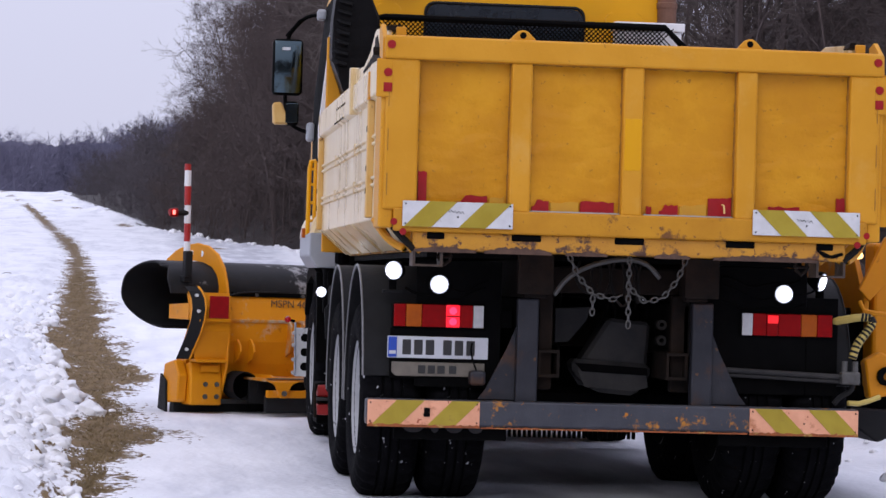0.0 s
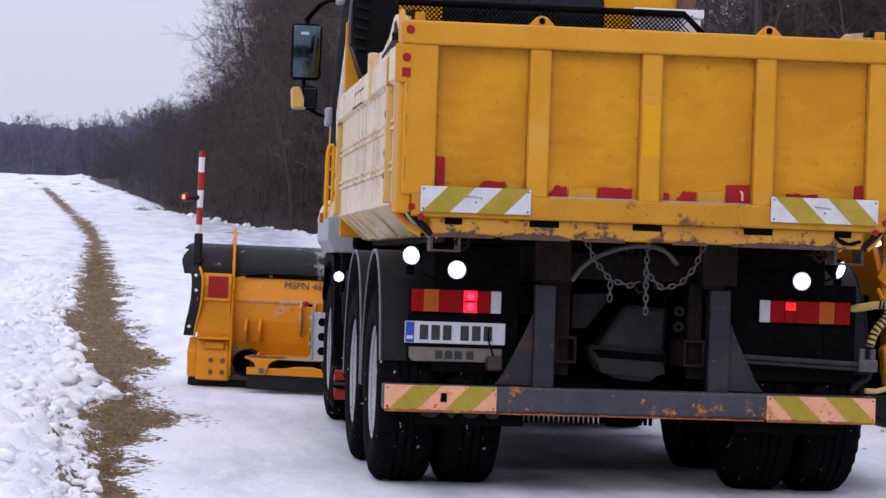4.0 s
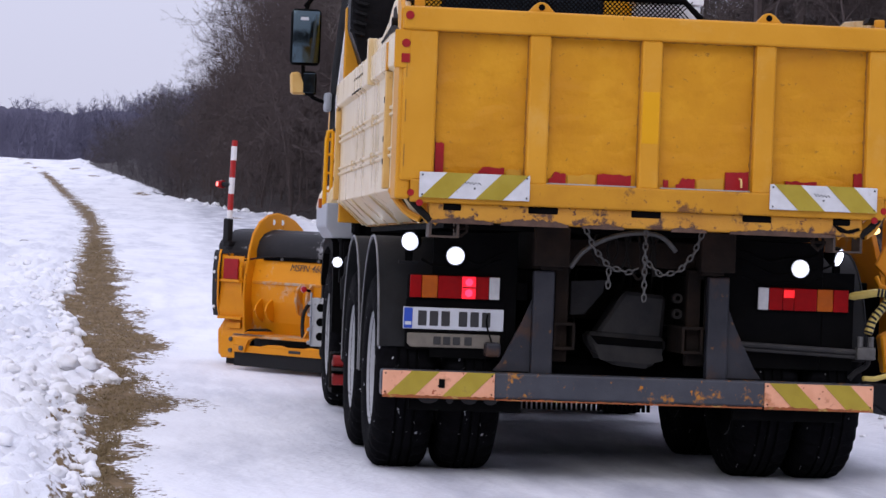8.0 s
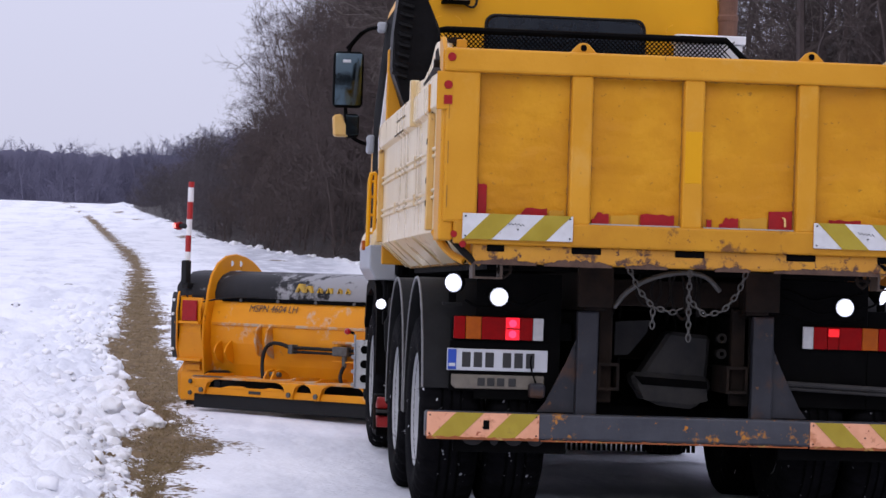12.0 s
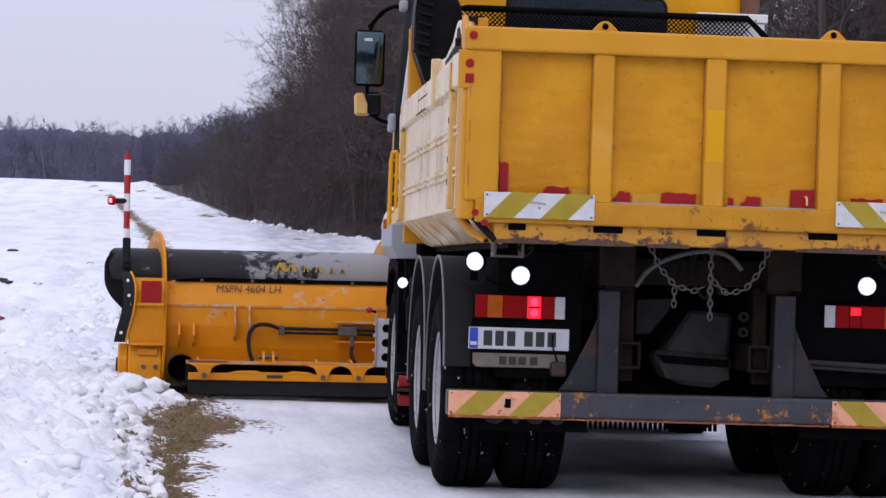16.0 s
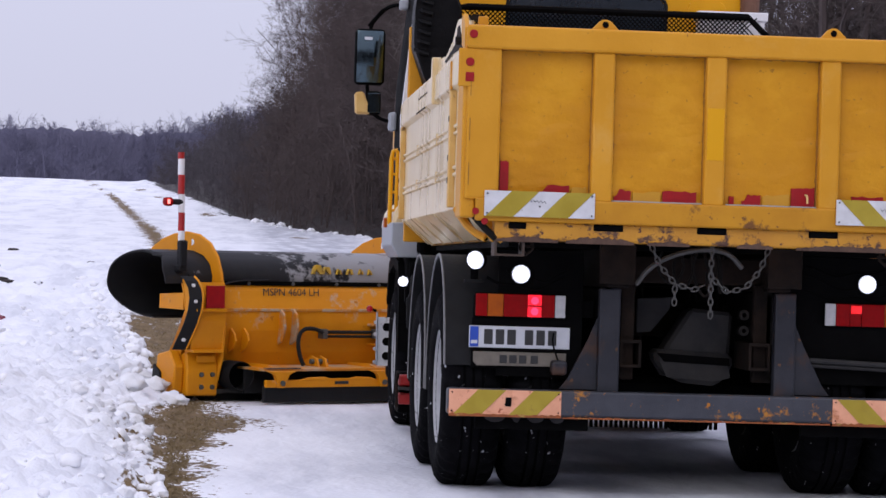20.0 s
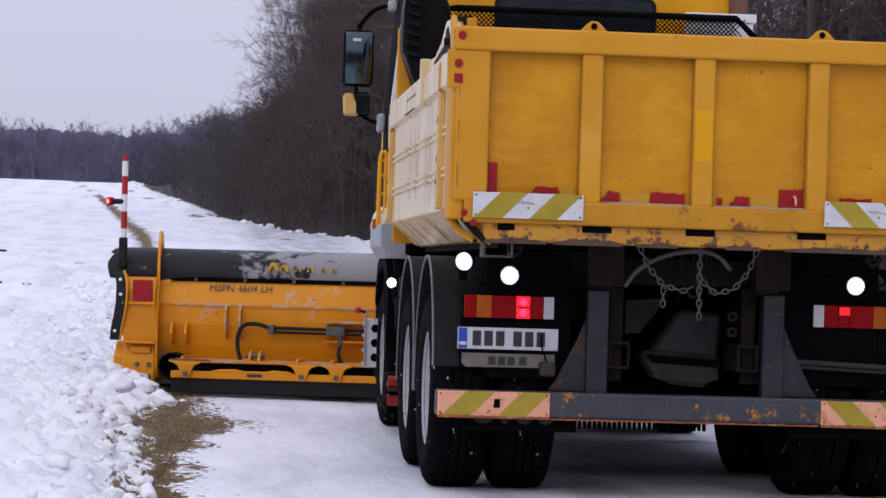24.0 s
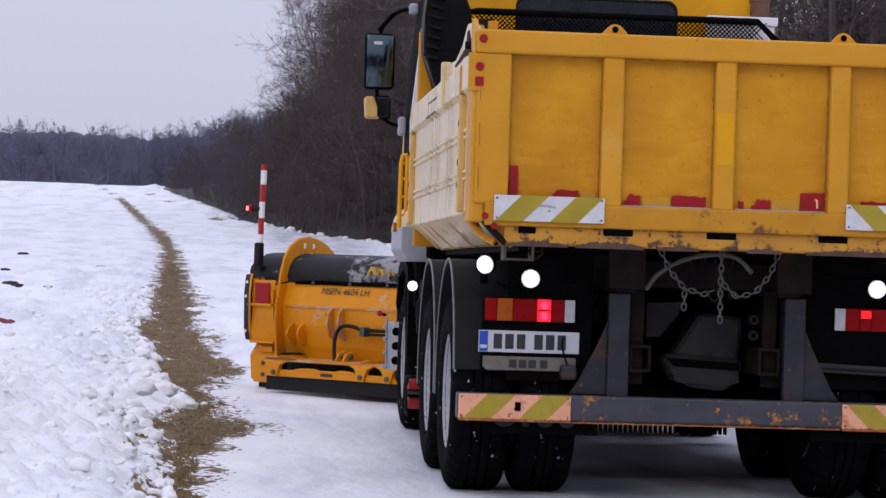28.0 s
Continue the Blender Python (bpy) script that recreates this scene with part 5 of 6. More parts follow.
    part("bolt_plate", box(-0.985, -0.955, -0.016, -0.008, 0.455, 0.50, 0.002), BLACK, bar)
    for s in (-1, 1):
        br = part("bumper_bracket", box(s * 0.455 - 0.055, s * 0.455 + 0.055, 0.05, 0.12, 0.53, 1.068, 0.01), DARKGREY, truck, "dark grey bumper bracket")
        part("gusset", prism([(s * 0.51, 0.545), (s * 0.70, 0.545), (s * 0.66, 0.60), (s * 0.56, 0.80), (s * 0.51, 0.92)], "y", 0.09, 0.105, 0.002), DARKGREY, br)
        part("tyre_skirt", box(min(s * 1.13, s * 0.55), max(s * 1.13, s * 0.55), 0.06, 0.09, 0.335, 0.41, 0.006), BLACK, bar)

    # lamps, plate and name plate
    for s in (-1, 1):
        x0, x1 = (-1.137, -0.672) if s < 0 else (0.681, 1.163)
        z0, z1 = (0.907, 1.022)
        lamp = part("tail_lamp", box(x0 - 0.006, x1 + 0.006, 0.15, 0.235, z0 - 0.006, z1 + 0.006, 0.01), BLACK, truck, "rear lamp cluster")
        w = (x1 - x0) / 7.9
        cells = [(1.05, LENS_R, "red_lens"), (1.4, LENS_A, "amber_lens"), (2.1, LENS_R, "red_lens"), (1.25, LAMPR, "lit_brake_light"), (1.15, LENS_R, "red_lens"), (0.95, LENS_W, "reversing_lens")]
        if s > 0:
            cells = [(0.95, LENS_W, "reversing_lens"), (1.2, LENS_R, "red_lens"), (1.0, LAMPR, "lit_tail_light"), (2.0, LENS_R, "red_lens"), (1.4, LENS_A, "amber_lens"), (1.35, LENS_R, "red_lens")]
        x = x0
        for k, m, nm in cells:
            zz0, zz1 = (z0, z1) if nm != "lit_tail_light" else (z0 + 0.065, z1 - 0.008)
            if nm == "lit_tail_light":
                part("red_lens", box(x + 0.001, x + k * w - 0.001, 0.138, 0.155, z0, z1, 0.004), LENS_R, lamp)
                part(nm, box(x + 0.004, x + k * w * 1.0, 0.134, 0.142, zz0, zz1, 0.003), glow("dim_red_glow", (0.9, 0.014, 0.02), 0.6), lamp)
            else:
                part(nm, box(x + 0.001, x + k * w - 0.001, 0.138, 0.155, zz0, zz1, 0.004), m, lamp)
            if nm == "lit_brake_light":
                bm = bmesh.new()
                xc = x + k * w / 2
                box(x + 0.002, x + k * w - 0.002, 0.134, 0.140, (z0 + z1) / 2 - 0.003, (z0 + z1) / 2 + 0.003, 0, bm)
                part("lens_divider", bm, LENS_R, lamp)
                for zc in (z0 + 0.03, z1 - 0.03):
                    part("bulb_spot", lathe([(0.0, 0.1335), (0.019, 0.1345), (0.021, 0.142)], (xc, 0, zc), "y", 16), BULB, lamp)
            x += k * w
        part("lamp_bracket", box(min(s * 0.52, s * 0.68), max(s * 0.52, s * 0.68), 0.19, 0.23, 0.91, 1.0, 0.004), BLACK, truck)
        # work lamps
        for xx, y, z, r, yaw, tip in ((s * 1.133, 0.26, 1.192, 0.049, 30 if s < 0 else -52, -14 if s < 0 else 22), (s * 0.905, 0.16, 1.126, 0.049, 0, 0)):
            m = pose(xx, y, z, 0, tip, 0) @ pose(0, 0, 0, 0, 0, -yaw)
            bm = lathe([(0.0, 0.075), (r * 0.6, 0.075), (r * 1.08, 0.03), (r * 1.10, 0.0), (r, -0.004), (r, 0.01), (0, 0.01)], (0, 0, 0), "y", 24)
            bmesh.ops.transform(bm, matrix=m, verts=bm.verts)
            wl_ = part("work_lamp", bm, BLACK, truck, "round work lamp, lit", True)
            bm = lathe([(r * 0.80, -0.007), (r * 0.97, -0.002), (r * 0.98, 0.006), (r * 0.80, 0.006)], (0, 0, 0), "y", 14, None, True)
            bmesh.ops.transform(bm, matrix=m, verts=bm.verts)
            part("lamp_bowl", bm, LAMPBOWL, wl_)
            bm = lathe([(0.0, -0.012), (r * 0.5, -0.010), (r * 0.81, -0.005), (r * 0.81, 0.006)], (0, 0, 0), "y", 20)
            bmesh.ops.transform(bm, matrix=m, verts=bm.verts)
            part("lit_lens", bm, LAMPW, wl_)
            part("lamp_bracket", box(xx - 0.02, xx + 0.02, y + 0.03, y + 0.06, z - 0.10, z - 0.04, 0.004), BLACK, wl_)
            part("lamp_foot", box(xx - 0.05, xx + 0.05, y + 0.025, y + 0.07, z - 0.115, z - 0.10, 0.003), FENDER, wl_)
    plate = part("number_plate", box(-1.164, -0.644, 0.158, 0.168, 0.745, 0.857, 0.004), PLATEW, truck, "white number plate with blue band")
    part("blue_band", box(-1.160, -1.116, 0.153, 0.160, 0.749, 0.853, 0.002), PLATEB, plate)
    part("blue_band_mark", box(-1.155, -1.121, 0.151, 0.155, 0.765, 0.782, 0.0), PLATEW, plate)
    for x in (-1.065, -1.005, -0.945, -0.855, -0.795, -0.735):
        part("plain_bar", box(x - 0.022, x + 0.022, 0.153, 0.160, 0.763, 0.840, 0.003), INK, plate)
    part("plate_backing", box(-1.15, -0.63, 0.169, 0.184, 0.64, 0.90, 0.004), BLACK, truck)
    np_ = part("name_plate", prism([(-1.14, 0.725), (-0.66, 0.725), (-0.66, 0.655), (-1.12, 0.652), (-1.14, 0.672)], "y", 0.155, 0.168, 0.003), NAMEP, truck, "worn beige plate with dark bars")
    for x in (-0.985, -0.935, -0.885, -0.825):
        part("plain_bar", box(x - 0.019, x + 0.019, 0.150, 0.158, 0.668, 0.710, 0.003), INK, np_)
    part("plate_lamp", box(-0.745, -0.665, 0.06, 0.15, 0.615, 0.69, 0.015), DARKGREY, truck)
    part("plate_lamp_wire", tube(curved([(-0.71, 0.10, 0.69), (-0.74, 0.12, 0.78), (-0.73, 0.14, 0.83)]), 0.005, 6), BLACK, truck)
    # added black sheets: the shade behind lamps and plate put into their colour
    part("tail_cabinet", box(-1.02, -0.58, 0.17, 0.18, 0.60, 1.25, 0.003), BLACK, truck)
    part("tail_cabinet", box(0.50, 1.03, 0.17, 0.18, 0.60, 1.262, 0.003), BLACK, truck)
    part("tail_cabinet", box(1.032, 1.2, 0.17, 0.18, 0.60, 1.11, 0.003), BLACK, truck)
    part("hydraulic_rod", tube([(0.60, 0.12, 0.725), (1.29, 0.10, 0.70)], 0.014, 8), IRON, truck)
    part("hydraulic_rod", tube([(0.60, 0.13, 0.70), (1.29, 0.11, 0.675)], 0.010, 8), IRON, truck)
    part("rod_coupling", box(1.20, 1.30, 0.07, 0.13, 0.665, 0.73, 0.008), STEEL, truck)
    # hoses and chain under the sill
    part("arched_hose", tube(curved([(-0.33, 0.02, 1.09), (-0.27, 0.0, 1.18), (-0.15, -0.02, 1.25), (0.02, -0.03, 1.285), (0.14, -0.02, 1.265), (0.21, 0.0, 1.19)]), 0.013, 8), STEEL, truck)
    build_chain([(-0.29, -0.17, 1.29), (-0.24, -0.16, 1.19), (-0.16, -0.15, 1.10), (-0.06, -0.14, 1.075), (0.02, -0.13, 1.11)], truck)
    build_chain([(0.31, -0.17, 1.29), (0.27, -0.16, 1.18), (0.20, -0.15, 1.09), (0.11, -0.14, 1.065), (0.05, -0.13, 1.12), (0.02, -0.13, 1.17)], truck)
    build_chain([(0.02, -0.17, 1.29), (0.02, -0.16, 1.12), (0.025, -0.15, 0.93)], truck)
    build_chain([(-0.16, -0.15, 1.09), (-0.16, -0.14, 0.97)], truck)
    for i, (x0, x1) in enumerate(((-0.20, -0.10), (-0.12, -0.05), (0.06, 0.02), (0.12, 0.09), (-0.02, 0.07))):
        part("slack_cable", tube(curved([(x0, 0.03, 1.26), (x0 - 0.03, 0.02, 1.17), ((x0 + x1) / 2, 0.01, 1.08 - 0.02 * i), (x1 + 0.02, 0.02, 1.17), (x1, 0.03, 1.26)]), 0.008, 6), GRIME, truck)
    for z in (0.95, 0.87):
        part("pipe_end", lathe([(0.012, 0.0), (0.026, 0.0), (0.026, 0.06), (0.012, 0.06)], (0.24, 0.05, z), "y", 14, None, True), GRIME, truck)
    # pipes and looms behind the lamps
    rnd = random.Random(14)
    for i in range(5):
        s = -1 if i % 2 else 1
        a, b, z = rnd.uniform(0.56, 0.7), rnd.uniform(0.95, 1.15), rnd.uniform(1.06, 1.22)
        sag, ph = rnd.uniform(0.02, 0.07), rnd.uniform(0, 1)
        pts = [(s * (a + (b - a) * k / 12), 0.168, z - sag * math.sin(math.pi * k / 12) + 0.01 * math.sin(ph + k)) for k in range(13)]
        part("wiring_loom", tube(pts, rnd.uniform(0.005, 0.009), 6), BLACK, truck)
    for i in range(7):
        x, w = rnd.uniform(-0.3, 0.3), rnd.uniform(-0.08, 0.08)
        part("brake_pipe", tube([(x + w * math.sin(k / 3), 0.7, 1.15 - 0.05 * k) for k in range(10)], 0.008, 6), GRIME, truck)
    # scraper teeth between the wheels
    bm = box(-0.62, 0.35, 1.18, 1.24, 0.33, 0.39, 0.0)
    for i in range(34):
        x = -0.60 + i * 0.028
        box(x, x + 0.014, 1.19, 1.23, 0.29, 0.335, 0.0, bm)
    part("toothed_scraper", bm, BLACK, truck)

    # near side of the cab steps
    for s in (-1, 1):
        st = part("step_frame", box(min(s * 1.02, s * 1.20), max(s * 1.02, s * 1.20), 4.75, 5.1, 0.14, 0.42, 0.012), BLACK, truck)
        part("step_rail", tube([(s * 1.215, 4.66, 0.19), (s * 1.222, 4.66, 0.36), (s * 1.21, 4.66, 0.42)], 0.012, 6), RUSTY, st)
        part("step_tread", box(min(s * 1.02, s * 1.21), max(s * 1.02, s * 1.21), 4.60, 4.78, 0.305, 0.325, 0.004), IRON, st)
        for z in (0.205, 0.33):
            part("red_step", box(min(s * 1.02, s * 1.205), max(s * 1.02, s * 1.205), 4.66, 4.77, z, z + 0.078, 0.014), REDP, st, "red painted step")
        part("front_wing", prism([(5.2, 0.55), (5.22, 0.95), (5.40, 1.18), (5.89, 1.25), (6.4, 1.18), (6.6, 0.9), (6.52, 0.86), (6.35, 1.1), (5.89, 1.16), (5.45, 1.1), (5.29, 0.9), (5.27, 0.55)], "x", s * 0.86, s * 1.185, 0.0), BLACK, truck)
        wl_ = part("side_lamp", lathe([(0.0, 0.06), (0.03, 0.06), (0.047, 0.0), (0.043, -0.004), (0, -0.004)], (s * 1.165, 5.12, 1.045), "y", 16), BLACK, truck, "work lamp on the cab side, lit", True)
        part("lit_lens", lathe([(0.0, -0.010), (0.028, -0.006), (0.030, 0.0)], (s * 1.165, 5.12, 1.045), "y", 18), LAMPW, wl_)
        part("lamp_bowl", lathe([(0.029, -0.006), (0.038, -0.005), (0.039, 0.0), (0.029, 0.0)], (s * 1.165, 5.12, 1.045), "y", 8, None, True), LAMPBOWL, wl_)
        part("wing_bracket", box(min(s * 0.9, s * 1.15), max(s * 0.9, s * 1.15), 5.1, 5.2, 0.9, 1.0, 0.01), BLACK, truck)
        part("cab_underside", box(min(s * 0.55, s * 1.12), max(s * 0.55, s * 1.12), 5.2, 7.0, 0.98, 1.2, 0.02), BLACK, truck)
        part("air_pipe", tube([(s * 1.04, 4.95, 1.25), (s * 1.04, 4.95, 2.3)], 0.05, 10), BLACK, truck)
    part("red_marker_lamp", lathe([(0.0, -0.012), (0.022, -0.008), (0.026, 0.01), (0.026, 0.05)], (-1.285, 7.0, 0.815), "y", 14), glow("red_marker_glow", (0.26, 0.004, 0.008), 0.3), truck, "small lit red marker lamp")
    part("marker_stalk", tube([(-1.285, 7.05, 0.815), (-1.23, 7.08, 0.80)], 0.012, 6), BLACK, truck)
    part("plough_mount", box(-0.55, 0.55, 7.05, 7.35, 0.35, 0.95, 0.03), PLOW, truck, "orange mounting plate for the plough")
    for s in (-1, 1):
        part("push_arm", box(s * 0.35 - 0.06, s * 0.35 + 0.06, 7.3, 8.45, 0.35, 0.50, 0.02), PLOW, truck)

    return truck


def build_chain(path, truck):
    """Links laid along a path, turned by a quarter each."""
    pts = [Vector(p) for p in path]
    dense = []
    for a, b in zip(pts, pts[1:]):
        n = max(2, int((b - a).length / 0.004))
        dense += [a.lerp(b, i / n) for i in range(n)]
    bm = bmesh.new()
    pitch, k, i = 0.031, 0, 0
    while i + 8 < len(dense):
        c, d = dense[i + 4], (dense[i + 8] - dense[i]).normalized()
        side = d.orthogonal().normalized() if abs(d.y) > 0.9 else d.cross(Vector((0, 1, 0))).normalized()
        if k % 2:
            side = d.cross(side)
        loop = [c + d * 0.021 * math.cos(a) + side * 0.0115 * math.sin(a) for a in [2 * math.pi * q / 10 for q in range(10)]]
        tube(loop, 0.0042, 5, bm, True)
        step = 0
        j = i
        while j + 1 < len(dense) and step < pitch:
            step += (dense[j + 1] - dense[j]).length
            j += 1
        if j == i:
            break
        i, k = j, k + 1
    part("chain", bm, STEEL, truck, "galvanised link chain")


def wheel_meshes():
    R, W = 0.52, 0.155
    prof = [(0.29, -W + 0.03), (0.33, -W + 0.005), (0.42, -W - 0.005), (0.48, -W + 0.01), (0.51, -W + 0.035), (R, -W + 0.06), (R, -0.055), (R - 0.014, -0.052), (R - 0.014, -0.042), (R, -0.039), (R, -0.006), (R - 0.014, -0.004),
            (R - 0.014, 0.006), (R, 0.008), (R, 0.041), (R - 0.014, 0.044), (R - 0.014, 0.054), (R, 0.057), (R, W - 0.06), (0.51, W - 0.035), (0.48, W - 0.01), (0.42, W + 0.005), (0.33, W - 0.005), (0.29, W - 0.03)]
    tyre = lathe(prof, (0, 0, 0), "x", 144, None, True)
    # open shoulder grooves between the lugs
    vs = list(tyre.verts)
    for ring in (3, 4, 5, len(prof) - 6, len(prof) - 5, len(prof) - 4):
        for k in range(144):
            if k % 4 > 1:
                continue
            v = vs[ring * 144 + k]
            v.co.y, v.co.z = v.co.y * 0.955, v.co.z * 0.955
    rim = lathe([(0.0, -0.02), (0.06, -0.02), (0.085, -0.005), (0.10, 0.03), (0.16, 0.04), (0.20, 0.045), (0.235, 0.02), (0.255, -0.06), (0.27, -0.11), (0.292, -0.125), (0.30, -0.14), (0.305, -0.13), (0.30, 0.14), (0.27, 0.13), (0.2, 0.09), (0.0, 0.08)], (0, 0, 0), "x", 40)
    for k in range(10):
        a = 2 * math.pi * k / 10
        lathe([(0.0, -0.0), (0.014, 0.0), (0.016, 0.04)], (0.01, 0.165 * math.cos(a), 0.165 * math.sin(a)), "x", 6, rim)
    holes = bmesh.new()
    for k in range(8):
        a = 2 * math.pi * (k + 0.5) / 8
        lathe([(0.0, 0.0), (0.026, 0.0), (0.026, 0.012)], (0.032, 0.215 * math.cos(a), 0.215 * math.sin(a)), "x", 10, holes)
    # rim backs blackened: the shade between the wheels put into the colour
    for f in rim.faces:
        f.material_index = 1 if f.calc_center_median().x > 0.05 else 0
    return tyre, rim, holes


def build_wheels(truck):
    tyre, rim, holes = wheel_meshes()
    wheel = new("wheel")
    wheel.parent = truck
    tagged(wheel, "black truck wheel with a dusty grey steel rim")
    part("tyre", tyre, TYRE, wheel, "snow-flecked black tyre", True)
    part("rim", rim, [RIM, BLACK], wheel, "dusty grey steel rim", True)
    part("vent_holes", holes, INK, wheel)
    spots = []
    for y in (0.71, 2.08):
        spots += [(-1.13, y, 0), (-0.785, y, 0), (0.785, y, 180), (1.13, y, 180)]
    spots += [(-1.02, 5.89, 0), (1.02, 5.89, 180)]
    first = True
    for x, y, turn in spots:
        m = pose(x, y, 0.515, 13 * y, 0, turn)
        if first:
            wheel.matrix_basis, first = m, False
        else:
            copy_thing(wheel, m)
    for s in (-1, 1):
        # step bracket ahead of the front wheel: a perforated plate and its tube
        brk = part("step_bracket", box(min(s * 1.243, s * 1.14), max(s * 1.243, s * 1.14), 6.64, 6.66, 0.39, 0.76, 0.006), BRACKET, truck, "perforated pale grey step bracket")
        for z in (0.685, 0.575, 0.465):
            part("bracket_hole", lathe([(0.0, -0.002), (0.032, -0.002), (0.032, 0.003)], (s * 1.172, 6.638, z), "y", 16), BLACK, brk)
        part("bracket_tube", tube([(s * 1.250, 6.6, 0.80), (s * 1.250, 6.6, 0.76), (s * 1.245, 6.6, 0.40)], 0.008, 8), GREYP, brk)
        for z in (0.72, 0.63, 0.52, 0.42):
            part("bracket_bolt", lathe([(0.0, -0.02), (0.014, -0.02), (0.016, 0.0)], (s * 1.262, 6.585, z), "y", 6), ALU, brk)
        part("mudguard_flap", prism([(s * 1.30, 0.77), (s * 1.25, 0.76), (s * 1.23, 1.03), (s * 1.27, 1.01), (s * 1.31, 0.95)], "y", 2.72, 2.74, 0.004), FENDER, truck, "grey mudguard flap")
    for y in (0.71, 2.08):
        for s in (-1, 1):
            a0, back = (8, 0.525) if y < 1 else (-8, 0.62)
            turn = [radians(a0 + (188 - a0) * k / 18) for k in range(19)]
            arc = [(y - (back if a < math.pi / 2 else 0.635) * math.cos(a), 0.56 + 0.66 * math.sin(a)) for a in turn]
            inner = [(y - (back - 0.012 if a < math.pi / 2 else 0.615) * math.cos(a), 0.56 + 0.64 * math.sin(a)) for a in turn]
            g = part("mudguard", prism(arc + inner[::-1], "x", min(s * 0.62, s * 1.285), max(s * 0.62, s * 1.285)), FENDER, truck, "grey plastic mudguard", True)
            lip = [(s * 1.285, p[0], p[1]) for p in arc]
            # the right-hand lip is coloured dark for the shade on that side
            part("mudguard_lip", tube(lip, 0.006, 6), LIP if s < 0 else FENDER, g)


truck = build_truck()


# ---- the front plough: u along the blade, v forwards, w up ----
BACK = ((-0.02, 0.12), (-0.10, 0.28), (-0.17, 0.44), (-0.215, 0.62), (-0.225, 0.79), (-0.18, 0.94), (-0.13, 1.04))
HOODP = ((-0.155, 0.995), (-0.163, 1.06), (-0.13, 1.15), (-0.05, 1.215), (0.08, 1.252), (0.24, 1.262), (0.40, 1.25), (0.54, 1.205), (0.65, 1.12), (0.71, 1.01), (0.71, 0.90), (0.65, 0.80), (0.55, 0.735), (0.42, 0.705), (0.28, 0.70))


def rounded(points):
    """Cut the corners of an open line twice."""
    for _ in range(2):
        out = [points[0]]
        for (a, b), (c, d) in zip(points, points[1:]):
            out += [(a * 0.75 + c * 0.25, b * 0.75 + d * 0.25), (a * 0.25 + c * 0.75, b * 0.25 + d * 0.75)]
        points = out + [points[-1]]
    return points


HOODP = rounded(HOODP)


def sheet(profile, u0, u1, thick, bm=None, cuts=1, slant=None):
    """A bent sheet with the profile (v, w) from u0 to u1."""
    own = bmesh.new()
    n = len(profile)
    inner = []
    for i, (v, w) in enumerate(profile):
        a, b = Vector(profile[max(i - 1, 0)]), Vector(profile[min(i + 1, n - 1)])
        d = (b - a).normalized()
        inner.append((v + d.y * thick, w - d.x * thick))
    loop = list(profile) + inner[::-1]
    rings = []
    for u in (u0, u1):
        rings.append([own.verts.new((u + (slant(v, w) if slant and u == u0 else 0), v, w)) for v, w in loop])
    m = len(loop)
    for k in range(m):
        own.faces.new((rings[0][k], rings[0][(k + 1) % m], rings[1][(k + 1) % m], rings[1][k]))
    for k in range(n - 1):
        for r in rings:
            own.faces.new((r[k], r[k + 1], r[m - 2 - k], r[m - 1 - k]))
    return own if bm is None else merge(bm, own)


def hood_end(v, w):
    """The mouth of the hood: bulging out below its top, drawn in at both ends."""
    top = 0.10 * max(0.0, (w - 1.10) / 0.16) ** 2
    if v < 0:
        return top + 0.06 + 0.25 * max(0.0, 1.10 - w)
    return top + 0.22 * (max(0.0, 1.0 - w) / 0.30) ** 2


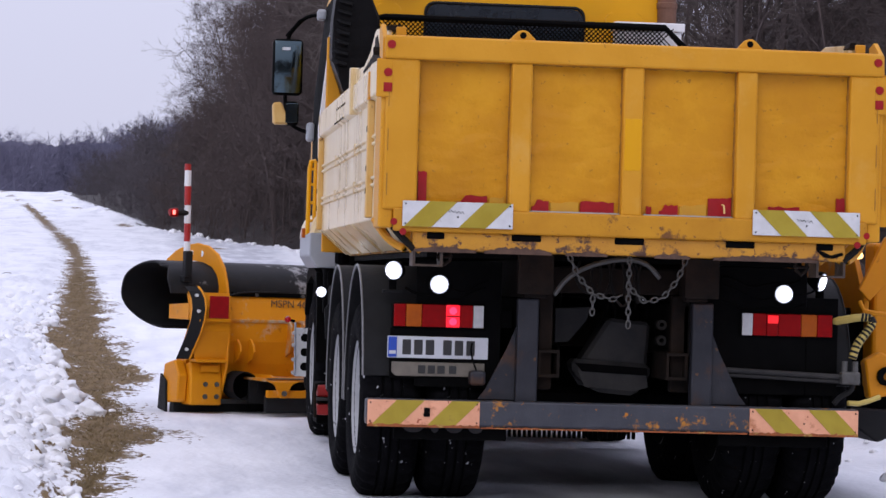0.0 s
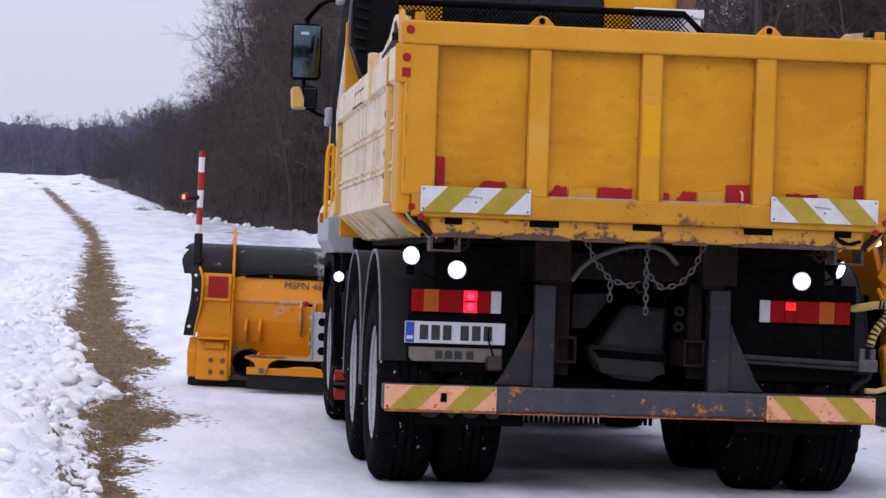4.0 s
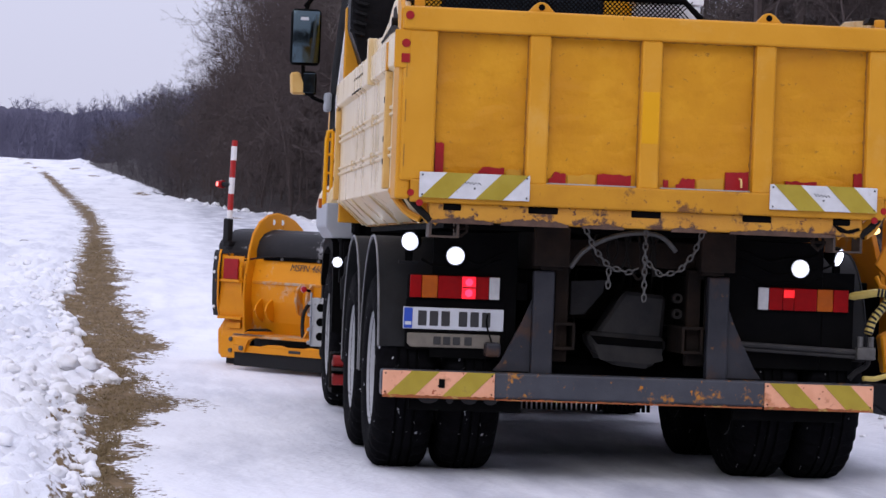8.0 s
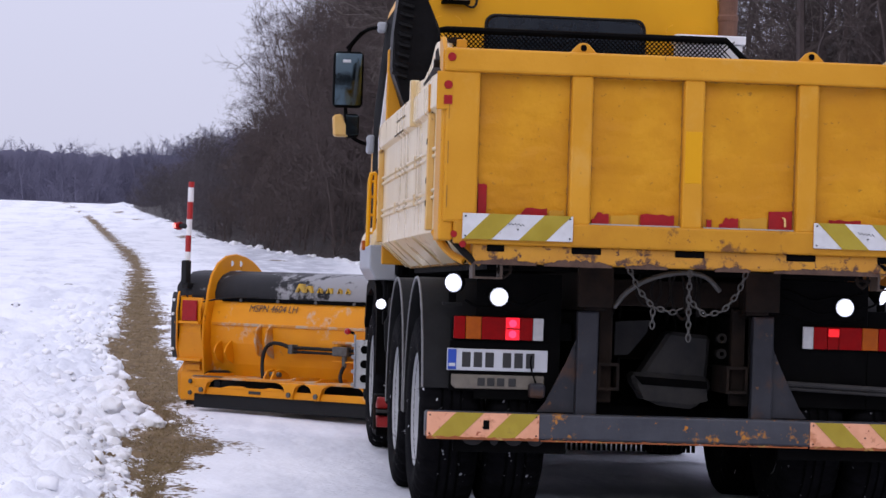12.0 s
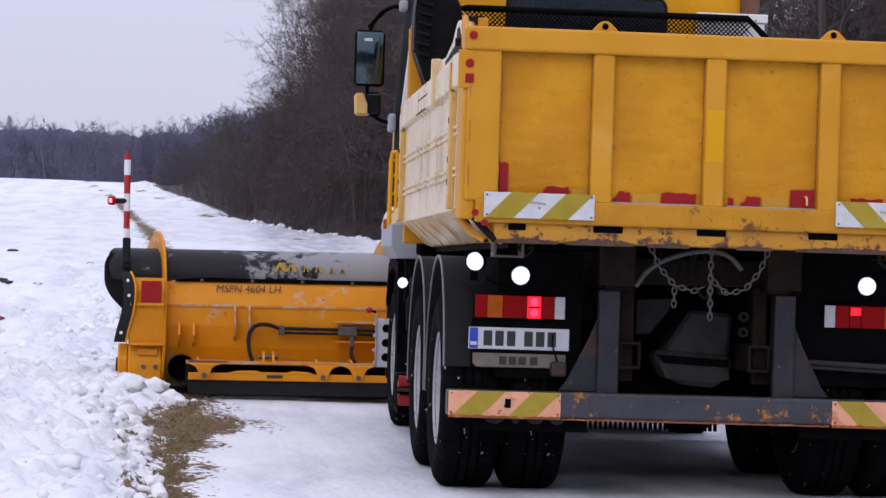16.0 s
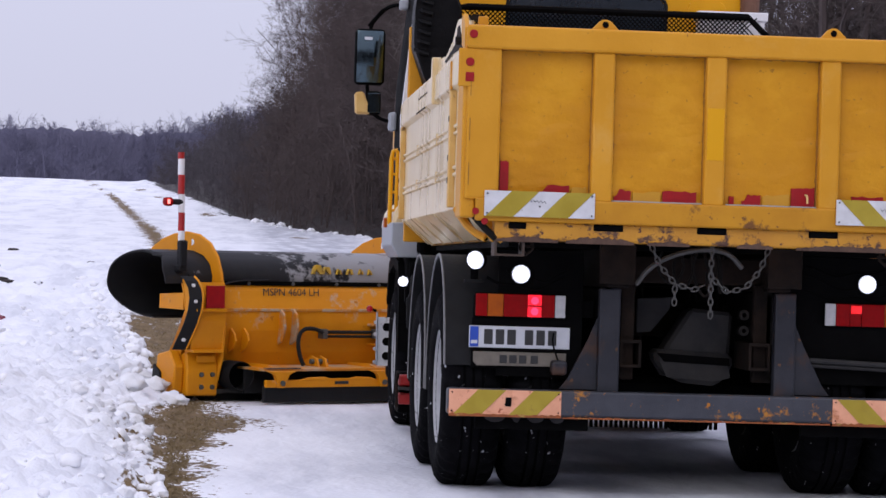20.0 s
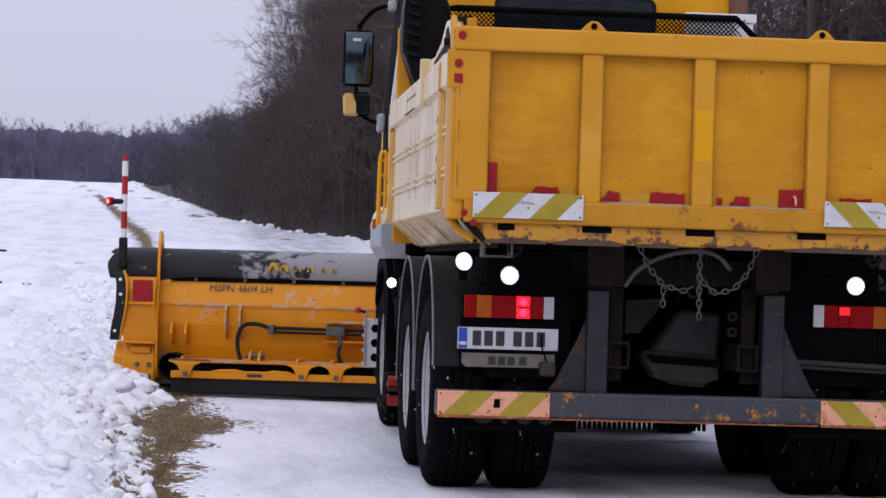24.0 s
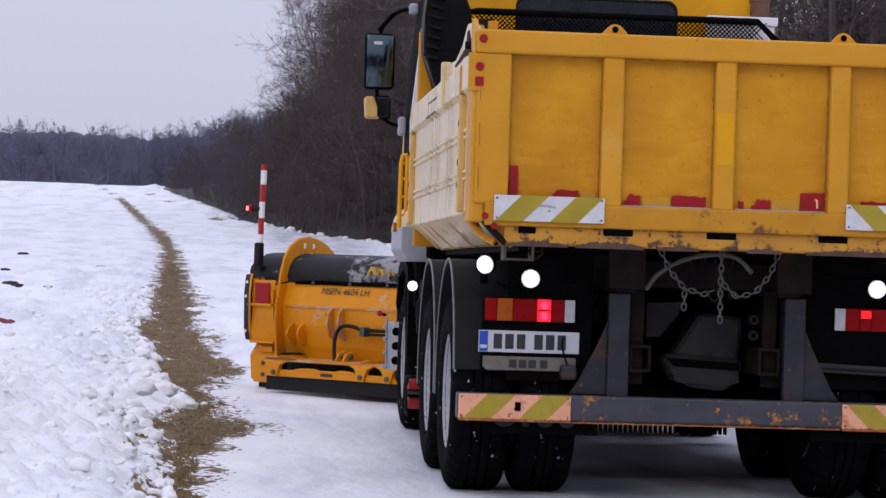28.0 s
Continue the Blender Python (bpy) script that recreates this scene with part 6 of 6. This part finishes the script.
def build_plough():
    plough = thing("front_plough", "orange snow plough blade with black hood on the truck's nose", "snow plough")
    L, R = -2.10, 2.12
    part("mouldboard", sheet(BACK, L, R, 0.014), PLOW, plough, "orange curved steel mouldboard")
    part("crease_rail", box(-1.78, R, -0.235, -0.20, 0.775, 0.80, 0.004), WORN, plough)
    hood = part("hood", sheet(HOODP, L - 0.235, R + 0.16, 0.012, None, 1, hood_end), HOOD, plough, "scuffed black plastic snow hood", True)
    inside = [(v + 0.016 * (0.26 - v), w + 0.016 * (0.98 - w) * 4) for v, w in HOODP]
    part("hood_lining", sheet(inside, L - 0.228, R + 0.15, 0.006, None, 1, hood_end), LINING, hood, "dull black inside of the hood", True)
    part("hood_clamp", box(-1.72, R, -0.175, -0.150, 0.985, 1.02, 0.004), BLACK, plough)
    for i in range(9):
        u = -1.5 + i * 0.42
        part("clamp_bolt", lathe([(0.0, -0.012), (0.016, -0.012), (0.016, 0.0)], (u, -0.172, 1.0), "y", 8), STEEL, plough)
    part("clamp_cable", tube(curved([(-2.1, -0.25, 1.07), (-2.03, -0.26, 0.985), (-1.92, -0.27, 0.965), (-1.8, -0.27, 0.985), (-1.66, -0.2, 1.02), (-1.3, -0.19, 1.03)]), 0.008, 6), RUBBER, plough)
    # faded emblem on the hood: plain yellow shapes
    print_mat = mat("faded_yellow_print", (0.60, 0.37, 0.02), (0.34, 0.22, 0.04), 0.5, scale=16, bump=0.0)
    for u, k in ((-0.90, 1.0), (-0.80, 0.8), (-0.66, 0.5), (-0.56, 0.6), (-0.44, 0.45), (-0.35, 0.4)):
        shape = [(u, 1.085), (u + 0.03 * k, 1.085), (u + 0.045 * k, 1.13), (u + 0.085 * k, 1.085), (u + 0.115 * k, 1.085), (u + 0.09 * k, 1.085 + 0.075 * k), (u + 0.04 * k, 1.085 + 0.075 * k)]
        part("emblem_patch", prism(shape, "y", -0.172, -0.14), print_mat, hood, "faded yellow print worn to patches")
    # stiffening ribs that loop over the hood
    for u in (-1.80, 0.16, 1.82):
        outer = [(-0.05, 0.12), (-0.22, 0.16), (-0.30, 0.40), (-0.325, 0.65), (-0.32, 0.82), (-0.29, 0.96), (-0.265, 1.08), (-0.215, 1.21), (-0.12, 1.315), (0.02, 1.38), (0.18, 1.40), (0.34, 1.38), (0.49, 1.335), (0.62, 1.265), (0.71, 1.18)]
        inner = [(0.655, 1.125), (0.54, 1.209), (0.40, 1.253), (0.24, 1.265), (0.08, 1.255), (-0.05, 1.218), (-0.13, 1.153), (-0.166, 1.06), (-0.16, 1.0), (-0.19, 0.93), (-0.22, 0.79), (-0.21, 0.62), (-0.165, 0.44), (-0.095, 0.28)]
        bm = bmesh.new()
        poly = outer + inner
        prism(poly, "x", u - 0.011, u + 0.011, 0, bm)
        for q in bm.verts:
            q.co.x -= 0.17 * max(0.0, q.co.y + 0.3)
        rib = part("looped_rib", bm, PLOW, plough, "orange rib looping over the hood")
        part("rib_flange", tube([(u - 0.17 * max(0.0, v + 0.3), v, w) for v, w in outer], 0.013, 6), PLOW, rib)
        for v, w in ((0.10, 1.325), (0.25, 1.325)):
            part("rib_hole", lathe([(0.0, -0.0125), (0.026, -0.0125), (0.026, 0.0125), (0.0, 0.0125)], (u - 0.17 * (v + 0.3), v, w), "x", 12), SNOWLUMP, rib)
    # end box with reflector and bolted strip
    for s, e in ((1, L), (-1, R)):
        def U(v):
            return e + s * v
        cheek = [(0.14, 0.12), (0.06, 0.42), (-0.20, 0.48), (-0.31, 0.52), (-0.355, 0.75), (-0.375, 0.90), (-0.35, 1.02), (-0.15, 1.03), (-0.20, 0.93), (-0.23, 0.79), (-0.22, 0.62), (-0.17, 0.44), (-0.10, 0.28), (-0.02, 0.12)]
        part("hood_end_plate", prism([(-0.18, 0.785), (0.22, 0.785), (0.22, 0.90), (-0.18, 0.92)], "x", min(U(0), U(0.012)), max(U(0), U(0.012))), PLOW, plough)
        part("end_cheek", prism(cheek, "x", min(U(0), U(0.012)), max(U(0), U(0.012))), PLOW, plough)
        # the rubber strip faces back and outwards
        line = [(-0.07, -0.26, 0.47), (-0.05, -0.31, 0.57), (-0.02, -0.35, 0.68), (0.0, -0.375, 0.79), (0.005, -0.385, 0.88), (0.0, -0.37, 0.96), (-0.02, -0.345, 1.02), (-0.04, -0.31, 1.055)]
        own = bmesh.new()
        rows = []
        for u, v, w in line:
            rows.append([own.verts.new((U(u + du + 0.045), v + dv, w)) for du, dv in ((0.0, -0.022), (-0.095, 0.02), (-0.085, 0.045), (0.01, 0.01))])
        for p, q in zip(rows, rows[1:]):
            for k in range(4):
                own.faces.new((p[k], p[(k + 1) % 4], q[(k + 1) % 4], q[k]))
        own.faces.new(rows[0]), own.faces.new(rows[-1])
        st = part("bolted_strip", own, RUBBER, plough, "black rubber edge strip")
        part("strip_edging", tube([(U(u + 0.052), v - 0.018, w) for u, v, w in line], 0.010, 6), PLOW, st)
        for u, v, w in ((-0.06, -0.305, 0.55), (0.0, -0.382, 0.86), (-0.012, -0.358, 0.985)):
            part("strip_bolt", lathe([(0.0, -0.012), (0.014, -0.012), (0.014, 0.006)], (U(u), v - 0.002, w), "y", 8), WHITEP, st)
        u0, u1 = min(U(0.012), U(0.29)), max(U(0.012), U(0.29))
        back = part("end_cover", prism([(-0.30, 0.47), (-0.345, 0.70), (-0.36, 0.90), (-0.33, 1.01), (-0.32, 1.01), (-0.35, 0.90), (-0.335, 0.70), (-0.29, 0.47)], "x", u0, u1), PLOW, plough)
        for w in (0.79, 0.46):
            part("cover_ledge", box(u0, u1, -0.385 if w > 0.6 else -0.34, -0.2, w - 0.012, w + 0.012, 0.003), PLOW, back)
        part("red_reflector", box(min(U(0.10), U(0.265)), max(U(0.10), U(0.265)), -0.385, -0.365, 0.805, 0.985, 0.004), REDTAPE, back, "large red reflector")
        part("foot_box", prism([(0.06, 0.10), (-0.27, 0.10), (-0.27, 0.30), (-0.24, 0.45), (0.02, 0.40)], "x", u0 - 0.01, u1 - 0.01, 0.012), PLOW, plough)
        for w in (0.17, 0.27):
            for du in (0.13, 0.23):
                part("foot_bolt", lathe([(0.0, -0.014), (0.02, -0.014), (0.022, 0.0)], (U(du), -0.272, w), "y", 6), STEEL, plough)
        part("foot_slot", box(min(U(0.08), U(0.24)), max(U(0.08), U(0.24)), -0.285, -0.265, 0.37, 0.42, 0.0), PLOW, plough)
        part("toe_strip", prism([(0.15, 0.05), (-0.02, 0.03), (0.0, 0.28), (0.11, 0.34)], "x", min(U(-0.105), U(-0.082)), max(U(-0.105), U(-0.082)), 0.006), RUBBER, plough, "black rubber toe guard")
        part("toe_block", prism([(0.14, 0.10), (-0.20, 0.12), (-0.22, 0.34), (-0.12, 0.46), (0.08, 0.42)], "x", min(U(-0.085), U(0.0)), max(U(-0.085), U(0.0)), 0.012), PLOW, plough)
    # cutting edge and tilting lower frame
    part("cutting_edge", box(L - 0.07, R + 0.07, -0.10, -0.02, 0.012, 0.13, 0.006), RUBBER, plough, "black rubber cutting edge")
    part("edge_clamp", box(L + 0.03, R - 0.03, -0.125, -0.095, 0.105, 0.145, 0.004), STEEL, plough)
    part("rear_rubber", box(-1.60, R - 0.35, -0.645, -0.60, 0.065, 0.20, 0.006), RUBBER, plough, "black rear scraper rubber")
    part("rubber_band", box(-1.62, R - 0.4, -0.36, -0.33, 0.12, 0.32, 0.004), RUBBER, plough)
    part("upper_ledge", box(-1.62, R - 0.4, -0.66, -0.12, 0.315, 0.335, 0.004), WORN, plough)
    beam = part("lower_beam", box(-1.60, R - 0.4, -0.67, -0.63, 0.185, 0.245, 0.006), PLOW, plough)
    part("beam_slot", box(-0.96, -0.83, -0.678, -0.66, 0.208, 0.232, 0.004), INK, beam)
    part("beam_plate", prism([(-1.30, 0.24), (-0.55, 0.24), (-0.62, 0.262), (-0.75, 0.268), (-0.80, 0.252), (-1.0, 0.252), (-1.05, 0.268), (-1.2, 0.264)], "y", -0.675, -0.64, 0.003), PLOW, beam)
    for u in (-1.47, -0.50, -0.21, 0.35, 1.3):
        br = part("hinge_arm", prism([(u - 0.14, 0.32), (u + 0.14, 0.32), (u + 0.06, 0.29), (u + 0.045, 0.24), (u + 0.03, 0.185), (u - 0.03, 0.185), (u - 0.045, 0.24), (u - 0.06, 0.29)], "y", -0.70, -0.655, 0.006), PLOW, plough, "orange forked hinge arm")
        part("hinge_pin", lathe([(0.0, -0.02), (0.022, -0.02), (0.022, 0.0)], (u, -0.695, 0.222), "y", 10), STEEL, br)
        part("ledge_gusset", prism([(-0.66, 0.335), (-0.22, 0.335), (-0.22, 0.36), (-0.55, 0.365)], "x", u - 0.06, u - 0.045), PLOW, br)
    part("ledge_worn_edge", box(-1.60, -1.28, -0.668, -0.62, 0.333, 0.342, 0.002), STEEL, plough)
    tb = part("roller_tube", lathe([(0.108, -0.36), (0.114, -0.365), (0.117, -0.35), (0.117, -0.16), (0.108, -0.16)], (-1.655, 0, 0.262), "y", 28, None, True), LINING, plough, "hollow black rubber roller", True)
    part("roller_core", lathe([(0.0, -0.23), (0.109, -0.23), (0.109, -0.17), (0, -0.17)], (-1.655, 0, 0.262), "y", 24), BLACK, plough)
    for u, w0, w1 in ((-1.68, 0.44, 0.64), (-1.56, 0.44, 0.64), (-1.22, 0.50, 0.80), (-1.10, 0.50, 0.80), (0.0, 0.44, 0.64), (0.45, 0.5, 0.8)):
        part("gusset", prism([(-0.19, w0), (-0.27, w0 + 0.04), (-0.31, (w0 + w1) / 2), (-0.29, w1 - 0.05), (-0.23, w1), (-0.2, w1)], "x", u - 0.009, u + 0.009), WORN if u in (-1.22, -1.10) else PLOW, plough)
    # hydraulics
    part("hydraulic_pipe", tube([(-0.82, -0.27, 0.61), (0.9, -0.27, 0.60)], 0.015, 8), RUBBER, plough)
    part("hydraulic_pipe", tube([(-0.82, -0.27, 0.575), (0.9, -0.27, 0.565)], 0.012, 8), RUBBER, plough)
    part("pipe_clamp", box(-0.855, -0.805, -0.30, -0.22, 0.555, 0.635, 0.006), STEEL, plough)
    part("pipe_fitting", box(-0.36, -0.20, -0.315, -0.25, 0.555, 0.635, 0.01), STEEL, plough)
    part("pipe_fitting", lathe([(0.0, 0.46), (0.018, 0.46), (0.022, 0.5), (0.022, 0.56)], (-0.24, -0.29, 0), "z", 10), STEEL, plough)
    part("hydraulic_hose", tube(curved([(-0.82, -0.28, 0.60), (-0.95, -0.30, 0.645), (-1.06, -0.31, 0.635), (-1.11, -0.32, 0.55), (-1.10, -0.34, 0.42), (-1.07, -0.36, 0.34)]), 0.017, 8), RUBBER, plough)
    part("hydraulic_hose", tube(curved([(-0.24, -0.29, 0.48), (-0.25, -0.33, 0.40), (-0.22, -0.36, 0.34), (-0.17, -0.36, 0.29)]), 0.016, 8), RUBBER, plough)
    for u in (-0.98, -0.90):
        part("cylinder_lug", prism([(-0.20, 0.335), (-0.46, 0.335), (-0.42, 0.40), (-0.34, 0.42), (-0.24, 0.38)], "x", u - 0.01, u + 0.01), PLOW, plough)
    part("cylinder_pin", tube([(-1.02, -0.38, 0.375), (-0.86, -0.38, 0.375)], 0.022, 10), STEEL, plough)
    part("pipe_shelf", box(-0.37, R - 0.3, -0.30, -0.20, 0.66, 0.68, 0.004), WORN, plough)
    part("pipe_shelf", box(-0.37, R - 0.3, -0.30, -0.20, 0.50, 0.515, 0.004), PLOW, plough)
    # marker pole
    pole = part("pole_holder", box(-2.165, -2.10, -0.235, -0.165, 1.13, 1.34, 0.012), RUBBER, plough, "black pole holder")
    part("holder_foot", box(-2.17, -2.095, -0.22, -0.10, 1.09, 1.14, 0.01), RUBBER, pole)
    z, lo = 1.335, 0.0265
    for i, (h, m) in enumerate(((0.08, WHITEP), (0.146, REDP), (0.146, WHITEP), (0.155, REDP), (0.128, WHITEP), (0.052, REDP))):
        part("red_band" if m is REDP else "white_band", lathe([(0.0, z), (lo, z), (lo, z + h), (0, z + h)], (-2.135 - 0.010 * (z - 1.3), -0.185 + 0.04 * (z - 1.3), 0), "z", 14), m, pole)
        z += h
    part("lamp_stem", tube([(-2.14, -0.18, 1.645), (-2.24, -0.18, 1.645)], 0.024, 10), RUBBER, pole)
    lamp = part("red_marker_lamp", lathe([(0.0, -2.30), (0.03, -2.295), (0.036, -2.27), (0.036, -2.235), (0.0, -2.235)], (0, -0.18, 1.645), "x", 16), LENS_R, pole, "small red marker lamp, lit")
    part("lit_bulb", box(-2.285, -2.262, -0.222, -0.214, 1.628, 1.664, 0.003), glow("pink_bulb_glow", (1.0, 0.16, 0.14), 3.0), lamp)
    # model marking
    cu = bpy.data.curves.new("marking", "FONT")
    cu.body, cu.size, cu.extrude, cu.shear = "MSPN 4604 LH", 0.088, 0.0005, 0.12
    ob = new("tmp_text", cu)
    me = bpy.data.meshes.new_from_object(ob.evaluated_get(bpy.context.evaluated_depsgraph_get()))
    bpy.data.objects.remove(ob)
    width = max(v.co.x for v in me.vertices)
    me.transform(Matrix.Translation((-1.385, -0.206, 0.905)) @ Matrix.Rotation(radians(-16 + 90), 4, "X") @ Matrix.Diagonal((0.545 / width, 1, 1, 1)))
    me.materials.clear()
    me.materials.append(INK)
    me.name = "model_marking"
    mk = new("model_marking", me)
    mk.parent = plough
    tagged(mk, "black model lettering MSPN 4604 LH", kind="stuff")
    return plough


plough = build_plough()


# ---- the wing plough on the far flank ----
def build_side_plough(truck):
    wing = part("wing_mouldboard", prism([(0.75, 1.0), (0.75, 1.10), (1.05, 1.42), (1.9, 1.75), (3.6, 1.75), (3.6, 1.0)], "x", 1.50, 1.53, 0.004), PLOW, truck, "orange mouldboard of the folded wing plough")
    part("wing_back", prism([(1.46, 1.16), (1.52, 1.10), (1.80, 1.42), (1.80, 1.55), (1.60, 1.45)], "y", 0.70, 0.74, 0.004), PLOW, wing)
    part("wing_post", box(1.555, 1.76, 0.75, 0.95, 0.62, 1.42, 0.02), PLOW, wing)
    # added black block that fills the shaded space behind the wing post
    part("wing_frame", box(1.30, 1.82, 1.0, 3.4, 0.40, 1.06, 0.02), BLACK, wing)
    part("wing_lug", prism([(1.43, 0.78), (1.52, 0.83), (1.60, 0.80), (1.60, 0.60), (1.46, 0.58)], "y", 0.45, 0.55, 0.01), PLOW, wing)
    part("wing_lug_ring", lathe([(0.02, -0.02), (0.05, -0.02), (0.05, 0.02), (0.02, 0.02)], (1.545, 0.44, 0.70), "y", 16, None, True), BLACK, wing)
    part("grab_bar", tube([(1.44, 0.62, 1.10), (1.46, 0.61, 1.05), (1.52, 0.6, 1.035), (1.62, 0.6, 1.03)], 0.014, 8), PLOW, wing)
    part("wing_skid", prism([(1.42, 0.52), (1.75, 0.50), (1.75, 0.40), (1.58, 0.33), (1.45, 0.42)], "y", 0.7, 1.6, 0.01), RUBBER, wing)
    part("wing_mount", box(1.0, 1.52, 3.0, 3.3, 0.6, 0.9, 0.02), BLACK, wing)
    lamp = part("amber_lamp", lathe([(0.0, -0.01), (0.017, -0.006), (0.020, 0.03)], (1.43, 0.60, 1.345), "y", 14), LAMPA, wing, "lit amber side lamp")
    pts = [(1.15, 0.20, 0.985), (1.23, 0.16, 1.0), (1.31, 0.14, 1.018), (1.36, 0.13, 1.012), (1.372, 0.12, 0.985), (1.335, 0.11, 0.935), (1.285, 0.105, 0.875), (1.262, 0.10, 0.80)]
    hose = part("striped_hose", tube(curved(pts), 0.022, 10), HOSEY, wing, "yellow hose wrapped with black bands")
    for a, b in zip(pts[2:], pts[3:]):
        a, b = Vector(a), Vector(b)
        for t in (0.2, 0.55, 0.9):
            c, d = a.lerp(b, t), (b - a).normalized() * 0.006
            part("black_band", tube([c - d, c + d], 0.0235, 10), RUBBER, wing)
    for k in (-0.035, 0.035):
        part("hose_coupling", lathe([(0.0, 0.70), (0.016, 0.72), (0.016, 0.785), (0.0, 0.785)], (1.25 + k * 0.8, 0.10, 0), "z", 10), STEEL, wing)
    low = part("striped_hose", tube([(1.25, 0.12, 0.567), (1.31, 0.13, 0.565), (1.37, 0.16, 0.578), (1.44, 0.2, 0.60)], 0.014, 8), HOSEY, wing, "yellow hose wrapped with black bands")
    part("drain_hose", tube(curved([(1.27, 0.11, 0.68), (1.27, 0.12, 0.63), (1.22, 0.14, 0.605), (1.18, 0.14, 0.56)]), 0.015, 8), RUBBER, wing)


build_side_plough(truck)
build_verge()
build_forest()
build_old_tree()
build_far_wood()


# ---- what moves ----
# seconds, the blade pivot's place, swing, lean and nod in degrees
SWINGS = (
    (0, -0.164, 8.944, -0.021, 22.21, 0.35, 0.28),
    (0.5, -0.067, 8.941, -0.022, 22.93, 0.39, 0.29),
    (1, 0.026, 8.940, -0.022, 22.58, 0.57, 0.44),
    (1.5, 0.025, 8.940, -0.018, 23.33, 0.37, 0.37),
    (2, -0.005, 8.935, -0.013, 14.29, 0.49, 0.34),
    (2.5, -0.022, 8.933, -0.013, 7.93, 0.56, 0.36),
    (3, -0.018, 8.932, -0.011, 1.68, 0.50, 0.30),
    (3.5, -0.007, 8.929, -0.011, -4.62, 0.65, 0.21),
    (5.5, 0.127, 8.929, -0.006, -27.81, 0.61, 0.11),
    (6, 0.093, 8.933, -0.001, -32.06, 0.62, 0.15),
    (6.5, 0.041, 8.932, -0.000, -34.35, 0.65, -0.03),
    (7, -0.013, 8.933, 0.005, -37.33, 0.67, -0.11),
    (7.5, -0.071, 8.935, 0.006, -40.43, 0.63, -0.19),
    (8, -0.118, 8.936, 0.006, -43.00, 0.72, -0.21),
    (8.5, -0.248, 8.937, 0.009, -43.86, 0.64, -0.17),
    (9, -0.382, 8.934, 0.008, -42.46, 0.54, -0.03),
    (9.5, -0.529, 8.936, 0.027, -41.65, 0.02, -0.04),
    (10, -0.665, 8.937, 0.020, -41.23, 0.07, -0.11),
    (10.5, -0.818, 8.933, 0.015, -40.82, 0.10, 0.01),
    (11, -0.829, 8.930, 0.013, -41.17, -0.06, -0.15),
    (11.5, -0.821, 8.932, 0.015, -40.91, -0.02, -0.17),
    (12, -0.828, 8.932, 0.014, -41.14, 0.05, -0.15),
    (12.5, -0.834, 8.929, 0.018, -42.04, 0.08, -0.10),
    (14.5, -1.047, 8.917, 0.007, -13.77, -0.05, -0.37),
    (15, -1.072, 8.916, 0.005, -8.77, -0.27, -0.64),
    (15.5, -1.087, 8.912, 0.006, -4.29, -0.36, -0.56),
    (16, -1.089, 8.911, 0.009, 0.98, -0.52, -0.38),
    (16.5, -1.080, 8.917, 0.009, 5.35, -0.62, -0.42),
    (17, -1.067, 8.923, 0.013, 10.28, -0.86, -0.38),
    (17.5, -1.044, 8.940, 0.006, 14.54, -0.87, -0.47),
    (18, -1.027, 8.955, 0.002, 20.50, -0.64, -0.24),
    (18.5, -1.008, 8.962, -0.004, 25.96, -0.66, 0.01),
    (19, -0.990, 8.969, -0.005, 29.40, -0.58, 0.34),
    (19.5, -0.999, 8.971, -0.007, 29.83, -0.54, 0.55),
    (20, -0.992, 8.966, -0.007, 29.52, -0.64, 0.59),
    (20.5, -0.990, 8.951, -0.003, 26.27, -0.67, 0.27),
    (22.5, -1.066, 8.939, 0.006, 5.41, -0.55, 0.08),
    (23, -1.072, 8.938, 0.008, 0.67, -0.42, -0.07),
    (23.5, -1.059, 8.938, 0.006, -4.94, -0.30, 0.05),
    (24, -1.042, 8.938, 0.009, -10.55, -0.22, 0.13),
    (24.5, -1.007, 8.937, 0.006, -16.56, -0.20, 0.19),
    (25, -0.973, 8.935, 0.003, -23.02, 0.02, 0.09),
    (25.5, -0.919, 8.934, 0.004, -29.69, 0.07, 0.05),
    (26, -0.832, 8.934, 0.010, -37.65, 0.09, 0.18),
    (26.5, -0.825, 8.933, 0.014, -42.02, 0.07, 0.13),
    (27, -0.758, 8.932, 0.004, -41.21, 0.28, 0.00),
    (27.5, -0.632, 8.932, 0.010, -41.71, 0.25, -0.17),
    (28, -0.490, 8.931, 0.014, -42.30, 0.23, -0.10),
)


def motions():
    walk(plough, [(t, pose(x, y, z, 0, 0, a) @ pose(0, 0, 0, c) @ pose(0, 0, 0, 0, b)) for t, x, y, z, a, b, c in SWINGS])


motions()
